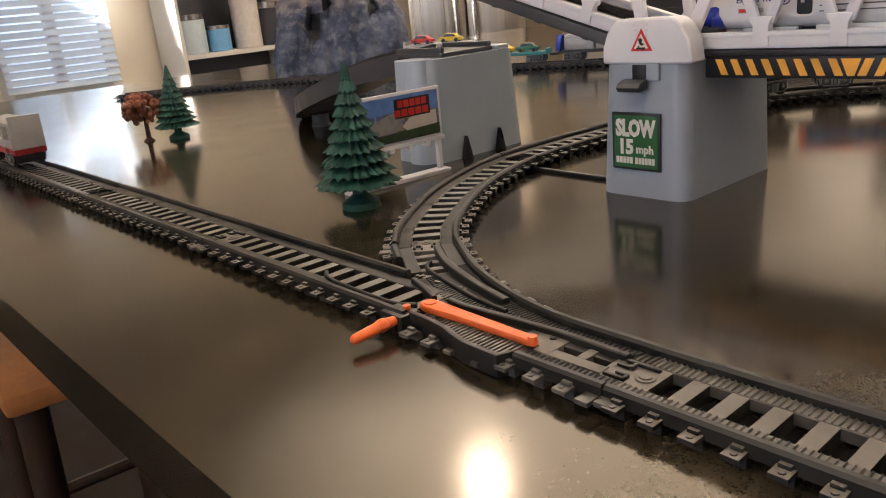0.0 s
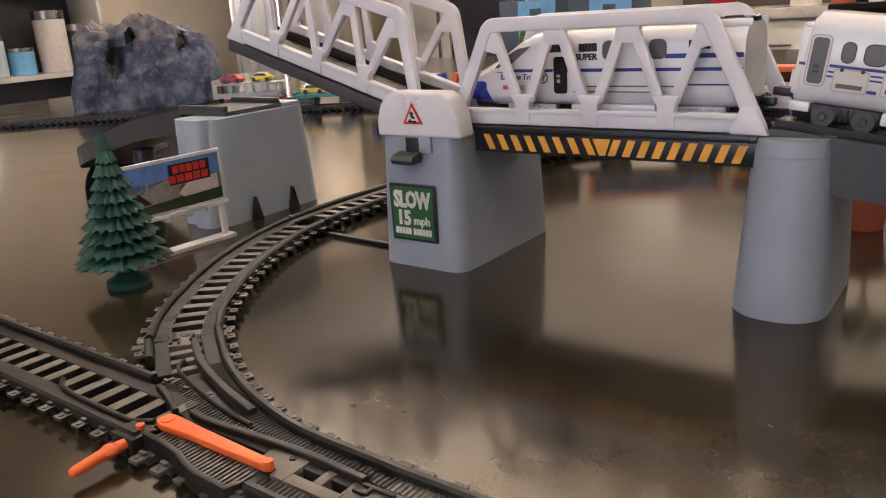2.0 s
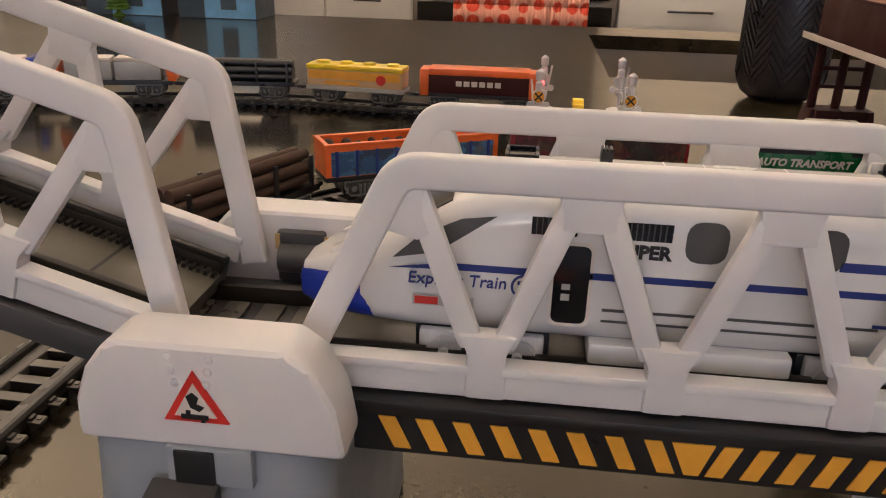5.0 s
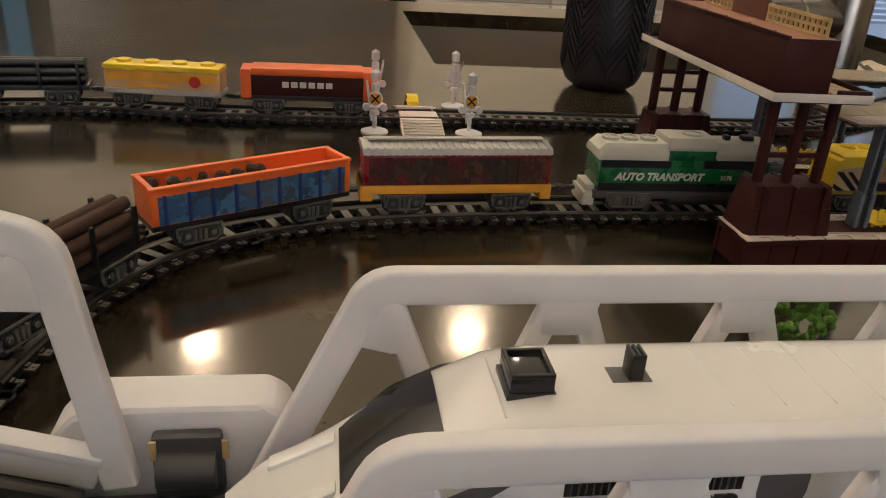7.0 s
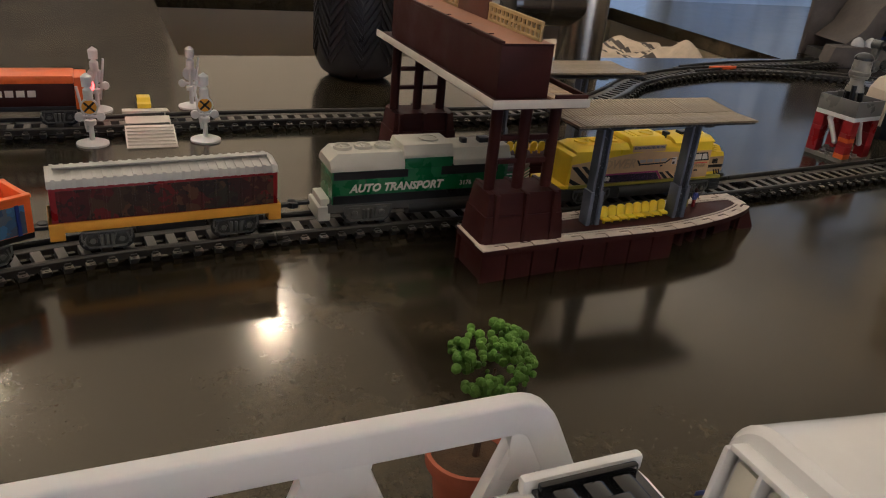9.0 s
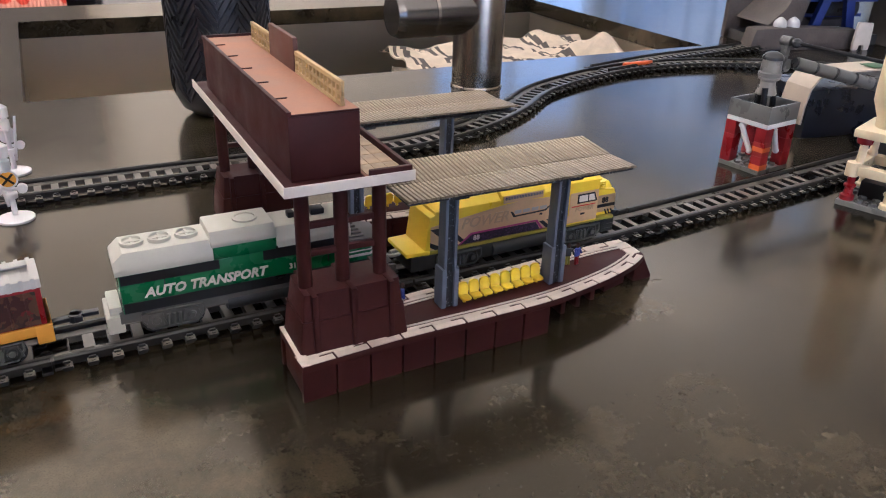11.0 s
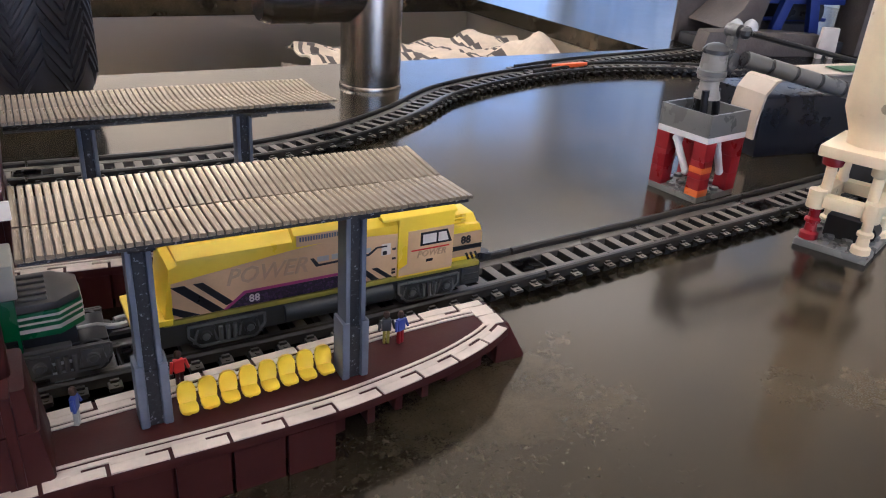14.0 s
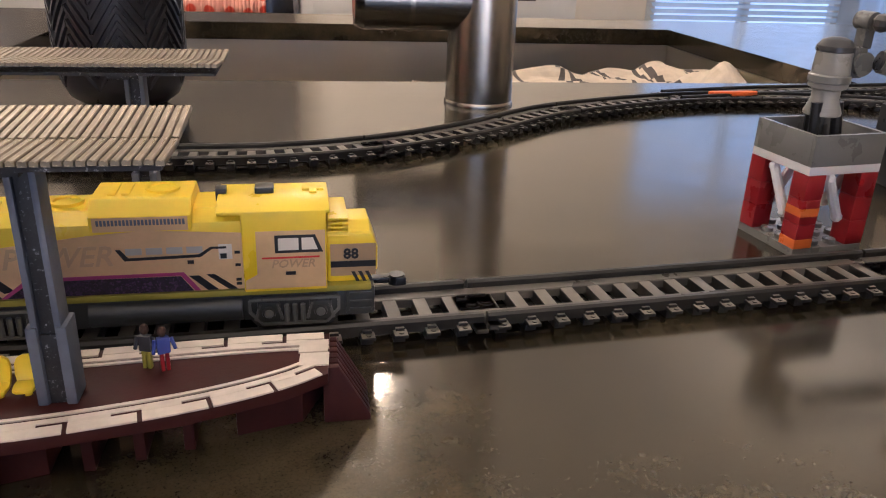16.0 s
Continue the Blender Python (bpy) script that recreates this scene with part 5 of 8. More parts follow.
def station_house():
    t = thing("station_house", "maroon model signal house on pillars straddling the rails", "model building")
    for far in (False, True):
        fy = (lambda y: 850 - y) if far else (lambda y: y)
        lo, hi = sorted((fy(349), fy(372)))
        base = tapered(rounded_rect(233.5, 277, lo, hi, 1.2, 2), rounded_rect(235, 275.5, lo + 0.8, hi - 0.8, 1.2, 2), DECK_Z, 29.5)
        part("plinth", base, MAROON, t)
        part("plinth_top", tapered(rounded_rect(235.4, 275, lo + 1.2, hi - 1.2, 1, 2), rounded_rect(236.6, 274, lo + 2.4, hi - 2.4, 1, 2), 29.6, 40), MAROON, t)
        for x in (240, 255, 270):
            part("plinth_rib", Shape().box(x - 1.1, x + 1.1, lo - 0.3, hi + 0.3, DECK_Z, 40.3, 0.4), MAROON, t)
        for x in (239.5, 254, 269):
            part("pillar", Shape().cyl((x, fy(359), 40), (x, fy(359), 80), 2.7, 2.7, 16), MAROON, t)
        for z in (53, 64):
            part("cross_bar", Shape().box(240, 269, fy(359) - 1.1, fy(359) + 1.1, z - 1.2, z + 1.2, 0.3), MAROON, t)
    part("slab", Shape().box(231, 277, 347, 503, 80, 83, 0.4), MAROON, t)
    part("slab_edge", Shape().box(230.2, 277.8, 346.2, 346.9, 80.6, 84.4, 0.2).box(230.2, 230.9, 347, 503, 80.6, 84.4, 0.2), PAPER, t, "white painted slab edge")
    part("terrace_kerb", Shape().box(261, 277, 347.2, 349, 83, 86, 0.3).box(275.4, 277, 349, 503, 83, 86, 0.3), MAROON, t)
    me = Shape().box(-2.3, 2.3, -4.6, 4.6, 0, 0.5, 0.15).mesh("floor_tile", TAN)
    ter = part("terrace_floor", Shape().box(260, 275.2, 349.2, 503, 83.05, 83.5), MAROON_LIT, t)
    for i in range(3):
        for j in range(15):
            piece("floor_tile", me, ter, place(263.0 + 4.8 * i, 354.5 + 9.8 * j, 83.5))
    box = part("upper_storey", Shape().box(235, 260, 353.5, 490, 83.1, 105.6, 0.4), MAROON, t)
    for x0, x1, y0, y1 in ((234.7, 236.2, 353.3, 490.2), (236.3, 259.8, 353.3, 354.0), (236.3, 259.8, 489, 490.3)):
        part("parapet", Shape().box(x0, x1, y0, y1, 105.7, 107.4 if y0 > 354 or x1 < 240 and y1 > 400 else 106.4, 0.15), MAROON, box)
    part("roof_deck", Shape().box(236.3, 259.8, 354.1, 488.9, 105.7, 106.3), MAROON_LIT, box, "maroon flat roof in a lit brown tone")
    for k in range(5):
        part("roof_notch", Shape().box(236.3, 241, 374 + 24 * k, 374.6 + 24 * k, 106.3, 106.7), MAROON, box)
    for y0, y1 in ((358, 410), (446, 478)):
        rail = part("railing", Shape().box(254.8, 256.4, y0, y1, 106.3, 107.6, 0.2).box(254.8, 256.4, y0, y1, 113.2, 114.8, 0.2), GOLD, t, "ochre lattice railing")
        n = int((y1 - y0) / 4.2)
        for k in range(n + 1):
            yy = y0 + k * (y1 - y0 - 1.4) / n
            part("lattice", Shape().box(255.0, 256.2, yy, yy + 1.4, 107.6, 113.2), GOLD, rail)
        part("lattice", Shape().box(255.1, 256.1, y0, y1, 109.8, 111), GOLD, rail)
    # The gable's lighter brown is maroon with the light on it painted in.
    part("gable_panel", Shape().box(254.6, 256.6, 410.5, 445.5, 106.3, 119.5, 0.4), BROWN, t)
    return t


def figure(x, y, z, top, legs, label, rz=0):
    """A tiny model passenger in one plain mesh."""
    s = Shape().box(-1.0, -0.15, -0.6, 0.6, 0, 4.0, 0.2).box(0.15, 1.0, -0.6, 0.6, 0, 4.0, 0.2).box(-1.4, 1.4, -0.8, 0.8, 4.0, 7.6, 0.4)
    s.cyl((-1.7, 0, 7.2), (-2.3, -0.6, 4.4), 0.5, 0.4, 6).cyl((1.7, 0, 7.2), (2.4, -0.8, 4.8), 0.5, 0.4, 6).ball((0, 0, 8.9), 1.05, 1.05, 1.2, 8)
    ob = single("model_figure", s, top, label, "model figure", group="tiny figures", m=place(x, y, z, rz) @ Matrix.Diagonal((1.02, 1.02, 1.1, 1)))
    ob.data.materials.append(legs)
    ob.data.materials.append(BARK)
    for f in ob.data.polygons:
        f.material_index = 1 if f.center.z < 4.0 * MM else 2 if f.center.z > 7.9 * MM else 0
    return ob


for far in (False, True):
    platform(far)
    canopy(far)
    seat_row(far)
station_house()
figure(373, 371.5, DECK_Z, BLUE_CLOTH, RED, "tiny painted figure in blue on the platform", 20)
figure(369, 373, DECK_Z, BRICK_DARK, OLIVE, "tiny painted figure in brown on the platform", -15)
figure(283, 368.5, DECK_Z, BLUE_CLOTH, SILVER, "tiny painted figure in blue with raised arm", 70)
figure(309, 375, DECK_Z, RED_PAINT, MAROON, "tiny painted figure in red behind the post", 10)


figure(266, 384, 84, BLUE_CLOTH, BARK, "tiny painted figure in blue on the terrace", 30)


# ---- rolling stock ----
def bogie(parent, x, w=11, mat=TRUCK, length=24, edge=TRUCK_LIT_EDGE):
    """Side frames and wheels of one truck."""
    b = part("bogie", Shape().box(x - length / 2, x + length / 2, -w + 2.5, w - 2.5, 5.0, 12.5, 0.5), BLACK, parent)
    for sgn in (1, -1):
        y = sgn * w
        h = length / 2
        back = part("side_frame", Shape().prism([(x - h, 12.4), (x - h, 8.6), (x - h * 0.72, 4.6), (x + h * 0.72, 4.6), (x + h, 8.6), (x + h, 12.4)], "y", *sorted((y - sgn * 1.4, y - sgn * 0.3)), 0.2), mat, b)
        lo, hi = sorted((y - sgn * 0.3, y + sgn * 0.5))
        rim = Shape()
        for x0, z0, x1, z1 in ((-h, 12.2, h, 12.2), (-h, 12.2, -h, 8.6), (h, 12.2, h, 8.6), (-h, 8.6, -h * 0.72, 4.8), (h, 8.6, h * 0.72, 4.8), (-h * 0.72, 4.8, h * 0.72, 4.8)):
            beam(rim, x + x0, z0, x + x1, z1, 0.75, lo, hi, 0.0)
        part("rim", rim, edge, back)
        for dx in (-length * 0.29, length * 0.29):
            box = Shape().box(x + dx - 3.0, x + dx + 3.0, lo, hi, 5.6, 11.4, 0.3)
            box.cyl((x + dx, y, 8.4), (x + dx, y + sgn * 1.3, 8.4), 2.1, 1.7, 12)
            part("axle_box", box, mat, back)
            part("axle_cap", Shape().cyl((x + dx, y + sgn * 1.2, 8.4), (x + dx, y + sgn * 1.6, 8.4), 1.4, 1.1, 10), edge, back)
            for k in (-1, 1):
                strap = Shape()
                beam(strap, x + dx + 2.2 * k, 11.0, x + dx + 3.6 * k, 6.0, 0.7, lo, hi + 0.2, 0.0)
                part("strap", strap, edge, back)
        for k in (-2.2, 0, 2.2):
            part("spring", Shape().cyl((x + k, y + sgn * 0.4, 5.6), (x + k, y + sgn * 0.4, 10.6), 0.75, 0.75, 7), edge, back)
        for dx in (-length * 0.3, length * 0.3):
            part("wheel", Shape().cyl((x + dx, y - sgn * 2.6, 7.8), (x + dx, y - sgn * 1.3, 7.8), 5.2, 5.2, 18), BLACK, b)


def coupler(parent, x, way, mat=BLACK):
    s = Shape().box(*sorted((x, x + way * 7)), -1.6, 1.6, 11.0, 12.8, 0.4).cyl((x + way * 8.5, 0, 10.4), (x + way * 8.5, 0, 13.2), 2.6, 2.4, 12)
    s.box(*sorted((x + way * 8, x + way * 11)), -2.8, -1.4, 10.6, 13, 0.4)
    part("coupler", s, mat, parent)


def prints(parent, name, mat, y, shapes, label=""):
    """Thin printed shapes on a side face; shapes are polygons in x and z."""
    s = Shape()
    lo, hi = sorted((y, y + (0.12 if y > 0 else -0.12)))
    for poly in shapes:
        s.prism(poly, "y", lo, hi)
    return part(name, s, mat, parent, label)


SIDE = pose(0, 0, 0, 90, 0, 0)


def rect(x0, x1, z0, z1, lean=0.0):
    return [(x0, z0), (x1, z0), (x1 + lean, z1), (x0 + lean, z1)]


def rounded(x0, x1, z0, z1, r=1.2):
    return rounded_rect(x0, x1, z0, z1, r, 3)


def yellow_engine(m):
    t = thing("diesel_engine", "yellow toy diesel engine with sand coloured printed sides", "toy locomotive", m, group="engines at the station")
    part("chassis", Shape().box(2, 119, -9.6, 9.6, 5.5, 13.6, 0.5), TRUCK, t)
    part("footplate", Shape().box(8, 120, -11.0, 11.0, 13.6, 15.4, 0.4), OLIVE, t, "olive yellow footplate edge")
    part("rear_step", Shape().prism([(-1, -10.6), (11, -11.2), (11, 11.2), (-1, 10.6)], "z", 14.0, 16.0, 0.5), YELLOW, t)
    for sg in (-1, 1):
        part("fuel_tank", Shape().cyl((46, sg * 7.4, 9.2), (85, sg * 7.4, 9.2), 4.1, 4.1, 22), TRUCK, t, "dark grey round fuel tank")
    bogie(t, 27)
    bogie(t, 99)
    step = part("front_step", Shape().box(113, 121, -10.4, 10.4, 6.0, 14.6, 0.6), TRUCK, t)
    for k in range(3):
        part("tread", Shape().box(114, 120, -10.9, -10.4, 7.4 + 2.4 * k, 8.2 + 2.4 * k, 0.15), TRUCK, step)
    hood = part("hood", Shape().prism([(8.5, 15.5), (88, 15.5), (88, 34.6), (16, 34.6), (11, 32.4)], "y", -10.6, 10.6, 0.6), YELLOW, t)
    sec = lambda x, lift: [(x, -10.6, 33.4), (x, 10.6, 33.4), (x, 10.4, 34.8), (x, 6.6, 38.4 + lift), (x, -6.6, 38.4 + lift), (x, -10.4, 34.8)]
    part("hood_roof", Shape().loft([sec(13.5, -3.4), sec(17, -0.9), sec(80, -0.9), sec(90, 0.2)]), YELLOW, hood)
    rad = part("radiator_box", Shape().prism([(-11.2, 33.2), (11.2, 33.2), (11.2, 37.2), (7.0, 40.8), (-7.0, 40.8), (-11.2, 37.2)], "x", 49, 74, 0.7), YELLOW, hood)
    for k in range(2):
        part("vent", Shape().box(53 + 3.4 * k, 55 + 3.4 * k, -5, 5, 40.7, 41.2, 0.2), YELLOW, rad)
    part("fan", Shape().turned([(4.4, 0), (4.4, 0.8), (3.6, 0.8), (3.4, 0.3), (0.5, 0.3)], 24, Matrix.Translation((66, 0, 40.7))), YELLOW, rad)
    for x in (22, 32, 42):
        part("fan", Shape().turned([(4.2, 0), (4.2, 1.0), (3.4, 1.0), (3.2, 0.4), (0.5, 0.4)], 22, Matrix.Translation((x, 0, 37.4))), YELLOW, hood)
    cab = part("cab", Shape().box(86, 108, -11.5, 11.5, 14.8, 37.6, 0.6), YELLOW, t)
    part("cab_roof", Shape().prism([(-11.4, 36.6), (11.4, 36.6), (11.4, 37.6), (6.4, 39.6), (-6.4, 39.6), (-11.4, 37.6)], "x", 80, 109, 0.6), YELLOW, cab)
    part("roof_cross", Shape().box(102, 108, -1, 1, 39.5, 40.3, 0.3).box(104, 106, -3.4, 3.4, 39.5, 40.3, 0.3), YELLOW, cab)
    nose = part("nose", Shape().prism([(108, 15.4), (119.5, 15.4), (122, 19), (122, 25.5), (120.5, 29.5), (108, 30.4)], "y", -8.8, 8.8, 1.0), YELLOW, t)
    part("nose_roof", Shape().prism([(-8.6, 27), (8.6, 27), (8.6, 28.4), (4.6, 32.2), (-4.6, 32.2), (-8.6, 28.4)], "x", 108, 120, 0.8), YELLOW, nose)
    for k in range(5):
        part("louvre", Shape().box(108.5, 114, -8.9, 8.9, 28.6 + 1.25 * k, 29.3 + 1.25 * k, 0.2), YELLOW, nose)
    part("switch_knob", Shape().box(79.4, 82.2, -2, 2, 37.4, 41.0, 0.3), BLACK, t, "black switch knob")
    part("switch_knob", Shape().box(89.6, 94.6, -2.6, 2.6, 39.4, 41.2, 0.4), BLACK, t, "black switch knob")
    coupler(t, 120, 1)
    coupler(t, 1, -1)
    for sg in (-1, 1):
        y = sg * 10.75
        side = prints(hood, "printed_side", SAND, y, [[(11.2, 15.8), (86, 15.8), (86, 31.8), (62, 33.2), (48, 32.2), (11.2, 27.8)]], "sand coloured printed side panel")
        y2 = y + sg * 0.12
        prints(side, "dark_band", NIGHT, y2, [[(27, 15.9), (73, 15.9), (70, 20.2), (33, 20.2)]], "black and violet printed band")
        for poly in ([(11, 26.6), (15, 26.6), (26.5, 15.9), (22.5, 15.9)], [(17.5, 26.6), (20.5, 26.6), (29.5, 18.0), (27, 17.4)], [(11, 20), (19, 15.9), (14, 15.9), (11, 17.6)], [(72.0, 20.2), (74.6, 20.2), (79.4, 15.9), (76.6, 15.9)], [(76.4, 20.4), (78.6, 20.4), (84.4, 15.9), (82, 15.9)]):
            prints(side, "stripe", BLACK, y2 + sg * 0.02, [poly], "black printed stripe")
        prints(side, "line", PINK, y2 + sg * 0.04, [[(26, 15.9), (27.4, 15.9), (33.4, 20.2), (70, 20.4), (73.4, 15.9), (74.8, 15.9), (70.8, 21.3), (32.8, 21.2)]], "magenta printed line")
        prints(side, "window_line", BLACK, y2 + sg * 0.02, [[(54.6, 28.2), (55.8, 28.2), (57.6, 25.8), (75, 26.2), (78, 28.2), (82, 28.2), (82, 27.6), (78.4, 27.6), (75.4, 25.4), (56.6, 25.0)]], "black printed line")
        for k in range(4):
            prints(side, "vent_print", SILVER, y2, [rect(57 + 5 * k, 61 + 5 * k, 26.6, 28.4)], "grey printed vent")
        prints(side, "print_mark", BLACK, y2, [rect(72, 73.6, 23.6, 24.6)])
        strip_print = prints(rad, "vent_print", SAND, sg * 11.25, [rect(50, 73, 33.3, 37.0)], "sand printed vent strip")
        for k in range(24):
            prints(strip_print, "vent_mark", STEEL_BLUE, sg * 11.35, [rect(51 + 0.9 * k, 51.6 + 0.9 * k, 34.9, 36.4)])
        prints(side, "door_print", PAPER, y2, [rect(80, 83.4, 24.6, 28.8)])
        prints(side, "door_window", BLACK, y2 + sg * 0.1, [rect(80.4, 82, 24.8, 26.2)])
        for z in (22.4, 26.0, 18.2, 17.0):
            prints(side, "hinge_print", BLACK, y2, [rect(84, 85.4, z, z + 0.8)])
        yc = sg * 11.6
        panel = prints(cab, "printed_panel", SAND, yc, [[(86.4, 15.8), (107.6, 15.8), (107.6, 32.2), (89.6, 32.2), (89.6, 20), (86.4, 18.2)]], "sand coloured cab panel")
        yc2 = yc + sg * 0.12
        win = prints(panel, "window", BLACK, yc2, [[(94.4, 26.0), (107, 26.0), (105, 31.0), (94.4, 31.0)]], "black outlined cab window")
        prints(win, "pane", PAPER, yc2 + sg * 0.1, [rect(95.3, 100.6, 26.8, 30.2)])
        prints(win, "pane", PAPER, yc2 + sg * 0.1, [[(101.4, 26.8), (105.6, 26.8), (104.4, 30.2), (101.4, 30.2)]])
        prints(panel, "red_line", RED_PAINT, yc2, [rect(91, 106, 24.4, 24.9)])
        prints(panel, "mark", BLACK, yc2, [rect(97, 99.6, 19.6, 20.6)])
        np_ = prints(nose, "nose_print", SAND_DARK, sg * 8.9, [rect(109, 121.4, 17.4, 26.8)])
        prints(np_, "nose_stripe", BLACK, sg * 9.05, [rect(109, 121.4, 20.0, 21.8)])
        for k in range(3):
            prints(np_, "hazard_mark", BLACK, sg * 9.0, [rect(116 + 1.9 * k, 117 + 1.9 * k, 15.6, 18.6, -1.4)])
    lettering("number", "88", 3.0, BLACK, t, place(114.6, -9.15, 22.6) @ SIDE, bold=0.12)
    lettering("number", "88", 2.6, PAPER, t, place(36, -10.98, 17) @ SIDE, bold=0.06)
    lettering("lettering", "POWER", 5.6, SAND_MID, t, place(40.4, -10.95, 24.0) @ SIDE, shear=0.3, bold=0.1, wide=0.98)
    lettering("lettering", "POWER", 2.4, SAND_DARK, t, place(99, -11.75, 21.8) @ SIDE, shear=0.25, bold=0.04)
    return t


def green_engine(m):
    t = thing("diesel_engine", "green and black toy diesel engine with a silver grey roof", "toy locomotive", m, group="engines at the station")
    part("chassis", Shape().box(0, 108, -10, 10, 9, 13.5, 0.4), SMOKE, t)
    part("fuel_tank", Shape().cyl((42, -6.4, 9), (88, -6.4, 9), 4.2, 4.2, 20).cyl((42, 6.4, 9), (88, 6.4, 9), 4.2, 4.2, 20), TRUCK, t, "dark grey fuel tank")
    bogie(t, 20, mat=SMOKE, edge=SMOKE)
    bogie(t, 106, mat=SMOKE, edge=SMOKE)
    part("end_step", Shape().box(-5, 1.4, -9.6, 9.6, 5, 12.4, 0.6).box(-3.5, 1.2, -8, 8, 12.4, 16, 0.5), ASH, t, "pale grey end step")
    front = part("end_step", Shape().prism([(101, -10.8), (108, -10.8), (113, -7), (113, 7), (108, 10.8), (101, 10.8)], "z", 0.2, 11.5, 0.5), SMOKE, t, "smoky grey front step")
    for k in range(3):
        part("tread", Shape().box(102, 107.4, -11.3, -10.7, 1.6 + 3.2 * k, 2.5 + 3.2 * k, 0.15), SILVER, front)
    body = part("body", Shape().box(1.5, 96, -11, 11, 13.6, 30.5, 0.6), GREEN, t)
    for sg in (-1, 1):
        prints(body, "black_band", BLACK, sg * 11.05, [rect(2, 95, 13.9, 18.2), rect(2, 40, 26.4, 30.4), rect(58, 90, 26.4, 32)])
        for x0, x1 in ((18, 20), (86, 88)):
            prints(body, "door_line", BLACK, sg * 11.05, [rect(x0, x0 + 0.4, 20.2, 27)])
    part("cab_side", Shape().box(38, 64, -11.2, 11.2, 30.5, 36.0, 0.5), GREEN, t)
    eaves = lambda x, k: [(x, -11.2, 30.6), (x, 11.2, 30.6), (x, 11.2, 33.6 - k), (x, 8.4, 38.8 - 3 * k), (x, -8.4, 38.8 - 3 * k), (x, -11.2, 33.6 - k)]
    roof = Shape().loft([eaves(0.5, 1.2), eaves(4.5, 0), eaves(38, 0)])
    part("roof", roof, ASH, t, "silver grey hood roof")
    for x in (9, 19.5, 30):
        part("fan", Shape().turned([(4.6, 0), (4.6, 1.6), (3.8, 1.6), (3.6, 0.5), (1.1, 0.5), (0.9, 1.2)], 22, Matrix.Translation((x, 0, 38.8))).box(x - 4, x + 4, -0.4, 0.4, 39.2, 39.8).box(x - 0.4, x + 0.4, -4, 4, 39.2, 39.8), ASH, t, "raised round roof fan")
    part("roof", Shape().prism([(-11.3, 35.8), (11.3, 35.8), (11.3, 37.6), (8.6, 42.0), (-8.6, 42.0), (-11.3, 37.6)], "x", 37.4, 64, 0.6), ASH, t, "silver grey cab roof")
    part("fan", Shape().turned([(5.2, 0), (5.2, 0.8), (4.2, 0.8), (4.0, 0.3), (0.8, 0.3)], 22, Matrix.Translation((54, 0, 42.0))), ASH, t)
    part("roof", Shape().prism([(-11.2, 30.6), (11.2, 30.6), (11.2, 34.0), (8.0, 39.4), (-8.0, 39.4), (-11.2, 34.0)], "x", 64, 97, 0.6), ASH, t, "silver grey hood roof")
    part("switch_knob", Shape().box(72, 75, -2, 2, 39.4, 42, 0.4).box(82, 88, -2.6, 2.6, 39.4, 42, 0.4), BLACK, t, "black switch knob")
    part("underframe", Shape().box(96, 110, -8, 8, 11.6, 18, 0.4), BLACK, t)
    plan = lambda d: [(95, -10.6 - d), (106 + d * 0.5, -10.6 - d), (112.6 + d, -5.4), (112.6 + d, 5.4), (106 + d * 0.5, 10.6 + d), (95, 10.6 + d)]
    nose = part("nose", Shape().prism(plan(0), "z", 17.6, 25.4, 0.4), GREEN, t, "green chamfered nose")
    for z0, z1 in ((19.6, 20.8), (22.0, 22.6), (23.8, 24.5)):
        part("stripe", Shape().prism(plan(0.15), "z", z0, z1), PAPER, nose, "white printed stripe")
    top = part("nose_roof", Shape().prism(plan(-0.3), "z", 25.4, 28.0, 0.8), SMOKE, t, "smoky grey nose roof")
    for k in range(5):
        part("ridge", Shape().box(96.5, 104, -8.4 + 3.6 * k, -6.8 + 3.6 * k, 27.9, 28.8, 0.3), SMOKE, top)
    hook = bar_path([(110, 0), (116, 0.2), (119.5, -2.0), (123.5, -2.0), (125.4, 0.2), (123.6, 2.2), (120.8, 1.6)], 1.5, 11.6, 13.0)
    part("coupler", hook, SILVER, t, "pale hooked coupler")
    lettering("lettering", "AUTO TRANSPORT", 4.1, PAPER, t, place(34.5, -11.2, 19.8) @ SIDE, shear=0.25, bold=0.2, wide=0.98)
    lettering("number", "3176", 2.4, PAPER, t, place(72, -11.2, 20.4) @ SIDE, bold=0.08)
    coupler(t, -7, -1)
    return t


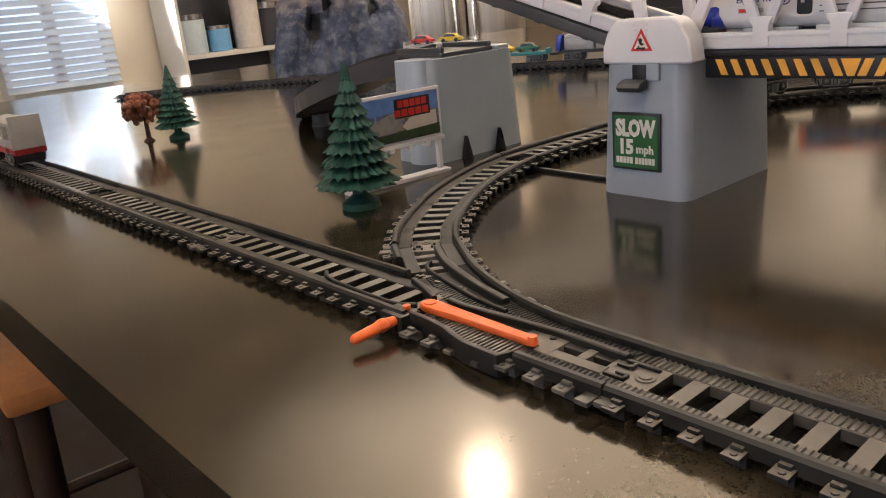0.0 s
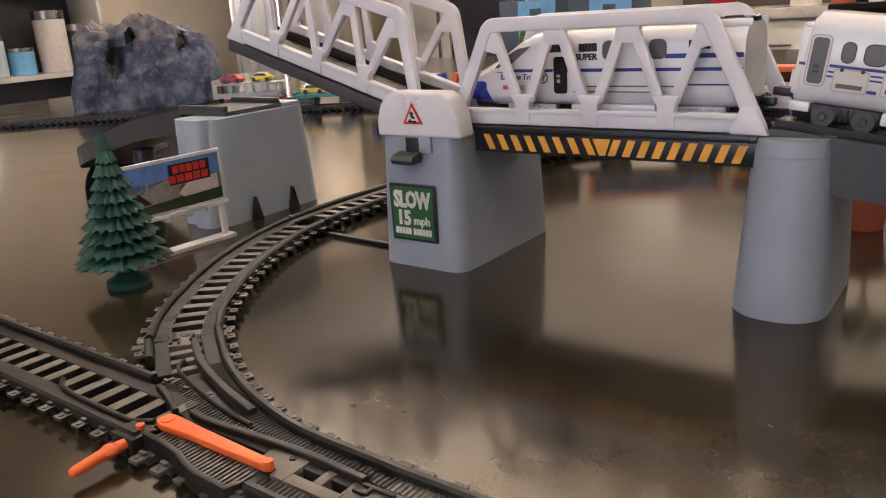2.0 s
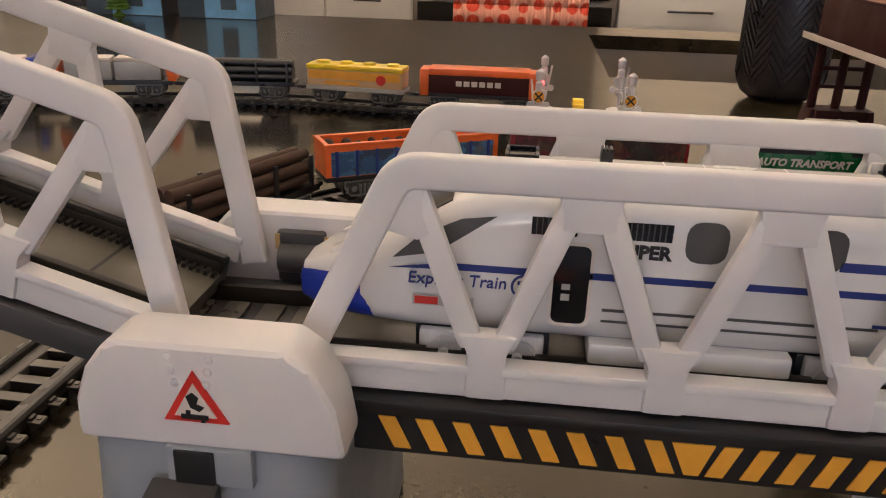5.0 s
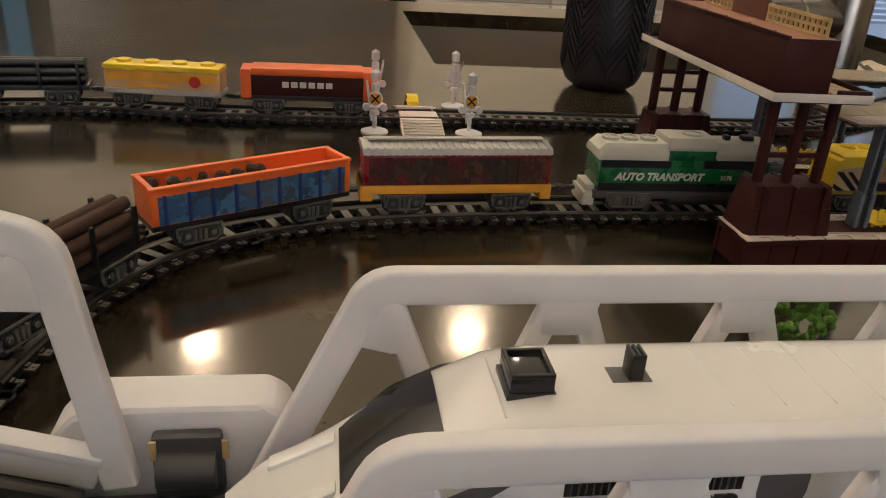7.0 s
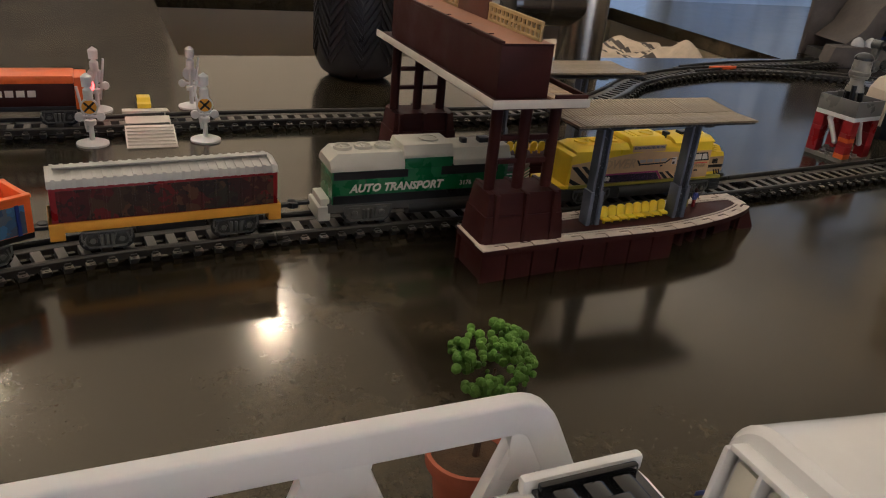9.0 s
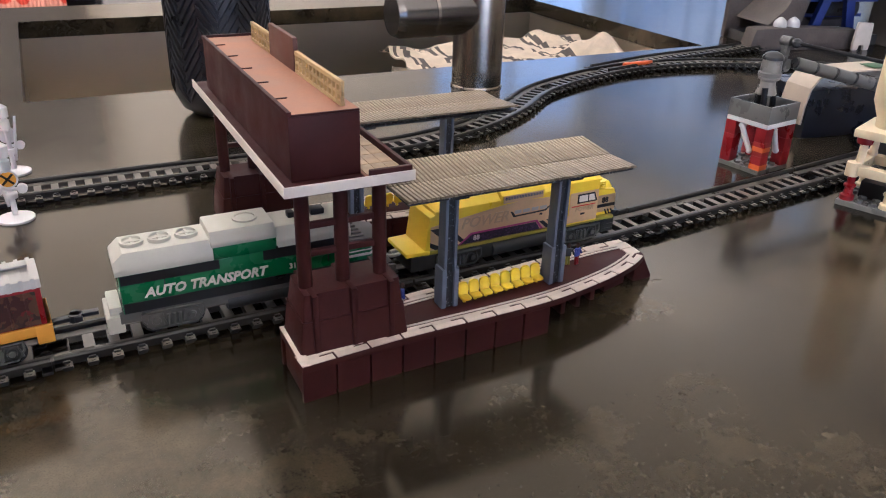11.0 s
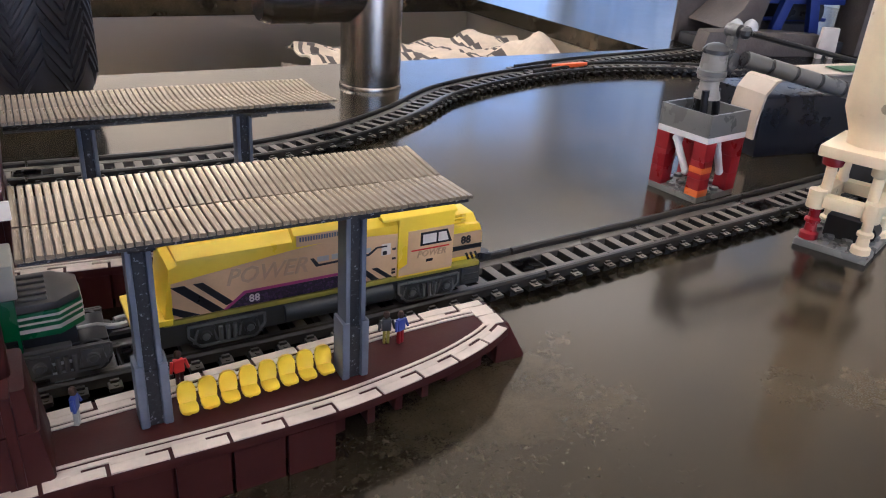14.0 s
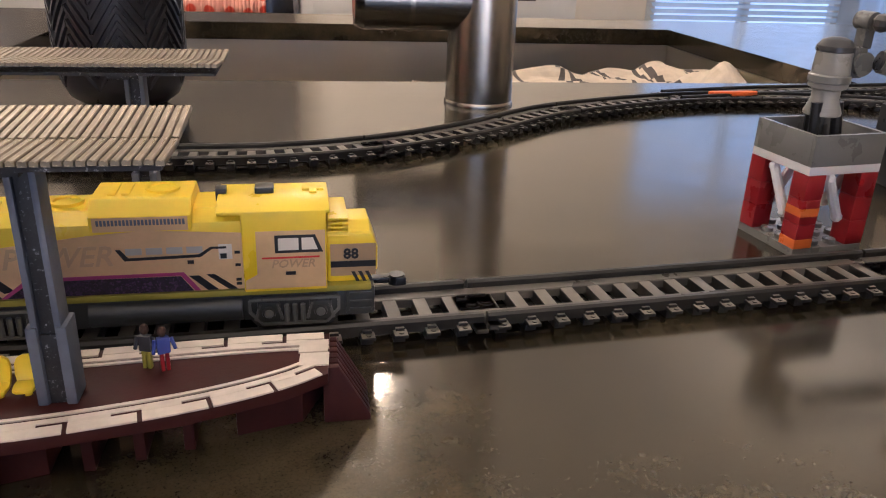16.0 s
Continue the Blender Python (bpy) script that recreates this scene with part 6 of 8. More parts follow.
def boxcar(m):
    t = thing("freight_wagon", "toy boxcar with dark red carnival print and orange frame", "toy wagon", m, group="parked goods wagons")
    part("frame", Shape().box(0, 98, -11, 11, 13, 17.4, 0.5).box(0, 6, -11.2, 11.2, 9.5, 17.4, 0.5).box(92, 98, -11.2, 11.2, 9.5, 17.4, 0.5), AMBER, t, "orange underframe")
    for x in (22, 77):
        bogie(t, x, 10.4, TRUCK, 20)
    part("underfloor", Shape().box(34, 64, -8, 8, 8.5, 13, 0.8), BLACK, t)
    body = part("body", Shape().box(1.5, 96.5, -10.6, 10.6, 17.5, 33, 0.4), RED, t)
    for sg in (-1, 1):
        prints(body, "printed_side", JOKER, sg * 10.65, [rect(4, 94.5, 18, 31.8)], "dark red and black carnival print")
        for k in range(16):
            part("corrugation", Shape().box(5 + 5.7 * k, 6 + 5.7 * k, *sorted((sg * 10.8, sg * 11.3)), 18, 31.8, 0.15), JOKER, body)
    roof = part("roof", Shape().prism([(-11, 33), (11, 33), (9.6, 36), (0, 37.4), (-9.6, 36)], "x", 1, 97, 0.3), SILVER, t, "silver ribbed roof")
    for k in range(24):
        part("roof_rib", Shape().prism([(-11.2, 33), (11.2, 33), (9.8, 36.6), (0, 38.0), (-9.8, 36.6)], "x", 3 + 3.95 * k, 4.4 + 3.95 * k), SILVER, roof)
    part("walkway", Shape().box(4, 94, -2, 2, 38.2, 39, 0.2), SILVER, t)
    coupler(t, 0, -1)
    coupler(t, 98, 1)
    return t


def gondola(m):
    t = thing("freight_wagon", "orange and blue open toy gondola wagon", "toy wagon", m, group="parked goods wagons")
    part("frame", Shape().box(0, 95, -10.6, 10.6, 12.5, 15, 0.4), BLACK, t)
    for x in (20, 75):
        bogie(t, x, 10.4, TRUCK, 20)
    part("floor", Shape().box(3, 92, -8.9, 8.9, 15, 17, 0.2), ORANGE, t)
    for sg in (-1, 1):
        w = part("side", Shape().box(0, 95, *sorted((sg * 9, sg * 10.8)), 15, 30.5, 0.5), ORANGE, t)
        prints(w, "printed_side", OCEAN, sg * 10.85, [rect(3, 92, 15.5, 28)], "blue printed ocean scene")
        for k in range(9):
            part("post", Shape().box(5 + 10.4 * k, 6.6 + 10.4 * k, *sorted((sg * 10.9, sg * 11.6)), 15.2, 28.5, 0.2), NAVY, w)
        part("lip", Shape().box(-0.4, 95.4, *sorted((sg * 8.6, sg * 11.4)), 30.5, 32, 0.4), ORANGE, w)
    for x0 in (0, 92.6):
        part("end", Shape().box(x0, x0 + 2.4, -8.9, 8.9, 15, 32, 0.4), ORANGE, t)
    load = Shape()
    rnd = random.Random(3)
    for k in range(60):
        load.ball((rnd.uniform(6, 60), rnd.uniform(-7.5, 7.5), rnd.uniform(21, 28.5)), rnd.uniform(1.8, 3.4), n=8)
    part("load", load, BARK, t, "dark brown lumpy load")
    coupler(t, 0, -1)
    coupler(t, 95, 1)
    return t


def log_car(m, label="toy timber wagon with brown logs", mat=BARK):
    t = thing("freight_wagon", label, "toy wagon", m, group="parked goods wagons")
    part("frame", Shape().box(0, 86, -10, 10, 12.5, 16, 0.5), BLACK, t)
    for x in (18, 68):
        bogie(t, x, 10.2, BLACK, 20)
    for x in (6, 30, 56, 80):
        for sg in (-1, 1):
            part("stake", Shape().box(x - 1, x + 1, *sorted((sg * 9, sg * 10.6)), 14, 31, 0.3), BLACK, t)
    for row, n in ((0, 3), (1, 3), (2, 2)):
        for i in range(n):
            y = (i - (n - 1) / 2) * 6.0
            part("log", Shape().cyl((2, y, 19.2 + 5.2 * row), (84, y * 0.95, 19.4 + 5.2 * row), 2.9, 2.7, 14), mat, t)
    coupler(t, 0, -1)
    coupler(t, 86, 1)
    return t


def at_track(x, y, rz):
    return place(x, y, 4.4, rz)


yellow_engine(place(302, 415.5, 3.4, 1.2))
green_engine(at_track(177, 413.9, 0.4))
boxcar(at_track(55, 405, 4.0))
gondola(at_track(-37, 355.5, 30.0))
log_car(at_track(-76, 262, 66))


def express_engine(m):
    """The white express engine; x runs from its nose back."""
    t = thing("express_engine", "glossy white toy express engine with blue nose and stripes", "toy locomotive", m)
    def ring(x, w, z0, z1, r):
        return [(x, y, z) for y, z in rounded_rect(-w, w, z0, z1, min(r, (z1 - z0) / 2 - 0.05, w - 0.05), 6)]
    nose = [ring(1.0, 2.4, 11.5, 14.0, 1.2), ring(2.2, 5.2, 9.6, 16.0, 2.6), ring(7.0, 8.2, 8.4, 18.8, 4.0), ring(16.5, 10.6, 8.2, 22.0, 4.6)]
    part("nose", Shape().loft(nose), BLUE, t, "bright blue rounded nose")
    white = [ring(2.4, 4.2, 14.4, 16.8, 1.2), ring(7, 7.6, 15.2, 19.4, 2.0), ring(16.52, 10.8, 8.2, 24.0, 4.8), ring(23, 11.9, 8.0, 28.2, 5.6), ring(30, 12.5, 8.0, 32.4, 6.2), ring(37, 12.8, 8.0, 35.6, 6.6), ring(43, 12.9, 8.0, 36.5, 6.8), ring(100, 12.9, 8.0, 36.5, 6.8), ring(119.5, 12.9, 8.0, 36.5, 6.8)]
    part("body", Shape().loft(white), WHITE_GLOSS, t)
    sec = lambda x, w, z: [(x, -w - 2.4, z - 0.55), (x, -w, z), (x, w, z), (x, w + 2.4, z - 0.55), (x + 0.4, w + 2.0, z - 2.0), (x + 0.4, -w - 2.0, z - 2.0)]
    ws = Shape().loft([sec(17.5, 4.6, 25.0), sec(23, 6.2, 28.6), sec(30, 6.2, 32.75)])
    part("windscreen", ws, GLASS_DARK, t, "dark tinted windscreen")
    for sg in (-1, 1):
        part("light_pod", Shape().prism([(8, 19.6), (17, 23.4), (17, 24.8), (8, 20.6)], "y", *sorted((sg * 3.6, sg * 6.2)), 0.4), WHITE_GLOSS, t)
    part("button_well", Shape().box(37.8, 44.2, -3.8, 3.4, 35.6, 36.56, 0.2), BLACK, t)
    cap = part("button", Shape().box(38.2, 43.9, -3.5, 3.1, 35.4, 38.7, 0.25), BLACK_GLOSS, t, "square black push button")
    part("button_rim", Shape().box(38.2, 38.8, -3.5, 3.1, 38.6, 39.2, 0.15).box(43.3, 43.9, -3.5, 3.1, 38.6, 39.2, 0.15).box(38.8, 43.3, -3.5, -2.9, 38.6, 39.2, 0.15).box(38.8, 43.3, 2.5, 3.1, 38.6, 39.2, 0.15), BLACK_GLOSS, cap)
    part("switch_slot", Shape().box(52.2, 57.6, -1.5, 2.1, 36.3, 36.58, 0.1), WINDOW_GREY, t)
    knob = Shape().box(54.4, 56.4, -1.2, 1.6, 36.4, 39.8, 0.25)
    for k in range(3):
        knob.box(54.5 + 0.7 * k, 54.9 + 0.7 * k, -1.2, 1.6, 39.7, 40.3)
    part("switch_knob", knob, BLACK, t, "black slide switch")
    for x in (37.0, 66, 73, 80, 87):
        part("roof_seam", Shape().box(x, x + 0.28, -7.0, 7.0, 35.6, 36.54 if x > 40 else 35.8, 0.1), WHITE, t)
    tray = part("roof_tray", Shape().box(103.5, 119, -8.6, 8.6, 36.2, 36.8, 0.2), BLACK_GLOSS, t, "glossy black roof equipment tray")
    for k in range(3):
        part("roof_bar", Shape().box(105 + 4.4 * k, 108 + 4.4 * k, -6.6, 6.6, 36.8, 38.0, 0.5), BLACK_GLOSS, tray)
    for y in (-8.2, 7.2):
        part("tray_rail", Shape().box(104, 118.6, y, y + 1, 36.8, 38.2, 0.3), BLACK_GLOSS, tray)
    part("roof_box", Shape().box(109, 114, -3, 3, 37.8, 38.8, 0.3), BLACK_GLOSS, tray)
    for sg in (-1, 1):
        part("tray_lip", Shape().box(102.4, 120.6, *sorted((sg * 8.8, sg * 10.4)), 35.4, 38.0, 0.6), WHITE_GLOSS, tray)
    part("skirt", Shape().box(54.5, 88.5, -12.4, 12.4, 4.6, 9, 0.8), WHITE_GLOSS, t)
    for x in (36, 102):
        b = part("bogie", Shape().box(x - 12, x + 12, -9, 9, 4.0, 8.5, 0.6), BLACK, t)
        for sg in (-1, 1):
            s = Shape().box(x - 11, x + 11, *sorted((sg * 9.2, sg * 11)), 4.6, 8.6, 0.5)
            for dx in (-6.5, 6.5):
                s.cyl((x + dx, sg * 10.8, 4.6), (x + dx, sg * 11.9, 4.6), 3.4, 3.2, 20).cyl((x + dx, sg * 11.8, 4.6), (x + dx, sg * 12.6, 4.6), 1.3, 1.0, 10)
            for k in (-2, 0, 2):
                s.cyl((x + k, sg * 11.2, 3.4), (x + k, sg * 11.2, 8.2), 0.7, 0.7, 8)
            part("side_frame", s, CLEAR, b, "translucent grey wheel frame")
    for sg in (-1, 1):
        y = sg * 12.92
        prints(t, "stripe", NAVY, y, [[(20, 21.0), (30, 22.4), (119, 22.4), (119, 21.2), (30, 21.2)], rect(92, 119, 25.6, 27.2), rect(99, 119, 16.2, 16.8)], "navy blue stripe")
        prints(t, "lower_stripe", WINDOW_GREY, y, [rect(56, 100, 15.6, 16.1), rect(56, 92, 13.6, 14.0)], "thin grey printed lines")
        prints(t, "side_window", WINDOW_GREY, y, [[(20.5, 22.8), (28, 24.2), (37.8, 31.2), (32.0, 30.4), (25, 27.0)]], "dark swept side window")
        for x0 in (43.4, 58.4, 100.4):
            g = prints(t, "grille", GLASS_DARK, y, [rect(x0, x0 + 7.4, 28.6, 31.6)], "printed dark grille")
            for k in range(7):
                prints(g, "grille_line", WINDOW_GREY, y + sg * 0.1, [rect(x0 + 0.7 + 0.92 * k, x0 + 0.9 + 0.92 * k, 28.7, 31.5)])
        d = prints(t, "door", PAPER, y, [rounded(47.0, 54.0, 12.4, 27.6)], "printed door")
        prints(d, "door_panel", GLASS_DARK, y + sg * 0.1, [rounded(47.6, 53.4, 13, 27)])
        for z0, z1 in ((17.2, 18.4), (19.2, 20.2)):
            prints(d, "door_mark", SILVER, y + sg * 0.2, [rect(49, 50.4, z0, z1)])
        for x in (68.0, 86.0):
            prints(t, "window", WINDOW_GREY, y, [rounded(x, x + 6.6, 25.4, 32.4, 2.2)], "printed grey window")
        prints(t, "logo_ring", NAVY, y, [[(42.8 + 2.2 * math.cos(a / 10 * math.pi), 19.0 + 2.2 * math.sin(a / 10 * math.pi)) for a in range(20)]], "round blue emblem")
        disc = prints(t, "logo_field", PAPER, y + sg * 0.1, [[(42.8 + 1.75 * math.cos(a / 10 * math.pi), 19.0 + 1.75 * math.sin(a / 10 * math.pi)) for a in range(20)]])
        prints(disc, "logo_mark", NAVY, y + sg * 0.2, [rect(41.7, 43.9, 19.4, 20.1), rect(42.5, 43.1, 17.7, 19.4)])
        plate = prints(t, "nameplate", SILVER, y, [rect(24, 34.5, 14.4, 16.2)], "small grey and red printed nameplate")
        prints(plate, "plate_field", RED_PAINT, y + sg * 0.1, [rect(24.4, 28.4, 14.6, 16.0)])
    for sg, ang in ((-1, 0), (1, 180)):
        mm = Matrix.Rotation(math.pi, 4, "Z") if sg > 0 else Matrix()
        lx = lambda x: x if sg < 0 else -x
        lettering("lettering", "Express Train", 2.2, NAVY, t, mm @ place(lx(31.5), -13.0, 18.4) @ SIDE, shear=0.12, bold=0.02)
        lettering("lettering", "SUPER", 2.3, BLACK, t, mm @ place(lx(61.5), -13.0, 25.6) @ SIDE, bold=0.14)
    part("coupler", Shape().box(119.5, 127, -2, 2, 8, 11, 0.5).box(120, 123, -6, 6, 6, 12, 0.5), BLACK, t)
    return t


def express_wagon(m):
    t = thing("express_wagon", "glossy white toy express coach with printed windows and blue stripes", "toy wagon", m)
    def ring(x, w, z0, z1, r, lean=0.0):
        return [(x + lean * (z - z0), y, z) for y, z in rounded_rect(-w, w, z0, z1, r, 6)]
    part("body", Shape().loft([ring(-0.6, 11.8, 8.4, 35.4, 5.5, 0.08), ring(0.4, 12.6, 7.8, 36.8, 6.5, 0.08), ring(40, 12.6, 7.8, 37.0, 6.5), ring(120, 12.6, 7.8, 37.0, 6.5)]), WHITE_GLOSS, t)
    for y0, y1, z0, z1 in ((-10.4, -9.4, 11, 32), (-3.6, -2.8, 11, 33), (2.8, 3.6, 11, 33), (9.4, 10.4, 11, 32), (-9.4, 9.4, 32, 33), (-9.4, 9.4, 10.6, 11.6), (-9.4, 9.4, 21.4, 22.4)):
        part("end_frame", Shape().box(-1.6, 2.2, y0, y1, z0, z1, 0.3), WHITE_GLOSS, t)
    for y0, y1 in ((-8.4, -4.4), (-2.0, 2.0), (4.4, 8.4)):
        part("end_pane", Shape().box(-0.2, 2.2, y0, y1, 23.6, 30.6, 0.5), CREAM, t, "recessed end pane")
    part("vestibule", Shape().box(-3.4, 0.6, -6, 6, 12, 18, 0.6), WHITE_GLOSS, t)
    part("skirt", Shape().box(26.4, 118, -12.3, 12.3, 4.6, 8.6, 0.8), WHITE_GLOSS, t)
    part("skirt", Shape().box(-0.8, 5.4, -12.2, 12.2, 5.6, 8.6, 0.6), WHITE_GLOSS, t)
    b = part("bogie", Shape().box(5.6, 26.2, -9, 9, 3.4, 8.4, 0.6), BLACK, t)
    for sg in (-1, 1):
        s = Shape().box(6, 26, *sorted((sg * 9.2, sg * 11.4)), 5.4, 8.4, 0.5)
        for x in (9.8, 21.8):
            s.cyl((x, sg * 10.8, 4.9), (x, sg * 11.9, 4.9), 3.6, 3.4, 20).cyl((x, sg * 11.8, 4.9), (x, sg * 12.5, 4.9), 1.4, 1.1, 10)
        for k in range(4):
            s.cyl((13.2 + 1.8 * k, sg * 11.3, 4.0), (13.2 + 1.8 * k, sg * 11.3, 8.0), 0.6, 0.6, 8)
        part("side_frame", s, TRUCK, b)
    for sg in (-1, 1):
        y = sg * 12.70
        d = prints(t, "door", SILVER, y, [rounded(2.0, 8.4, 14.2, 30.2, 1.5)], "grey printed coach door")
        prints(d, "door_rim", PAPER, y + sg * 0.1, [rounded(2.4, 8.0, 14.6, 29.8, 1.3)])
        prints(d, "door_panel", WINDOW_GREY, y + sg * 0.2, [rounded(2.9, 7.5, 15.1, 29.3, 1.0)])
        for z in (18.4, 20.0):
            prints(d, "door_mark", BLACK, y + sg * 0.3, [rounded(4.2, 6.2, z, z + 1.0, 0.45)])
        for x0, x1 in ((11.4, 15.6), (17.8, 24.6), (27.8, 34.4)):
            w = prints(t, "window", BLACK, y, [rounded(x0, x1, 22.2, 28.8, min(2.1, (x1 - x0) * 0.46))], "printed grey window")
            prints(w, "pane", WINDOW_GREY, y + sg * 0.1, [rounded(x0 + 0.35, x1 - 0.35, 22.55, 28.45, min(1.9, (x1 - x0) * 0.37))])
        w = prints(t, "window", BLACK, y, [rounded(37.0, 92, 22.4, 28.6, 1.9)], "long printed grey window")
        prints(w, "pane", WINDOW_GREY, y + sg * 0.1, [rounded(37.35, 91.6, 22.75, 28.25, 1.7)])
        prints(t, "stripe", NAVY, y, [rect(8.8, 118, 20.6, 21.5)], "navy blue stripe")
        prints(t, "stripe", NAVY, y, [rect(-0.2, 1.6, 20.4, 21.3)], "navy blue stripe")
        for x0, x1, z in ((8.6, 10.4, 18.9), (8.6, 10.4, 17.5), (20.9, 24.4, 19.0), (20.9, 24.4, 17.6), (35, 46.6, 19.0), (35, 40.4, 17.7)):
            prints(t, "thin_stripe", NAVY, y, [rect(x0, x1, z, z + 0.55)])
        for x0, x1 in ((20.8, 23.6), (35.2, 38.2), (39.4, 44.4), (45.8, 50.6)):
            prints(t, "dash", NAVY, y, [rect(x0, x1, 13.9, 14.9)], "short blue dash")
        for x in (10.5, 24.5):
            h = prints(t, "hatch", SILVER, y, [rounded(x, x + 10.2, 13.4, 20.4, 0.9)], "white printed luggage hatch")
            prints(h, "hatch_face", PAPER, y + sg * 0.1, [rounded(x + 0.25, x + 9.95, 13.65, 20.15, 0.8)])
            prints(h, "hatch_grille", WINDOW_GREY, y + sg * 0.2, [rect(x + 1.3, x + 8.9, 14.6, 15.9)])
            for dx in (2.2, 8.2):
                prints(h, "hinge", BLACK, y + sg * 0.24, [rounded(x + dx - 0.6, x + dx + 0.6, 19.6, 20.8, 0.5)])
    lettering("lettering", "Express Train", 2.7, NAVY, t, place(62.8, -12.85, 14.6) @ SIDE, shear=0.2, bold=0.08, wide=1.02)
    part("coupler", Shape().box(-9, -3, -2, 2, 8, 11, 0.5), BLACK, t)
    return t


express_engine(place(24.5, Y_BR, 59.6, 0))
express_wagon(place(158.2, Y_BR, 62.4, 0, 0, 7.8))


def toy_car(name, m, mat, label, group=""):
    t = thing(name, label, "toy car", m, group=group)
    part("body", Shape().prism([(-11, 1.6), (11, 1.6), (11, 4.4), (7.5, 5.2), (4, 8.0), (-5, 8.2), (-8, 5.4), (-11, 5.0)], "y", -4.6, 4.6, 0.8), mat, t)
    part("glazing", Shape().prism([(6.4, 5.4), (3.7, 7.5), (-4.7, 7.7), (-7, 5.5)], "y", -4.75, 4.75, 0.1), GLASS_DARK, t)
    for x in (-6.5, 6.5):
        for y in (-4.4, 4.4):
            part("wheel", Shape().cyl((x, y - 0.7, 2), (x, y + 0.7, 2), 2.0, 2.0, 14), BLACK, t)
    return t


def red_wagon(m):
    t = thing("freight_wagon", "orange and red toy caboose with a glowing red tail lamp", "toy wagon", m, group="goods train behind")
    part("frame", Shape().box(0, 92, -10.6, 10.6, 12, 15, 0.4), BLACK, t)
    for x in (18, 74):
        bogie(t, x, 10.2, BLACK, 20)
    b = part("body", Shape().box(1, 90, -10.4, 10.4, 15, 30, 0.5), MAROON, t)
    part("arch_frame", Shape().box(0, 7, -10.9, 10.9, 13, 33, 0.6).box(7, 84, -10.9, 10.9, 29, 34, 0.8).box(84, 91, -10.9, 10.9, 13, 33, 0.6), ORANGE, t, "orange body frame")
    for sg in (-1, 1):
        prints(b, "lettering_row", PAPER, sg * 10.5, [rect(28 + 6 * k, 32.5 + 6 * k, 21, 25) for k in range(6)])
    part("tail_lamp", Shape().ball((92, 0, 25), 3.4, 4.6, 4.2), LAMP_RED, t, "glowing red tail lamp")
    coupler(t, 0, -1)
    return t


def tank_wagon(m):
    t = thing("freight_wagon", "yellow and orange printed toy hopper wagon", "toy wagon", m, group="goods train behind")
    part("frame", Shape().box(0, 80, -10.4, 10.4, 12, 15.5, 0.4), SILVER, t)
    for x in (16, 64):
        bogie(t, x, 10.2, BLACK, 20)
    b = part("body", Shape().box(1, 79, -10.2, 10.2, 15.5, 28, 0.8), SAND, t)
    for sg in (-1, 1):
        prints(b, "printed_side", AMBER, sg * 10.3, [rect(3, 77, 21, 27.5), rect(16, 44, 17, 19.6)])
        prints(b, "emblem", RED_PAINT, sg * 10.45, [[(62 + 4 * math.cos(k), 22 + 4 * math.sin(k)) for k in np.linspace(0, 5.9, 12)]])
    part("top", Shape().box(0.6, 79.4, -10.6, 10.6, 28, 32, 1.2), YELLOW, t, "yellow hopper top")
    for k in range(4):
        part("hatch", Shape().turned([(5, 0), (5, 1.8), (1, 2.4)], 16, Matrix.Translation((12 + 19 * k, 0, 32))), YELLOW, t)
    coupler(t, 0, -1)
    coupler(t, 80, 1)
    return t


def coil_wagon(m, end, label):
    t = thing("freight_wagon", label, "toy wagon", m, group="goods train behind")
    part("frame", Shape().box(0, 88, -10.4, 10.4, 12, 15.5, 0.4), BLACK, t)
    for x in (18, 70):
        bogie(t, x, 10.2, BLACK, 20)
    for x0, x1 in ((8, 43), (45, 80)):
        part("load_cover", Shape().box(x0, x1, -9.6, 9.6, 15.6, 30, 1.2), SILVER, t, "silver load cover")
        part("cover_top", Shape().box(x0 + 0.5, x1 - 0.5, -9.2, 9.2, 30, 33, 1.0), PAPER, t)
    for x0, lean in ((0, 3), (88, -3)):
        part("end_bulkhead", Shape().prism([(x0 - 3, 15), (x0 + 3, 15), (x0 + 3 + lean, 33), (x0 - 3 + lean, 33)], "y", -10.4, 10.4, 0.6), end, t)
    coupler(t, 0, -1)
    coupler(t, 88, 1)
    return t


def car_carrier(m, group="goods train behind"):
    t = thing("car_carrier_wagon", "grey toy car transporter wagon on a red underframe", "toy wagon", m, group=group)
    part("frame", Shape().box(0, 84, -10.4, 10.4, 11.5, 15.5, 0.4), RED, t)
    for x in (18, 66):
        bogie(t, x, 10.2, BLACK, 20)
    part("lower_deck", Shape().box(2, 82, -9.8, 9.8, 15.5, 17, 0.2), SILVER, t)
    part("upper_deck", Shape().box(0, 84, -10.4, 10.4, 31, 33.5, 0.4), SILVER, t)
    for sg in (-1, 1):
        for k in range(5):
            part("post", Shape().box(1 + 19.6 * k, 6 + 19.6 * k - 1.4, *sorted((sg * 9.4, sg * 10.8)), 15.5, 31, 0.4), SILVER, t)
        part("side_rail", Shape().box(0, 84, *sorted((sg * 9.6, sg * 10.7)), 17, 22, 0.4), SILVER, t)
    part("end_wall", Shape().box(-1.5, 1.5, -10.2, 10.2, 15.5, 38, 0.6), SILVER, t)
    return t


BACK_ROWS = spline(BACK)
BACK_FINE = spaced(BACK_ROWS, 1.0)


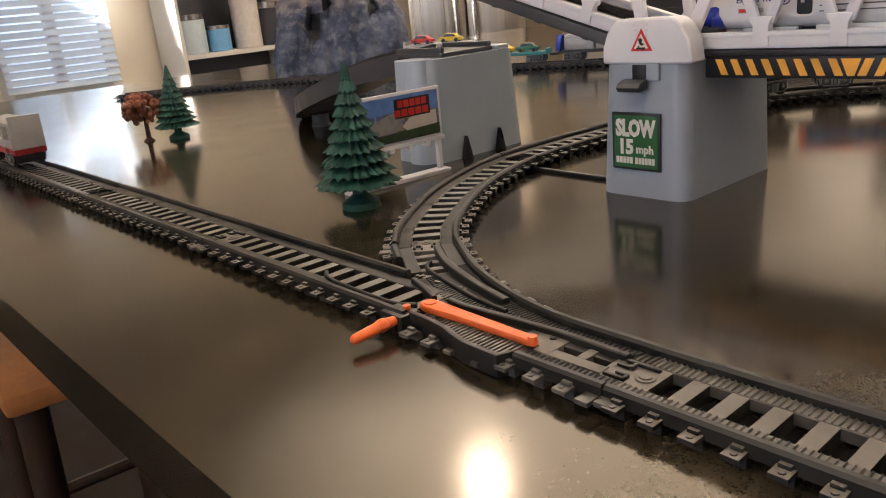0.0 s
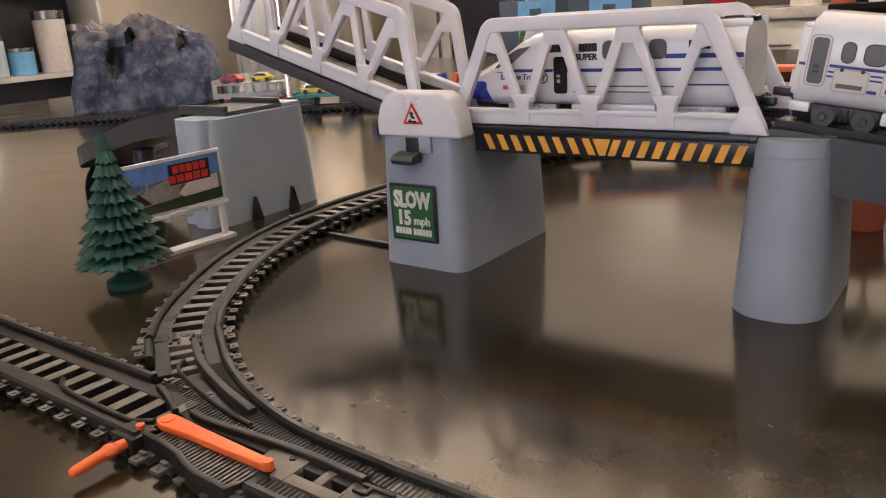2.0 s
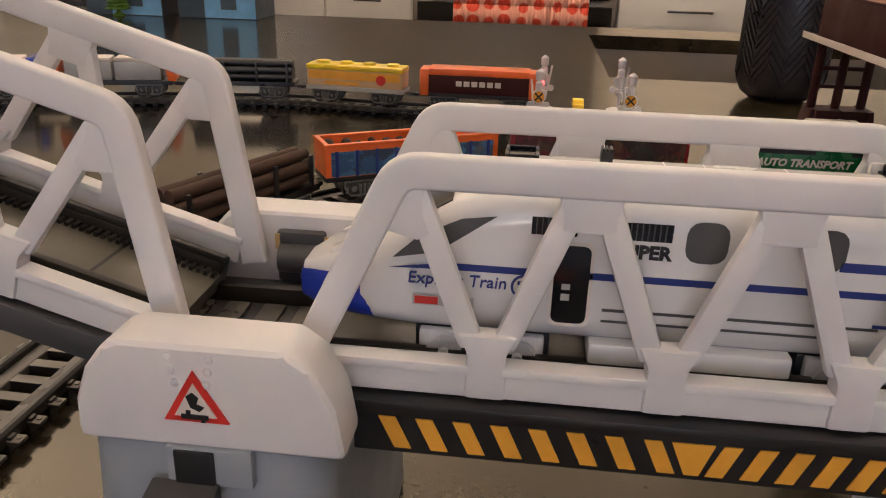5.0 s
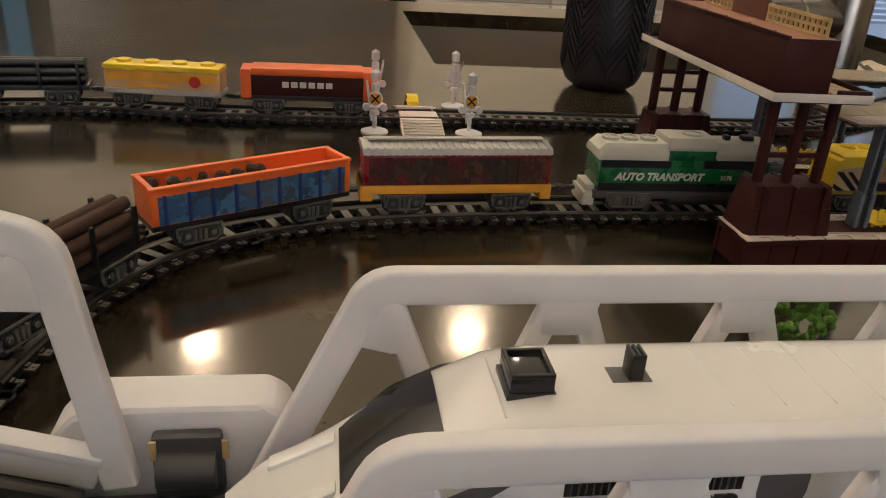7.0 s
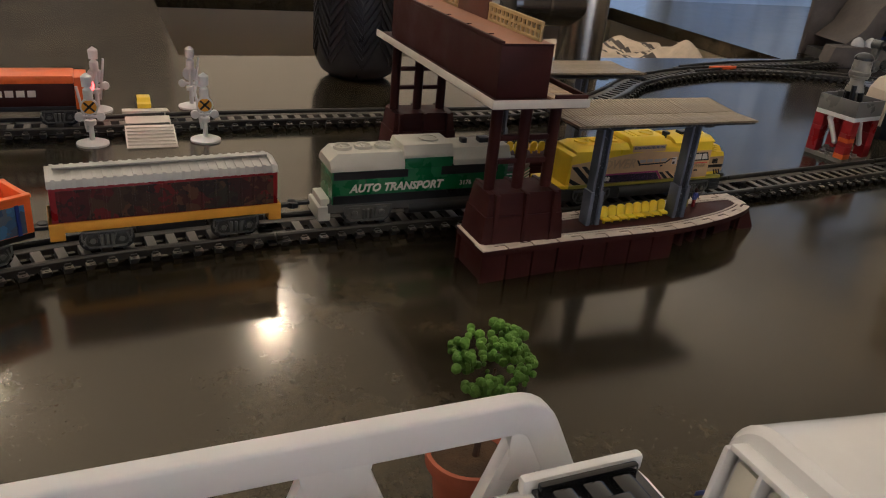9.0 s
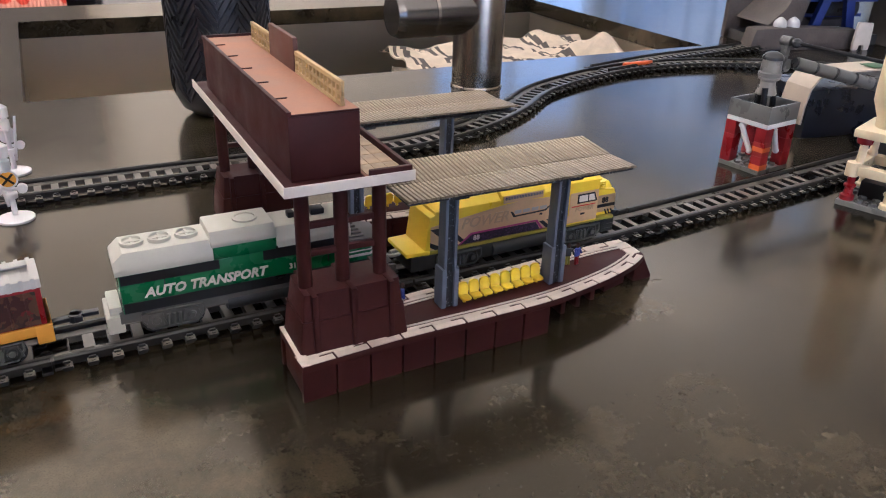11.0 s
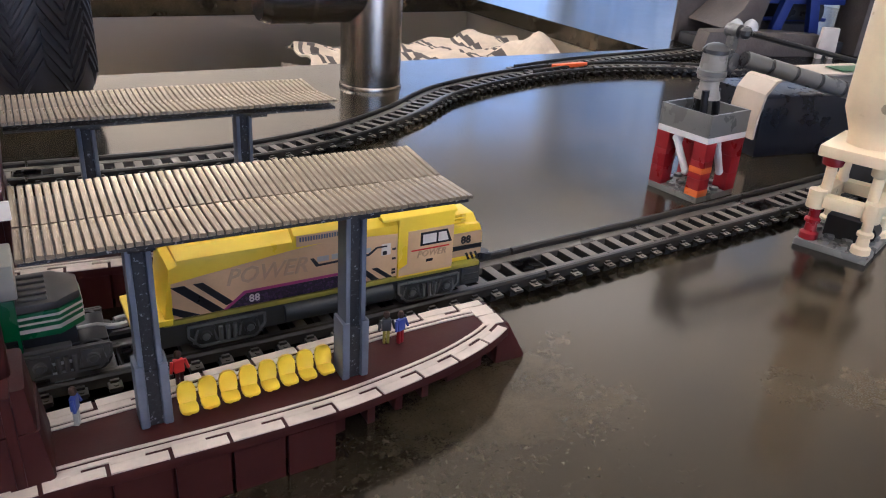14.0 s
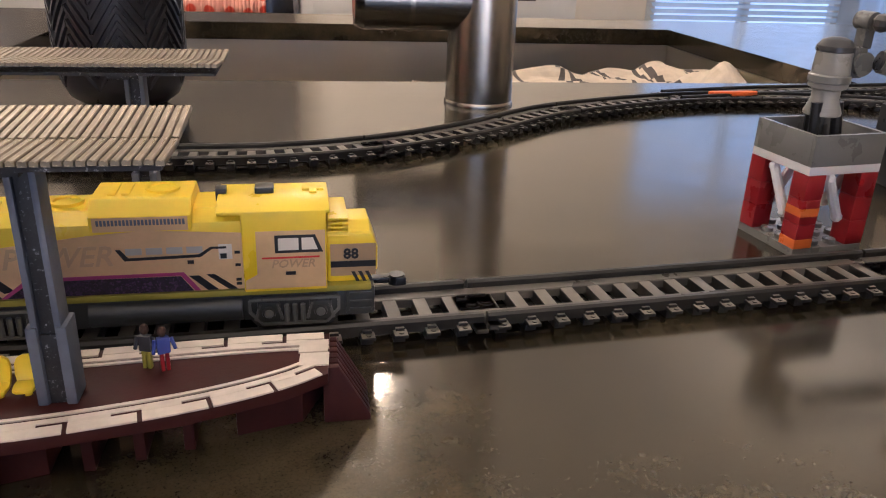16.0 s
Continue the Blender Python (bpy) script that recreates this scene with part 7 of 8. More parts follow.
def on_back(x_end, length):
    """The pose of a wagon whose right end stands at x_end on the outer line."""
    i = min(range(len(BACK_FINE)), key=lambda k: abs(BACK_FINE[k][0] - x_end))
    b, a = BACK_FINE[i], BACK_FINE[max(0, i - int(length))]
    return place(a[0], a[1], 4.4, math.degrees(math.atan2(b[1] - a[1], b[0] - a[0]))), a[0]


m, x = on_back(72, 92)
red_wagon(m)
m, x = on_back(x - 12, 80)
tank_wagon(m)
m, x = on_back(x - 12, 86)
log_car(m, "toy timber wagon with black logs in the goods train", BLACK)["group"] = "goods train behind"
m, x = on_back(x - 12, 88)
coil_wagon(m, ORANGE, "toy coil wagon with silver covers and orange ends")
m, x = on_back(x - 12, 88)
coil_wagon(m, BLUE, "toy coil wagon with silver covers and blue ends")


def car_flat(m):
    t = thing("flat_wagon", "blue green toy flat wagon carrying small cars", "toy wagon", m, group="goods train behind")
    part("deck", Shape().box(0, 84, -10.2, 10.2, 12.5, 16, 0.5), TEAL, t, "blue green deck")
    for x in (16, 68):
        bogie(t, x, 10.2, BLACK, 20)
    for x0 in (0, 80.5):
        part("end_board", Shape().box(x0, x0 + 3.5, -9.8, 9.8, 16, 19, 0.4), TEAL, t)
    coupler(t, 0, -1)
    coupler(t, 84, 1)
    return t


def on_wagon(m, x, z, grow=1.0):
    return m @ place(x, 0, z) @ Matrix.Diagonal((grow, grow, grow, 1))


m, x = on_back(x - 12, 84)
car_flat(m)
toy_car("toy_car", on_wagon(m, 58, 16, 1.25), GREEN, "small green toy car on the flat wagon", "toy cars on wagons")
toy_car("toy_car", on_wagon(m, 24, 16, 1.4), YELLOW, "small yellow toy van on the flat wagon", "toy cars on wagons")
m, x = on_back(x - 14, 84)
car_carrier(m)
toy_car("toy_car", on_wagon(m, 60, 33.6, 1.3), YELLOW, "small yellow toy car on the transporter's upper deck", "toy cars on wagons")
toy_car("toy_car", on_wagon(m, 22, 33.6, 1.3), RED_PAINT, "small red toy car on the transporter's upper deck", "toy cars on wagons")
car_carrier(place(-376, Y_MAIN, 4.4, 180), "main line track")


# ---- scenery ----
def pine_tree(m, height, label, mat=PINE, group="toy trees", seed=1, tiers=10):
    """A moulded pine: drooping tiers with ragged skirts on a short stem and a round foot."""
    t = thing("pine_tree", label, "toy tree", m, group=group)
    k = height / 66
    part("trunk", Shape().turned([(9.5 * k, 0), (9.2 * k, 3 * k), (6 * k, 4.6 * k), (3.6 * k, 6.5 * k), (3.2 * k, 13 * k), (1, 60 * k)], 18), mat, t)
    rnd = random.Random(seed)
    for i in range(tiers):
        f = i / (tiers - 1)
        z = (11.5 + 48.0 * f) * k
        r = (18.0 * (1 - f) + 2.8) * k
        n = max(10, int(26 - 14 * f))
        s = Shape()
        top, mid, rim, low = [], [], [], []
        off = rnd.uniform(0, 1)
        for j in range(2 * n):
            a = math.pi * (j + off) / n
            rr = r * ((1.0 if j % 2 else 0.88) + rnd.uniform(-0.05, 0.05))
            dz = rnd.uniform(-0.5, 0.5) * k
            top.append((0.24 * r * math.cos(a), 0.24 * r * math.sin(a), z + 7.6 * k))
            mid.append((0.62 * rr * math.cos(a), 0.62 * rr * math.sin(a), z + (4.6 if j % 2 else 3.6) * k))
            rim.append((rr * math.cos(a), rr * math.sin(a), z + (0.2 if j % 2 else 1.0) * k + dz))
            low.append((0.70 * rr * math.cos(a), 0.70 * rr * math.sin(a), z - 0.6 * k + dz))
        s.loft([low, rim, mid, top])
        part("branch_tier", s, mat, t)
    part("crown_tip", Shape().turned([(2.6 * k, 58 * k), (2.0 * k, 61.5 * k), (0.5 * k, 66 * k)], 10), mat, t)
    return t


def round_tree(m, height, label):
    t = thing("toy_tree", label, "toy tree", m, group="toy trees")
    part("trunk", Shape().turned([(5, 0), (4, 1.2), (2, 3), (1.6, height * 0.5)], 12), BARK, t)
    rnd = random.Random(8)
    s = Shape()
    for k in range(150):
        a, b = rnd.uniform(0, 6.28), rnd.uniform(-1, 1)
        r = height * 0.34 * rnd.uniform(0.55, 1)
        q = math.sqrt(1 - b * b)
        s.ball((r * 1.25 * q * math.cos(a), r * 1.25 * q * math.sin(a), height * 0.64 + r * 0.85 * b), rnd.uniform(1.6, 3.4), n=6)
    part("crown", s, RUST, t)
    return t


pine_tree(place(-88, 7), 66, "dark green moulded plastic pine tree beside the track")
pine_tree(place(-424, 63), 59, "dark green plastic pine tree at the counter's far end", seed=5)
round_tree(place(-441, 44), 42, "rusty brown round toy tree at the counter's far end")


def billboard():
    t = thing("billboard", "small white framed toy billboard with a printed landscape", "toy billboard", place(-108.5, 78, 0, -93))
    part("base", Shape().box(-3, 62, -4, 4, 0, 2.2, 0.4), WHITE, t)
    for x in (1.5, 55.5):
        part("post", Shape().box(x - 1.4, x + 1.4, -1.2, 1.2, 2.2, 20, 0.3), WHITE, t)
    part("cross_rail", Shape().box(-2.5, 60, -1.6, 1.6, 18.2, 20.2, 0.3), WHITE, t)
    for x in (8, 20, 32, 44):
        part("clip", Shape().box(x, x + 3, -2.2, 2.2, 16.4, 19, 0.3), WHITE, t)
    b = part("board", Shape().box(-1.5, 56, -1.0, 1.0, 20.2, 47, 0.4), WHITE, t)
    part("picture", Shape().box(0.2, 54.4, 1.0, 1.25, 21.8, 45.4).box(0.2, 54.4, -1.25, -1.0, 21.8, 45.4), SCENIC, b, "printed train and mountain landscape")
    for sg in (1, -1):
        def printed(name, mat, poly, d, label=""):
            lo, hi = sorted((sg * d, sg * (d + 0.08)))
            part(name, Shape().prism(poly, "y", lo, hi), mat, b, label)
        printed("sky_print", SKY_PRINT, [(0.4, 45.2), (54.2, 45.2), (54.2, 38), (40, 36.5), (24, 37.5), (0.4, 35)], 1.26, "blue printed sky")
        printed("ground_print", FIELD_PRINT, [(0.4, 22), (54.2, 22), (54.2, 25.6), (30, 26.6), (0.4, 27.8)], 1.26, "dark green printed field")
        printed("train_print", PAPER, [(2, 27.5), (22, 26.8), (25, 29), (20, 33), (12, 34.6), (2, 35)], 1.28, "pale printed train")
        printed("train_print", BRICK_PALE, [(24, 27.5), (44, 26.4), (50, 28), (42, 34), (30, 37), (26, 33)], 1.28, "grey printed train")
        printed("train_print", MAROON, [(40, 27), (53, 26), (53, 34), (46, 33)], 1.30)
        printed("logo_block", BLACK, [(6, 33.5), (29, 33.5), (29, 43.5), (6, 43.5)], 1.36)
        for row, (x0, w, n) in enumerate(((8, 3.2, 5), (7.2, 3.9, 5))):
            for k in range(n):
                z = 39.0 - 4.6 * row
                printed("logo_bar", RED_PAINT, [(x0 + (w + 0.7) * k, z), (x0 + (w + 0.7) * k + w, z), (x0 + (w + 0.7) * k + w, z + 3.6), (x0 + (w + 0.7) * k, z + 3.6)], 1.46)
    return t


billboard()


CAVES = [(66, 68, 12, 22), (156, 86, 8, 15), (90, 98, 8, 9)]


def mountain():
    """A hollow painted rock tunnel; three dents coloured dark stand for its openings."""
    bm = bmesh.new()
    bmesh.ops.create_grid(bm, x_segments=70, y_segments=44, size=0.5)
    prof = [(0, 0.72), (0.14, 0.98), (0.3, 0.86), (0.45, 0.97), (0.62, 0.9), (0.78, 0.84), (0.9, 0.7), (1, 0.5)]
    L, W, H = 208, 150, 126
    for v in bm.verts:
        u, w = v.co.x + 0.5, v.co.y + 0.5
        h = float(np.interp(u, [p[0] for p in prof], [p[1] for p in prof]))
        edge = min(w, 1 - w) * 2
        ends = min(1, min(u, 1 - u) / 0.05)
        z = H * h * min(1, (edge * 2.6)) ** 0.55 * ends ** 0.6
        p = Vector((u * L, w * W * 1.05, z))
        n1 = noise.fractal(p * 0.022, 0.9, 2.1, 5) * 15
        crag = abs(noise.noise(Vector((p.x * 0.045, p.y * 0.02, p.z * 0.012)))) * 26
        p += Vector((noise.noise(p * 0.05) * 7, noise.noise(p * 0.05 + Vector((9, 3, 1))) * 9 - crag * (0.5 if w < 0.5 else -0.5), (n1 - crag * 0.4) * ends * (1 if edge > 0.05 else 0)))
        for cx, cz, rx, rz in CAVES:
            d = ((p.x - cx) / rx) ** 2 + ((p.z - cz) / rz) ** 2
            if w < 0.5 and d < 1.3:
                p.y += 14 * min(1, 1.3 - d)
        p.z = max(0, p.z) if edge > 0.01 and ends > 0.01 else 0
        v.co = p
    s = Shape().take(bm)
    ob = thing("rock_tunnel", "grey blue painted rock mountain tunnel on the counter", "toy mountain", place(-845, 400, 0, 52))
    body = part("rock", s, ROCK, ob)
    # Black on the dents paints in the shade inside the cave mouths.
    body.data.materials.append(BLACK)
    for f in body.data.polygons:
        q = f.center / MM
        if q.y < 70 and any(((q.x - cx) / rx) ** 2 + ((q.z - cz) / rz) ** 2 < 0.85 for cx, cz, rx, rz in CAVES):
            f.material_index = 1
    return ob


mountain()


def potted_plant():
    t = thing("potted_plant", "tiny green tree in a terracotta plant pot", "potted plant", place(168, 216))
    part("pot", Shape().turned([(8.2, 0), (8.6, 1), (10.6, 17), (12.4, 17.4), (12.6, 21.5), (11.4, 21.6), (10.8, 18.5)], 28), TERRACOTTA, t)
    part("soil", Shape().turned([(10.7, 17.5), (10.9, 18.6), (6, 19.4), (0.5, 19.0)], 20), SOIL, t)
    st = Shape().cyl((2, 0, 18), (3.5, 1, 34), 1.1, 0.8, 8).cyl((3.5, 1, 34), (6, 2.5, 46), 0.8, 0.4, 8).cyl((3.4, 1, 32), (-1, 3, 42), 0.6, 0.3, 6)
    part("stem", st, BARK, t)
    rnd = random.Random(12)
    s = Shape()
    for k in range(420):
        a, b, r = rnd.uniform(0, 6.28), rnd.uniform(-1, 1), rnd.uniform(0.5, 1) ** 0.5
        q = math.sqrt(1 - b * b)
        p = Vector((4 + 12 * r * q * math.cos(a), 2 + 12 * r * q * math.sin(a), 50 + 9.5 * r * b))
        if noise.noise(p * 0.14) < -0.12:
            continue
        s.ball(p, rnd.uniform(0.7, 1.6), n=6)
    part("crown", s, LEAF, t)
    return t


potted_plant()


def level_crossing():
    t = thing("crossing_ramp", "pale ribbed plastic level crossing ramp over the outer track", "toy crossing", place(106, 568))
    me = Shape().prism([(-14, 0), (14, 0), (14, 6.5), (-14, 0.6)], "x", -15, 15, 0.4).mesh("ramp_plate", PAPER)
    piece("ramp_plate", me, t, place(0, 0))
    piece("ramp_plate", me, t, place(0, 60, 0, 180))
    for k in range(6):
        part("rib", Shape().box(-14, 14, -12 + 4 * k, -11 + 4 * k, 1.2 + 0.95 * k, 2.2 + 0.95 * k, 0.2), PAPER, t)
    part("centre_plate", Shape().box(-14, 14, 22, 38, 3.9, 5.6, 0.3), PAPER, t)
    for x, y, rz in ((139, 566, 0), (76, 640, 180), (72, 566, 0), (139, 645, 180)):
        g = thing("crossing_signal", "white toy crossing signal with a raised barrier arm", "toy signal", place(x, y, 0, rz), group="crossing signals")
        part("base", Shape().turned([(9.5, 0), (9.5, 1.2), (7, 2.2), (2, 2.8)], 24), WHITE, g)
        part("mast", Shape().turned([(1.6, 2.4), (1.4, 12), (3.2, 12.6), (3.2, 15.4), (1.4, 16), (1.3, 27), (2.8, 28), (2.8, 34), (1.2, 35.5), (3.0, 36), (3.2, 42), (0.6, 44)], 14), WHITE, g)
        part("lamp_bar", Shape().cyl((-6, -0.5, 17.5), (6, -0.5, 17.5), 1.0, 1.0, 10).cyl((-6, -1.6, 17.5), (-6, 1, 17.5), 2.6, 2.6, 14).cyl((6, -1.6, 17.5), (6, 1, 17.5), 2.6, 2.6, 14), WHITE, g)
        disc = part("disc", Shape().cyl((0, -2.4, 24), (0, -1.4, 24), 5.2, 5.2, 24), WHITE, g)
        part("disc_face", Shape().cyl((0, -2.6, 24), (0, -2.41, 24), 4.2, 4.2, 24), AMBER, disc)
        cross = Shape()
        for a in (45, -45):
            cross.box(-4, 4, -2.75, -2.61, -0.6, 0.6, 0, Matrix.Translation((0, 0, 24)) @ Matrix.Rotation(radians(a), 4, "Y"))
        part("disc_cross", cross, BLACK, disc)
        part("barrier_arm", Shape().cyl((-2, 0, 8), (-6, 0, 36), 1.0, 0.8, 10), WHITE, g)
    toy_car("toy_car", place(106, 648, 0, 90), YELLOW, "small yellow toy car waiting at the crossing")


level_crossing()


# ---- brick-built crane and silo ----
def stud(s, x, y, z):
    return s.cyl((x, y, z), (x, y, z + 1.7), 2.4, 2.4, 14)


def brick_crane():
    t = thing("brick_crane", "toy brick loading crane on four red legs with a grey hopper", "toy crane", place(599, 474.5, 0, 7.5))
    base = Shape().box(-16, 16, -16, 16, 0, 3.2, 0.15)
    part("base_plate", base, BRICK_GREY, t)
    me = stud(Shape(), 0, 0, 0).mesh("stud", BRICK_GREY)
    for i in range(4):
        for j in range(4):
            if (i in (0, 3)) and (j in (0, 3)):
                continue
            piece("stud", me, t, place(-12 + 8 * i, -12 + 8 * j, 3.2))
    for sx in (-1, 1):
        for sy in (-1, 1):
            lg = Shape()
            for k in range(3):
                z0, z1 = 3.2 + 9.6 * k, 3.2 + 9.6 * (k + 1)
                x = sorted((sx * 8, sx * 16))
                y = sorted((sy * 8, sy * 16))
                lg.box(*x, *y, z0 + 0.06, z1 - 0.06, 0.15)
            part("leg", lg, RED, t)
            if sx < 0 and sy < 0:
                part("band", Shape().box(-16.1, -7.9, -16.1, -7.9, 3.3, 7, 0.1).box(-16.1, -7.9, -16.1, -7.9, 16, 19.2, 0.1), BRICK_ORANGE, t, "orange plate in the leg")
    for a in (0, 90, 180, 270):
        br = Shape().cyl((-4.5, -14, 30), (4.0, -13, 14), 1.9, 1.9, 10).ball((-4.5, -14, 30), 2.2, n=8).ball((4, -13, 14), 2.2, n=8)
        part("brace", br, WHITE, t, "white slanted brace").matrix_basis = pose(0, 0, 0, 0, 0, a)
    part("plate", Shape().box(-16, 16, -16, 16, 32.05, 35.2, 0.15), WHITE, t)
    hop = part("hopper", Shape().box(-15.9, 15.9, -15.9, 15.9, 35.22, 35.9, 0.1), BRICK_GREY, t)
    for x0, x1, y0, y1 in ((-16, 16, -16, -14.4), (-16, 16, 14.4, 16), (-16, -14.4, -14.3, 14.3), (14.4, 16, -14.3, 14.3)):
        part("side_brick", Shape().box(x0, x1, y0, y1, 35.3, 46.8, 0.12), BRICK_GREY, hop)
    part("hopper_fill", Shape().box(-14.3, 14.3, -14.3, 14.3, 35.95, 37), BLACK, t)
    for x, y in ((-6, -3), (6, -3), (0, 6), (-3, 3)):
        part("jet", Shape().cyl((x * 0.9, y, 37), (x * 0.8 - 2, y * 0.8, 56), 2.2, 2.0, 10), BLACK, t)
    part("nozzle_bell", Shape().turned([(6.6, 49), (6.8, 50), (5.0, 55), (5.0, 58.4)], 24), BRICK_PALE, t, "pale grey bell").matrix_basis = place(-1.5, 0, 2)
    part("nozzle_body", Shape().turned([(5.2, 58.4), (6.8, 59.2), (7.0, 60), (6.3, 72), (6.0, 72.4)], 24), BRICK_PALE, t, "pale grey cylinder").matrix_basis = place(-1.5, 0, 2)
    part("nozzle_cap", Shape().turned([(6.2, 72.0), (6.9, 72.4), (6.7, 74.2), (5.0, 76.2), (2.6, 77.2), (0.5, 77.4)], 24), BRICK_DARK, t, "dark domed cap").matrix_basis = place(-1.5, 0, 2)
    part("joint_ring", Shape().turned([(6.5, 60.6), (7.5, 61.2), (7.5, 63.6), (6.6, 64.4)], 24), BRICK_GREY, t).matrix_basis = place(-1.5, 0, 2)
    part("hinge_block", Shape().box(5.5, 12, -3.4, 3.4, 62.5, 74, 1.2).cyl((10, -5, 68), (10, 5, 68), 4.4, 4.4, 18), BRICK_GREY, t, "grey hinge block").matrix_basis = place(-1.5, 0, 2)
    part("stay_bracket", Shape().box(9.5, 14, -2.4, 2.4, 73, 84, 0.8).cyl((11.6, -3.6, 83), (11.6, 3.6, 83), 3.4, 3.4, 16), BRICK_GREY, t).matrix_basis = place(-1.5, 0, 2)
    return t


brick_crane()


def crane_boom():
    t = thing("crane_boom", "grey toy brick boom reaching from the silo to the crane", "toy crane")
    a, b = Vector((611, 468, 72)), Vector((700, 441, 50))
    for k in range(6):
        p, q = a.lerp(b, k / 6 + 0.012), a.lerp(b, (k + 1) / 6 - 0.012)
        part("boom_segment", Shape().cyl(p, q, 4.3, 4.3, 16), BRICK_GREY, t)
    part("boom_core", Shape().cyl(a, b, 3.6, 3.6, 12), BRICK_DARK, t)
    part("stay", Shape().cyl(a + Vector((-2, 0, 13)), b + Vector((0, 0, 17)), 1.4, 1.4, 10), BLACK, t, "thin black stay rod")
    for p in (a + Vector((-2, 0, 13)), b + Vector((0, 0, 17))):
        part("stay_end", Shape().ball(p, 3.4, n=10), BRICK_DARK, t)
    part("boom_foot", Shape().box(690, 712, 430, 452, 42, 62, 1), BRICK_DARK, t)
    part("mast", Shape().box(694, 710, 432, 450, 0, 42, 0.6), BRICK_DARK, t)
    return t


crane_boom()


def silo():
    t = thing("silo_tower", "cream toy brick silo on white posts over a grey base", "toy silo", place(617, 393, 0, 20))
    part("base_plate", Shape().box(-20, 20, -16, 16, 0, 3.2, 0.15), BRICK_GREY, t)
    me = stud(Shape(), 0, 0, 0).mesh("stud", BRICK_GREY)
    for i in range(5):
        for j in range(4):
            piece("stud", me, t, place(-16 + 8 * i, -12 + 8 * j, 3.2))
    part("dark_load", Shape().box(-6, 14, -8, 8, 3.3, 14, 1.0).cyl((-2, -10, 8), (8, -10, 8), 4, 4, 14), BLACK, t)
    for sx in (-1, 1):
        for sy in (-1, 1):
            mat = RED if (sx, sy) == (-1, 1) else IVORY
            post = Shape().turned([(4.2, 3.2), (4.2, 6), (2.8, 7), (2.6, 11), (3.6, 11.5), (3.6, 13), (2.4, 14), (2.4, 20)], 14, Matrix.Translation((sx * 14.5, sy * 11.5, 0)))
            part("post", post, mat, t)
            part("post_top", Shape().turned([(2.4, 26), (2.4, 38), (3.9, 39), (3.9, 43)], 14, Matrix.Translation((sx * 12.5, sy * 10, 0))), IVORY, t)
    part("red_cap", Shape().turned([(4.4, 39), (4.8, 41.5), (4.0, 44)], 14, Matrix.Translation((-12.6, 10.1, 0))), RED, t)
    part("middle_frame", Shape().box(-19, 19, -15, -8.5, 20.2, 26, 0.6).box(-19, 19, 8.5, 15, 20.2, 26, 0.6).box(-19, -12.5, -8.4, 8.4, 20.2, 26, 0.6).box(12.5, 19, -8.4, 8.4, 20.2, 26, 0.6), IVORY, t, "cream open frame")
    for sx in (-1, 1):
        for sy in (-1, 1):
            part("frame_knob", Shape().cyl((sx * 16, sy * 12, 19), (sx * 16, sy * 12, 27.5), 4, 4, 14), IVORY, t)
    part("tray", Shape().box(-19, 19, -16, 16, 43.2, 48.4, 0.8), IVORY, t)
    part("barrel", Shape().turned([(10, 48.5), (10.5, 54), (14.5, 64), (14.8, 72), (14.4, 128), (13, 132), (2, 134)], 36), IVORY, t, "cream rounded silo barrel")
    holes = Shape()
    for a, z in ((200, 68), (243, 68), (262, 96), (215, 104)):
        q = radians(a)
        holes.cyl((14.2 * math.cos(q), 14.2 * math.sin(q), z), (14.95 * math.cos(q), 14.95 * math.sin(q), z), 2.3, 2.3, 14)
    part("hole_ring", holes, TAN, t)
    return t


silo()


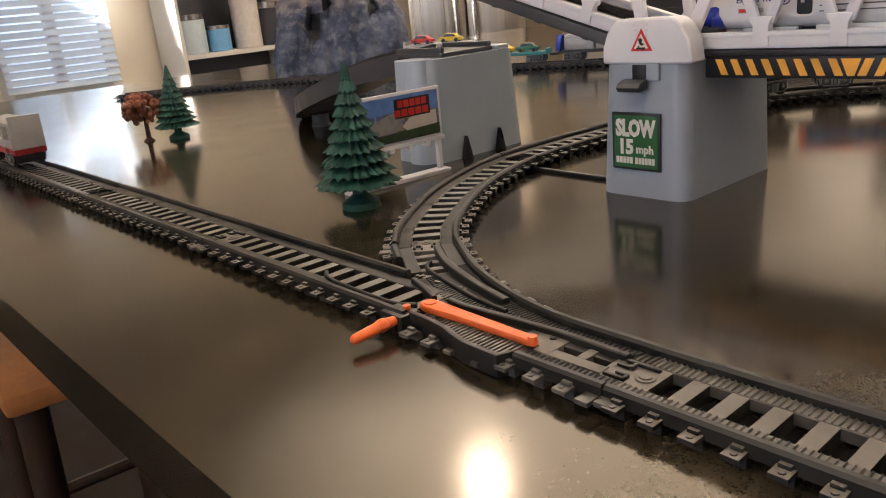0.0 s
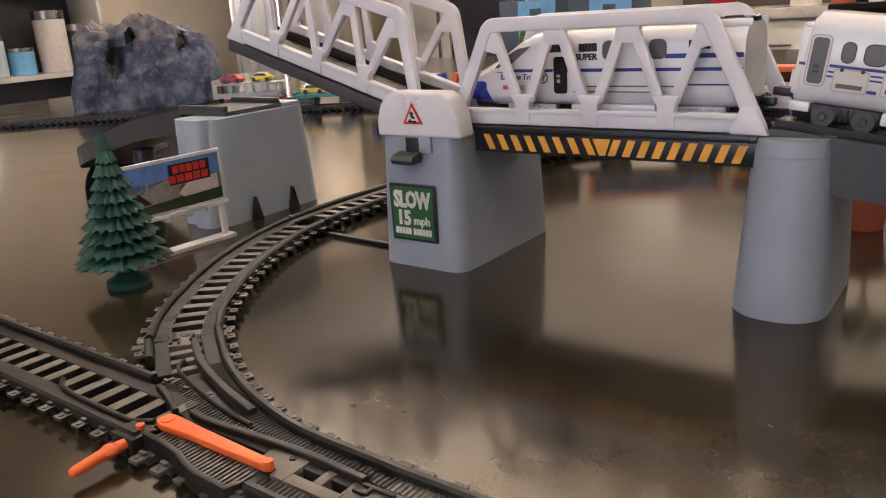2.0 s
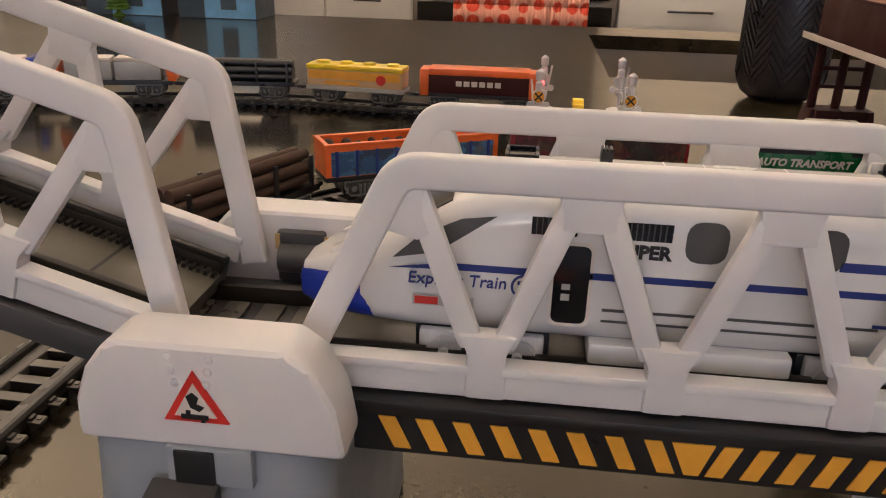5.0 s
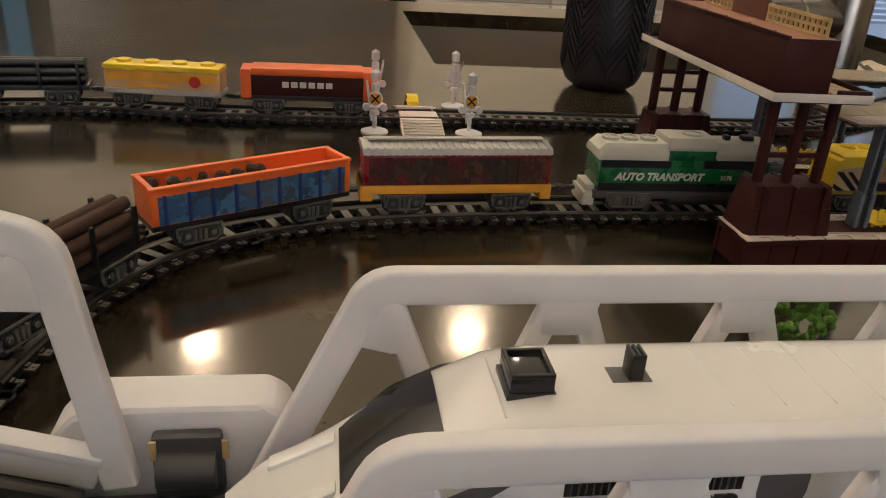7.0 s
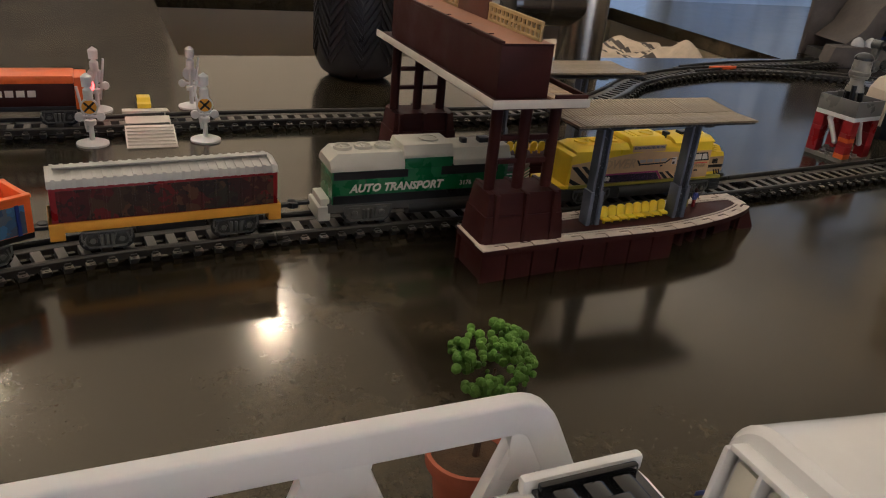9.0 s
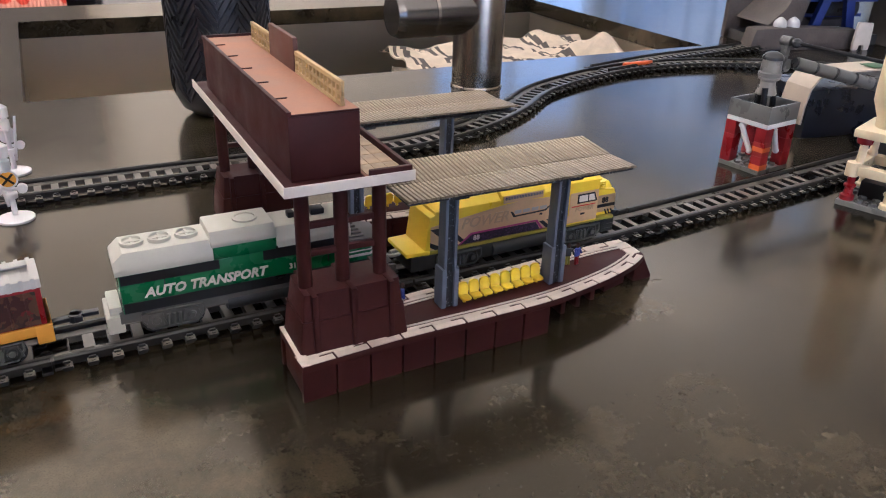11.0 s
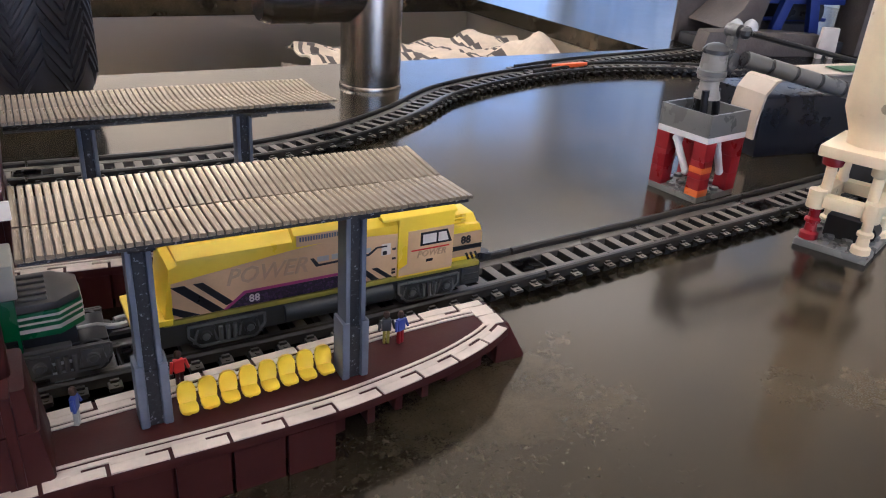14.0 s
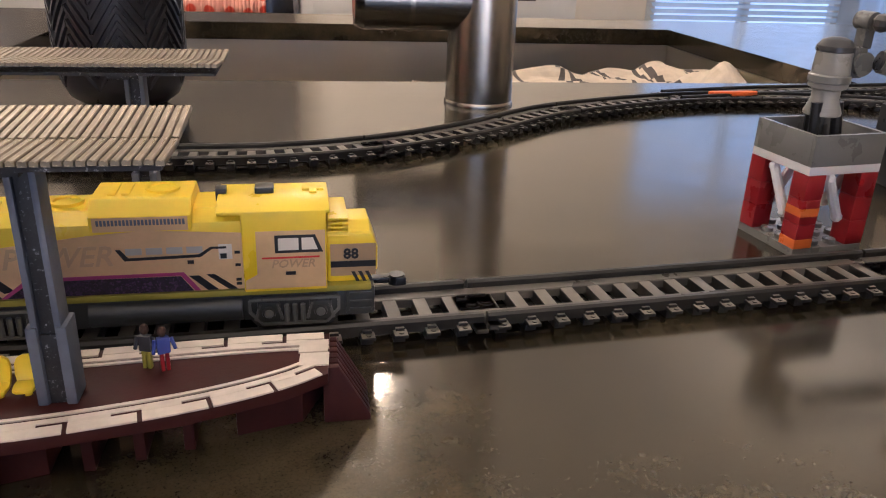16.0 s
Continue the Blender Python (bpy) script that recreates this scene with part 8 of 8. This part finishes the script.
def rocket_shed():
    """The brown moulded rock hall with its arch at the end of the branch line."""
    t = thing("toy_cave", "brown moulded rock cave playset with arch and dark blue machinery", "toy building", place(909, 773, 0, -13))
    part("front_wall", Shape().prism([(0, 0), (150, 0), (150, 22), (96, 25), (40, 26), (6, 25)], "y", 0, 22, 1.6), ROCK_BROWN, t)
    hull = [(30, 26), (52, 46), (64, 72), (92, 98), (132, 112), (196, 116), (196, 98), (140, 94), (108, 82), (84, 60), (76, 26)]
    part("hull", Shape().prism(hull, "y", 16, 84, 2.2), ROCK_BROWN, t, "curved brown rock roof")
    part("back_wall", Shape().box(20, 200, 86, 94, 0, 100, 2.0), ROCK_BROWN, t)
    legs = [(196, 0), (236, 0), (240, 42), (252, 62), (274, 72), (300, 64), (312, 40), (316, 0), (350, 0), (350, 124), (196, 124), (188, 96), (198, 60)]
    part("arch", Shape().prism(legs, "y", 4, 46, 2.2), ROCK_BROWN, t, "brown rock arch")
    part("floor_slab", Shape().box(24, 196, 23, 84, 0, 12, 0.8), BRICK_DARK, t)
    for k, (x0, x1, z0, z1) in enumerate(((84, 196, 50, 56), (88, 190, 70, 75), (100, 186, 30, 34))):
        part("beam", Shape().box(x0, x1, 36 + 6 * k, 42 + 6 * k, z0, z1, 0.8), NAVY, t, "dark blue machinery beam")
    for x, lean in ((96, 22), (150, -14)):
        part("strut", Shape().prism([(x, 12), (x + 12, 12), (x + 12 + lean, 84), (x + lean, 84)], "y", 26, 34, 0.8), NAVY, t, "slanted dark blue strut")
    part("drum", Shape().cyl((120, 60, 40), (178, 60, 40), 15, 15, 20), BRICK_DARK, t)
    for x in (44, 62):
        part("clear_dome", Shape().turned([(8, 0), (8, 4), (6.5, 8), (3, 11), (0.6, 12)], 16, Matrix.Translation((x, 12, 25))), CLEAR, t)
    plate = Shape().prism([(-11, 0), (-4, 0), (-3, 6), (3, 6), (4, 0), (11, 0), (12, 8), (11, 32), (-10, 33), (-12, 8)], "y", -2, 2, 0.9)
    part("white_plate", plate, PAPER, t, "white notched plate at the front").matrix_basis = place(146, -8, 0.2)
    return t


rocket_shed()
cover = thing("book_cover", "beige curved card with a green printed strip behind the crane", "card", place(680, 522, 0, -8))
part("support", Shape().box(5, 130, -17, 36, 0, 38, 1.0), INK, cover, "dark block under the card")
pr = [(0, 12), (0.6, 26), (3, 40), (9, 48), (22, 51.6), (132, 53), (132, 51.8), (23, 50.2), (10.5, 46.8), (4.6, 39.2), (2.2, 26), (1.6, 12)]
part("card", Shape().prism(pr, "y", -18, 8, 0.2), CARD, cover)
part("printed_strip", Shape().box(60, 118, -17.8, -3, 53.05, 53.4), SIGN_GREEN, cover, "dark green printed strip")


# ---- at the sink ----
def faucet():
    t = thing("kitchen_faucet", "tall brushed steel kitchen faucet with a dark side handle", "faucet", place(524, 740))
    part("flange", Shape().turned([(24, 0), (24, 1.5), (23.2, 3)], 40), STEEL, t)
    part("column", Shape().turned([(23, 3), (23, 340), (22, 344)], 48), STEEL, t)
    part("handle_barrel", Shape().cyl((-10, 0, 68), (-80, 0, 68), 20, 20, 40), STEEL_DARK, t, "dark steel handle barrel")
    part("handle_ring", Shape().cyl((-48, 0, 68), (-51, 0, 68), 20.6, 20.6, 40), STEEL, t)
    part("handle_cap", Shape().cyl((-80, 0, 68), (-86, 0, 68), 20, 17.5, 40), STEEL_DARK, t)
    sp = [(0, 0, 340, 0), (0, 8, 400, 0), (0, 60, 470, 0), (0, 140, 490, 0), (0, 220, 460, 0), (0, 250, 380, 0)]
    s = Shape()
    for a, b in zip(sp, sp[1:]):
        s.cyl(a[:3], b[:3], 15, 15, 24)
        s.ball(b[:3], 15, n=20)
    part("spout", s, STEEL, t)
    return t


faucet()


def tyre_vase():
    """A black vase with a chevron tread pattern."""
    t = thing("tread_vase", "black vase with a raised chevron tyre tread pattern", "vase", place(292, 738))
    prof = [(16, 0), (26, 2), (33, 7), (36.5, 15), (37.4, 26), (37.4, 168), (35.5, 176), (30, 178)]
    part("body", Shape().turned(prof, 48), RUBBER, t)
    s = Shape()
    n = 8
    for i in range(n):
        a0 = 2 * math.pi * i / n + 0.2
        for k in range(19):
            for sg in (-1, 1):
                pts = []
                steps = 4
                for q in range(steps + 1):
                    a = a0 + sg * (0.02 + 0.94 * q / steps) * math.pi / n
                    zz = 34 + 8.4 * k - 21 * q / steps
                    for r, dz in ((36.8, 0), (39.6, 0.8), (39.6, 4.0), (36.8, 4.8)):
                        r -= max(0, 22 - zz) * 0.35
                        pts.append((r * math.cos(a), r * math.sin(a), zz + dz))
                fs = [(m * 4 + b, m * 4 + (b + 1) % 4, m * 4 + 4 + (b + 1) % 4, m * 4 + 4 + b) for m in range(steps) for b in range(4)] + [(3, 2, 1, 0), tuple(steps * 4 + b for b in range(4))]
                s.add(pts, fs)
    part("tread", s, RUBBER, t, "raised chevron tread")
    return t


tyre_vase()


def sink_cloth():
    """A striped tea towel heaped over a rack in the sink."""
    t = thing("tea_towel", "cream tea towel with charcoal stripes heaped in the sink", "towel")
    nx, ny = 60, 40
    x0, x1, y0, y1 = 560, 858, 838, 1060
    def height(x, y):
        p = Vector((x * 0.012, y * 0.016, 0))
        f = noise.noise(p) * 12 + noise.noise(p * 2.3) * 7 + abs(noise.noise(p * 1.3 + Vector((5, 2, 0)))) * 13
        peak = 36 * math.exp(-((x - 800) / 26) ** 2 - ((y - 900) / 60) ** 2)
        return -42 + f + peak + 10 * (y - y0) / (y1 - y0)
    light, dark = Shape(), {}
    def col(i, j):
        u = (i + 0.35 * j + 2.6 * noise.noise(Vector((i * 0.1, j * 0.1, 3)))) % 11
        return u < 1.1 or 2.1 < u < 4.0, int((i + 0.35 * j + 2.6 * noise.noise(Vector((i * 0.1, j * 0.1, 3)))) // 11) * 2 + (u > 2)
    P = {}
    for i in range(nx + 1):
        for j in range(ny + 1):
            x, y = x0 + (x1 - x0) * i / nx, y0 + (y1 - y0) * j / ny
            P[i, j] = (x + noise.noise(Vector((i * 0.2, j * 0.2, 0))) * 8, y, height(x, y))
    for i in range(nx):
        for j in range(ny):
            q = [P[i, j], P[i + 1, j], P[i + 1, j + 1], P[i, j + 1]]
            q += [(x, y, z - 2.2) for x, y, z in q]
            on, which = col(i, j)
            (dark.setdefault(which, Shape()) if on else light).add(q, [(0, 1, 2, 3), (7, 6, 5, 4), (0, 4, 5, 1), (1, 5, 6, 2), (2, 6, 7, 3), (3, 7, 4, 0)])
    part("cloth", light, CLOTH, t)
    for which in sorted(dark):
        part("stripe", dark[which], CLOTH_DARK, t, "grey brown woven stripe")
    flap = Shape().prism([(0, 0), (96, 0), (100, 66), (12, 84)], "y", 0, 2.5, 0.3)
    part("flap", flap, CLOTH, t).matrix_basis = place(486, 850, -90, 8, -12)
    part("flap_stripe", Shape().prism([(2, 56), (8, 62), (84, 10), (80, 2)], "y", -0.3, 0.0), CLOTH_DARK, t).matrix_basis = place(486, 850, -90, 8, -12)
    part("dish_rack", Shape().box(480, 860, 830, 1080, -118, -104, 2), BLACK, t)
    return t


sink_cloth()


# ---- the kitchen beyond ----
def base_unit(x0, x1, y, label, drawers, mat=CABINET, top=True):
    t = thing("kitchen_cabinet", label, "cabinet", group="back wall cabinets")
    part("body", Shape().box(x0, x1, y + 20, y + 600, -810, -22, 1), mat, t)
    part("plinth", Shape().box(x0, x1, y + 70, y + 600, -919, -811), DARK_PANEL, t)
    z = -30
    for h in drawers:
        d = part("drawer", Shape().box(x0 + 4, x1 - 4, y, y + 19, z - h + 4, z, 2), mat, t)
        part("inset", Shape().box(x0 + 50, x1 - 50, y - 2, y - 0.2, z - h + 34, z - 30, 1), mat, d)
        w = (x1 - x0) * 0.16
        part("handle", Shape().box((x0 + x1) / 2 - w, (x0 + x1) / 2 + w, y - 26, y - 18, z - h / 2 - 5, z - h / 2 + 5, 2), STEEL, d, "steel bar handle")
        z -= h
    return t


YC = 3300
single("back_worktop", Shape().box(-1185, -449, YC - 20, YC + 610, -20, 20, 3), BACK_TOP, "pale stone worktop along the back wall", "worktop", kind="structure")
single("back_worktop", Shape().box(392, 1480, YC - 20, YC + 610, -20, 20, 3), BACK_TOP, "pale stone worktop along the back wall", "worktop", kind="structure")
base_unit(-1185, -818, YC, "white kitchen drawer unit with steel handles", (190, 290, 290))
base_unit(-816, -449, YC, "white kitchen drawer unit with steel handles", (190, 290, 290))
base_unit(392, 950, YC, "white kitchen drawer unit with steel handles", (190, 290, 290))
base_unit(952, 1480, YC, "white kitchen drawer unit with steel handles", (190, 290, 290))


def oven():
    t = thing("range_cooker", "stainless range cooker with black glass door and hob", "oven")
    x0, x1 = -445, 388
    part("body", Shape().box(x0, x1, YC + 10, YC + 600, -905, -22, 3), STEEL, t)
    part("hob", Shape().box(x0 - 2, x1 + 2, YC - 26, YC + 600, -20, 26, 4), OVEN_BLACK, t, "black glass hob")
    part("back_panel", Shape().box(x0, x1, YC + 540, YC + 600, 26, 190, 4), OVEN_BLACK, t)
    part("door", Shape().box(x0 + 20, x1 - 20, YC - 8, YC + 9, -720, -120, 4), OVEN_BLACK, t, "black glass oven door")
    part("rail", Shape().cyl((x0 + 40, YC - 62, -78), (x1 - 40, YC - 62, -78), 14, 14, 20).cyl((x0 + 60, YC - 62, -78), (x0 + 60, YC, -78), 9).cyl((x1 - 60, YC - 62, -78), (x1 - 60, YC, -78), 9), STEEL, t, "steel oven rail")
    return t


oven()


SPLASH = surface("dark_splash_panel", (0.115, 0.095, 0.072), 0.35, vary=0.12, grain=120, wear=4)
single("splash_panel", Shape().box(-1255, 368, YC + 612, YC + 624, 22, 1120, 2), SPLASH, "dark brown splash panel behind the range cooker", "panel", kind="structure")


def polka_material():
    m, t, p = nodes_of("polka_cloth")
    v = t.nodes.new("ShaderNodeTexVoronoi")
    v.inputs["Scale"].default_value, v.inputs["Randomness"].default_value = 15.5, 0.25
    t.links.new(coords(t), v.inputs["Vector"])
    t.links.new(ramp_of(t, v.outputs["Distance"], [(0.40, (0.75, 0.075, 0.03)), (0.46, (0.85, 0.38, 0.27))]), p.inputs["Base Color"])
    p.inputs["Roughness"].default_value = 0.9
    return m


def oven_towel():
    rows = [(-2, -400), (-2.5, -200), (0, -120), (2, -70), (14, -62), (28, -70), (31, -120), (30, -330)]
    s = Shape()
    n = 40
    for q0, q1 in zip(rows, rows[1:]):
        for i in range(n):
            xa, xb = -268 + 537 * i / n, -268 + 537 * (i + 1) / n
            pts = []
            for (dy, z) in (q0, q1):
                for x in (xa, xb):
                    pts.append((x, YC - 79 + dy + 3.5 * math.sin(x * 0.05) * (1 if z < -100 else 0.3), z))
            s.add(pts, [(0, 1, 3, 2)])
    return single("dish_towel", s, polka_material(), "red and white polka dot towel hanging on the oven rail", "towel")


tw = oven_towel()
sol = tw.modifiers.new("thickness", "SOLIDIFY")
sol.thickness = 0.003


def fridge():
    t = thing("refrigerator", "tall brushed stainless steel refrigerator reflecting warm light", "refrigerator", place(-2450, 2330, 0, 42))
    part("cabinet", Shape().box(-260, 260, 0, 620, -900, 900, 6), DARK_PANEL, t)
    part("door", Shape().box(-258, -3, -60, -2, -860, 895, 12), BRUSHED, t, "brushed steel door")
    part("door", Shape().box(3, 258, -60, -2, -860, 895, 12), BRUSHED, t, "brushed steel door")
    for x in (-40, 40):
        part("handle", Shape().cyl((x, -100, -300), (x, -100, 500), 12, 12, 16).cyl((x, -100, -280), (x, -60, -280), 8).cyl((x, -100, 480), (x, -60, 480), 8), STEEL, t)


fridge()
def tall_unit(x0, x1, top, mat, label):
    t = thing("kitchen_cabinet", label, "cabinet", group="back wall cabinets")
    part("body", Shape().box(x0, x1, YC + 20, YC + 680, -915, top, 3), mat, t)
    d = part("door", Shape().box(x0 + 3, x1 - 3, YC, YC + 18, -880, top - 6, 3), mat, t)
    w = (x1 - x0) * 0.14
    part("panel", Shape().box(x0 + w, x1 - w, YC - 7, YC - 1, -800, -60, 3), mat, d)
    part("panel", Shape().box(x0 + w, x1 - w, YC - 7, YC - 1, 0, top - 60, 3), mat, d)
    part("handle", Shape().cyl((x1 - 40, YC - 40, -150), (x1 - 40, YC - 40, 150), 8, 8, 12), STEEL, d)
    return t


tall_unit(-2620, -2296, 900, CABINET, "tall white cupboard beside the dark cabinet")
tall_unit(-2290, -1832, 250, DARK_PANEL, "dark charcoal panelled cabinet at the kitchen's end")
tall_unit(-1828, -1262, 250, CABINET, "white panelled cupboard at the kitchen's end")


def carton(x, y, w, label):
    t = thing("carton", label, "carton", place(x, y), group="cartons at the counter's edge")
    part("box", Shape().box(0, w, 0, 90, 0, 112, 1), CARTON_GREY, t)
    part("blue_panel", Shape().box(w * 0.34, w * 0.99, -0.6, -0.1, 1, 111), CARTON_BLUE, t)
    part("picture", Shape().box(w * 0.55, w * 0.75, -1.0, -0.62, 14, 96), CARTON_GREY, t)


carton(-655, 1215, 128, "upright slate and blue printed carton on the island")
carton(-500, 1215, 128, "upright slate and blue printed carton on the island")


pine_tree(place(-592, 1198), 64, "bright green plastic toy tree beside the cartons", LEAF, seed=9)


def jar(x, y, z, r, h, mat, label):
    t = thing("canister", label, "canister", place(x, y, z), group="canisters on shelves")
    part("body", Shape().turned([(r * 0.9, 0), (r, 3), (r, h * 0.85), (r * 0.96, h * 0.86)], 24), mat, t)
    part("lid", Shape().turned([(r * 1.02, h * 0.86), (r * 1.02, h), (2, h + 1)], 24), STEEL, t)


jar(-560, YC + 120, 20, 60, 130, CREAM, "cream canister on the back worktop")
jar(-430, YC + 160, 20, 45, 100, TERRACOTTA, "reddish canister on the back worktop")
jar(-900, YC + 140, 20, 55, 120, RED, "red canister on the back worktop")
jar(-260, YC + 120, 20, 70, 60, PAPER, "white bowl shaped canister on the worktop")


def side_shelf():
    """Open white shelf unit by the window with cups."""
    t = thing("shelf_unit", "white shelf unit by the window holding cups and jars", "shelf", place(-3160, 1500, 0, 90))
    part("back", Shape().box(-262, 262, 120, 132, -910, 330, 1), DARK_PANEL, t)
    for x in (-278, 262):
        part("side", Shape().box(x, x + 16, -120, 132, -910, 350, 1), CABINET, t)
    for z in (-330, -42, 330):
        part("shelf", Shape().box(-261, 261, -120, 119, z - 20, z, 1), CABINET, t)
    return t


side_shelf()
for k, (d, r, h, mat, label) in enumerate(((-192, 60, 165, CARTON_PALE, "pale blue cup on the shelf"), (-68, 50, 110, CARTON_BLUE, "small blue cup on the shelf"), (74, 62, 250, PAPER, "tall white jar on the shelf"), (196, 56, 190, DARK_PANEL, "dark jar on the shelf"))):
    jar(-3110, 1500 + d, -42, r, h, mat, label)
stool = thing("bar_stool", "orange-brown wooden bar stool tucked under the island top", "stool", place(-905, 100, -919, -4))
part("seat", Shape().box(-175, 175, -165, 165, 590, 620, 12), STOOL_WOOD, stool)
for sx in (-1, 1):
    for sy in (-1, 1):
        part("leg", Shape().cyl((sx * 165, sy * 155, 0), (sx * 145, sy * 135, 590), 17, 20, 12), WOOD_RED, stool, "dark wooden leg")
for sg in (-1, 1):
    part("rung", Shape().cyl((-155, sg * 145, 220), (155, sg * 145, 220), 11, 11, 10), WOOD_RED, stool)
    part("rung", Shape().cyl((sg * 152, -142, 300), (sg * 152, 142, 300), 11, 11, 10), WOOD_RED, stool)
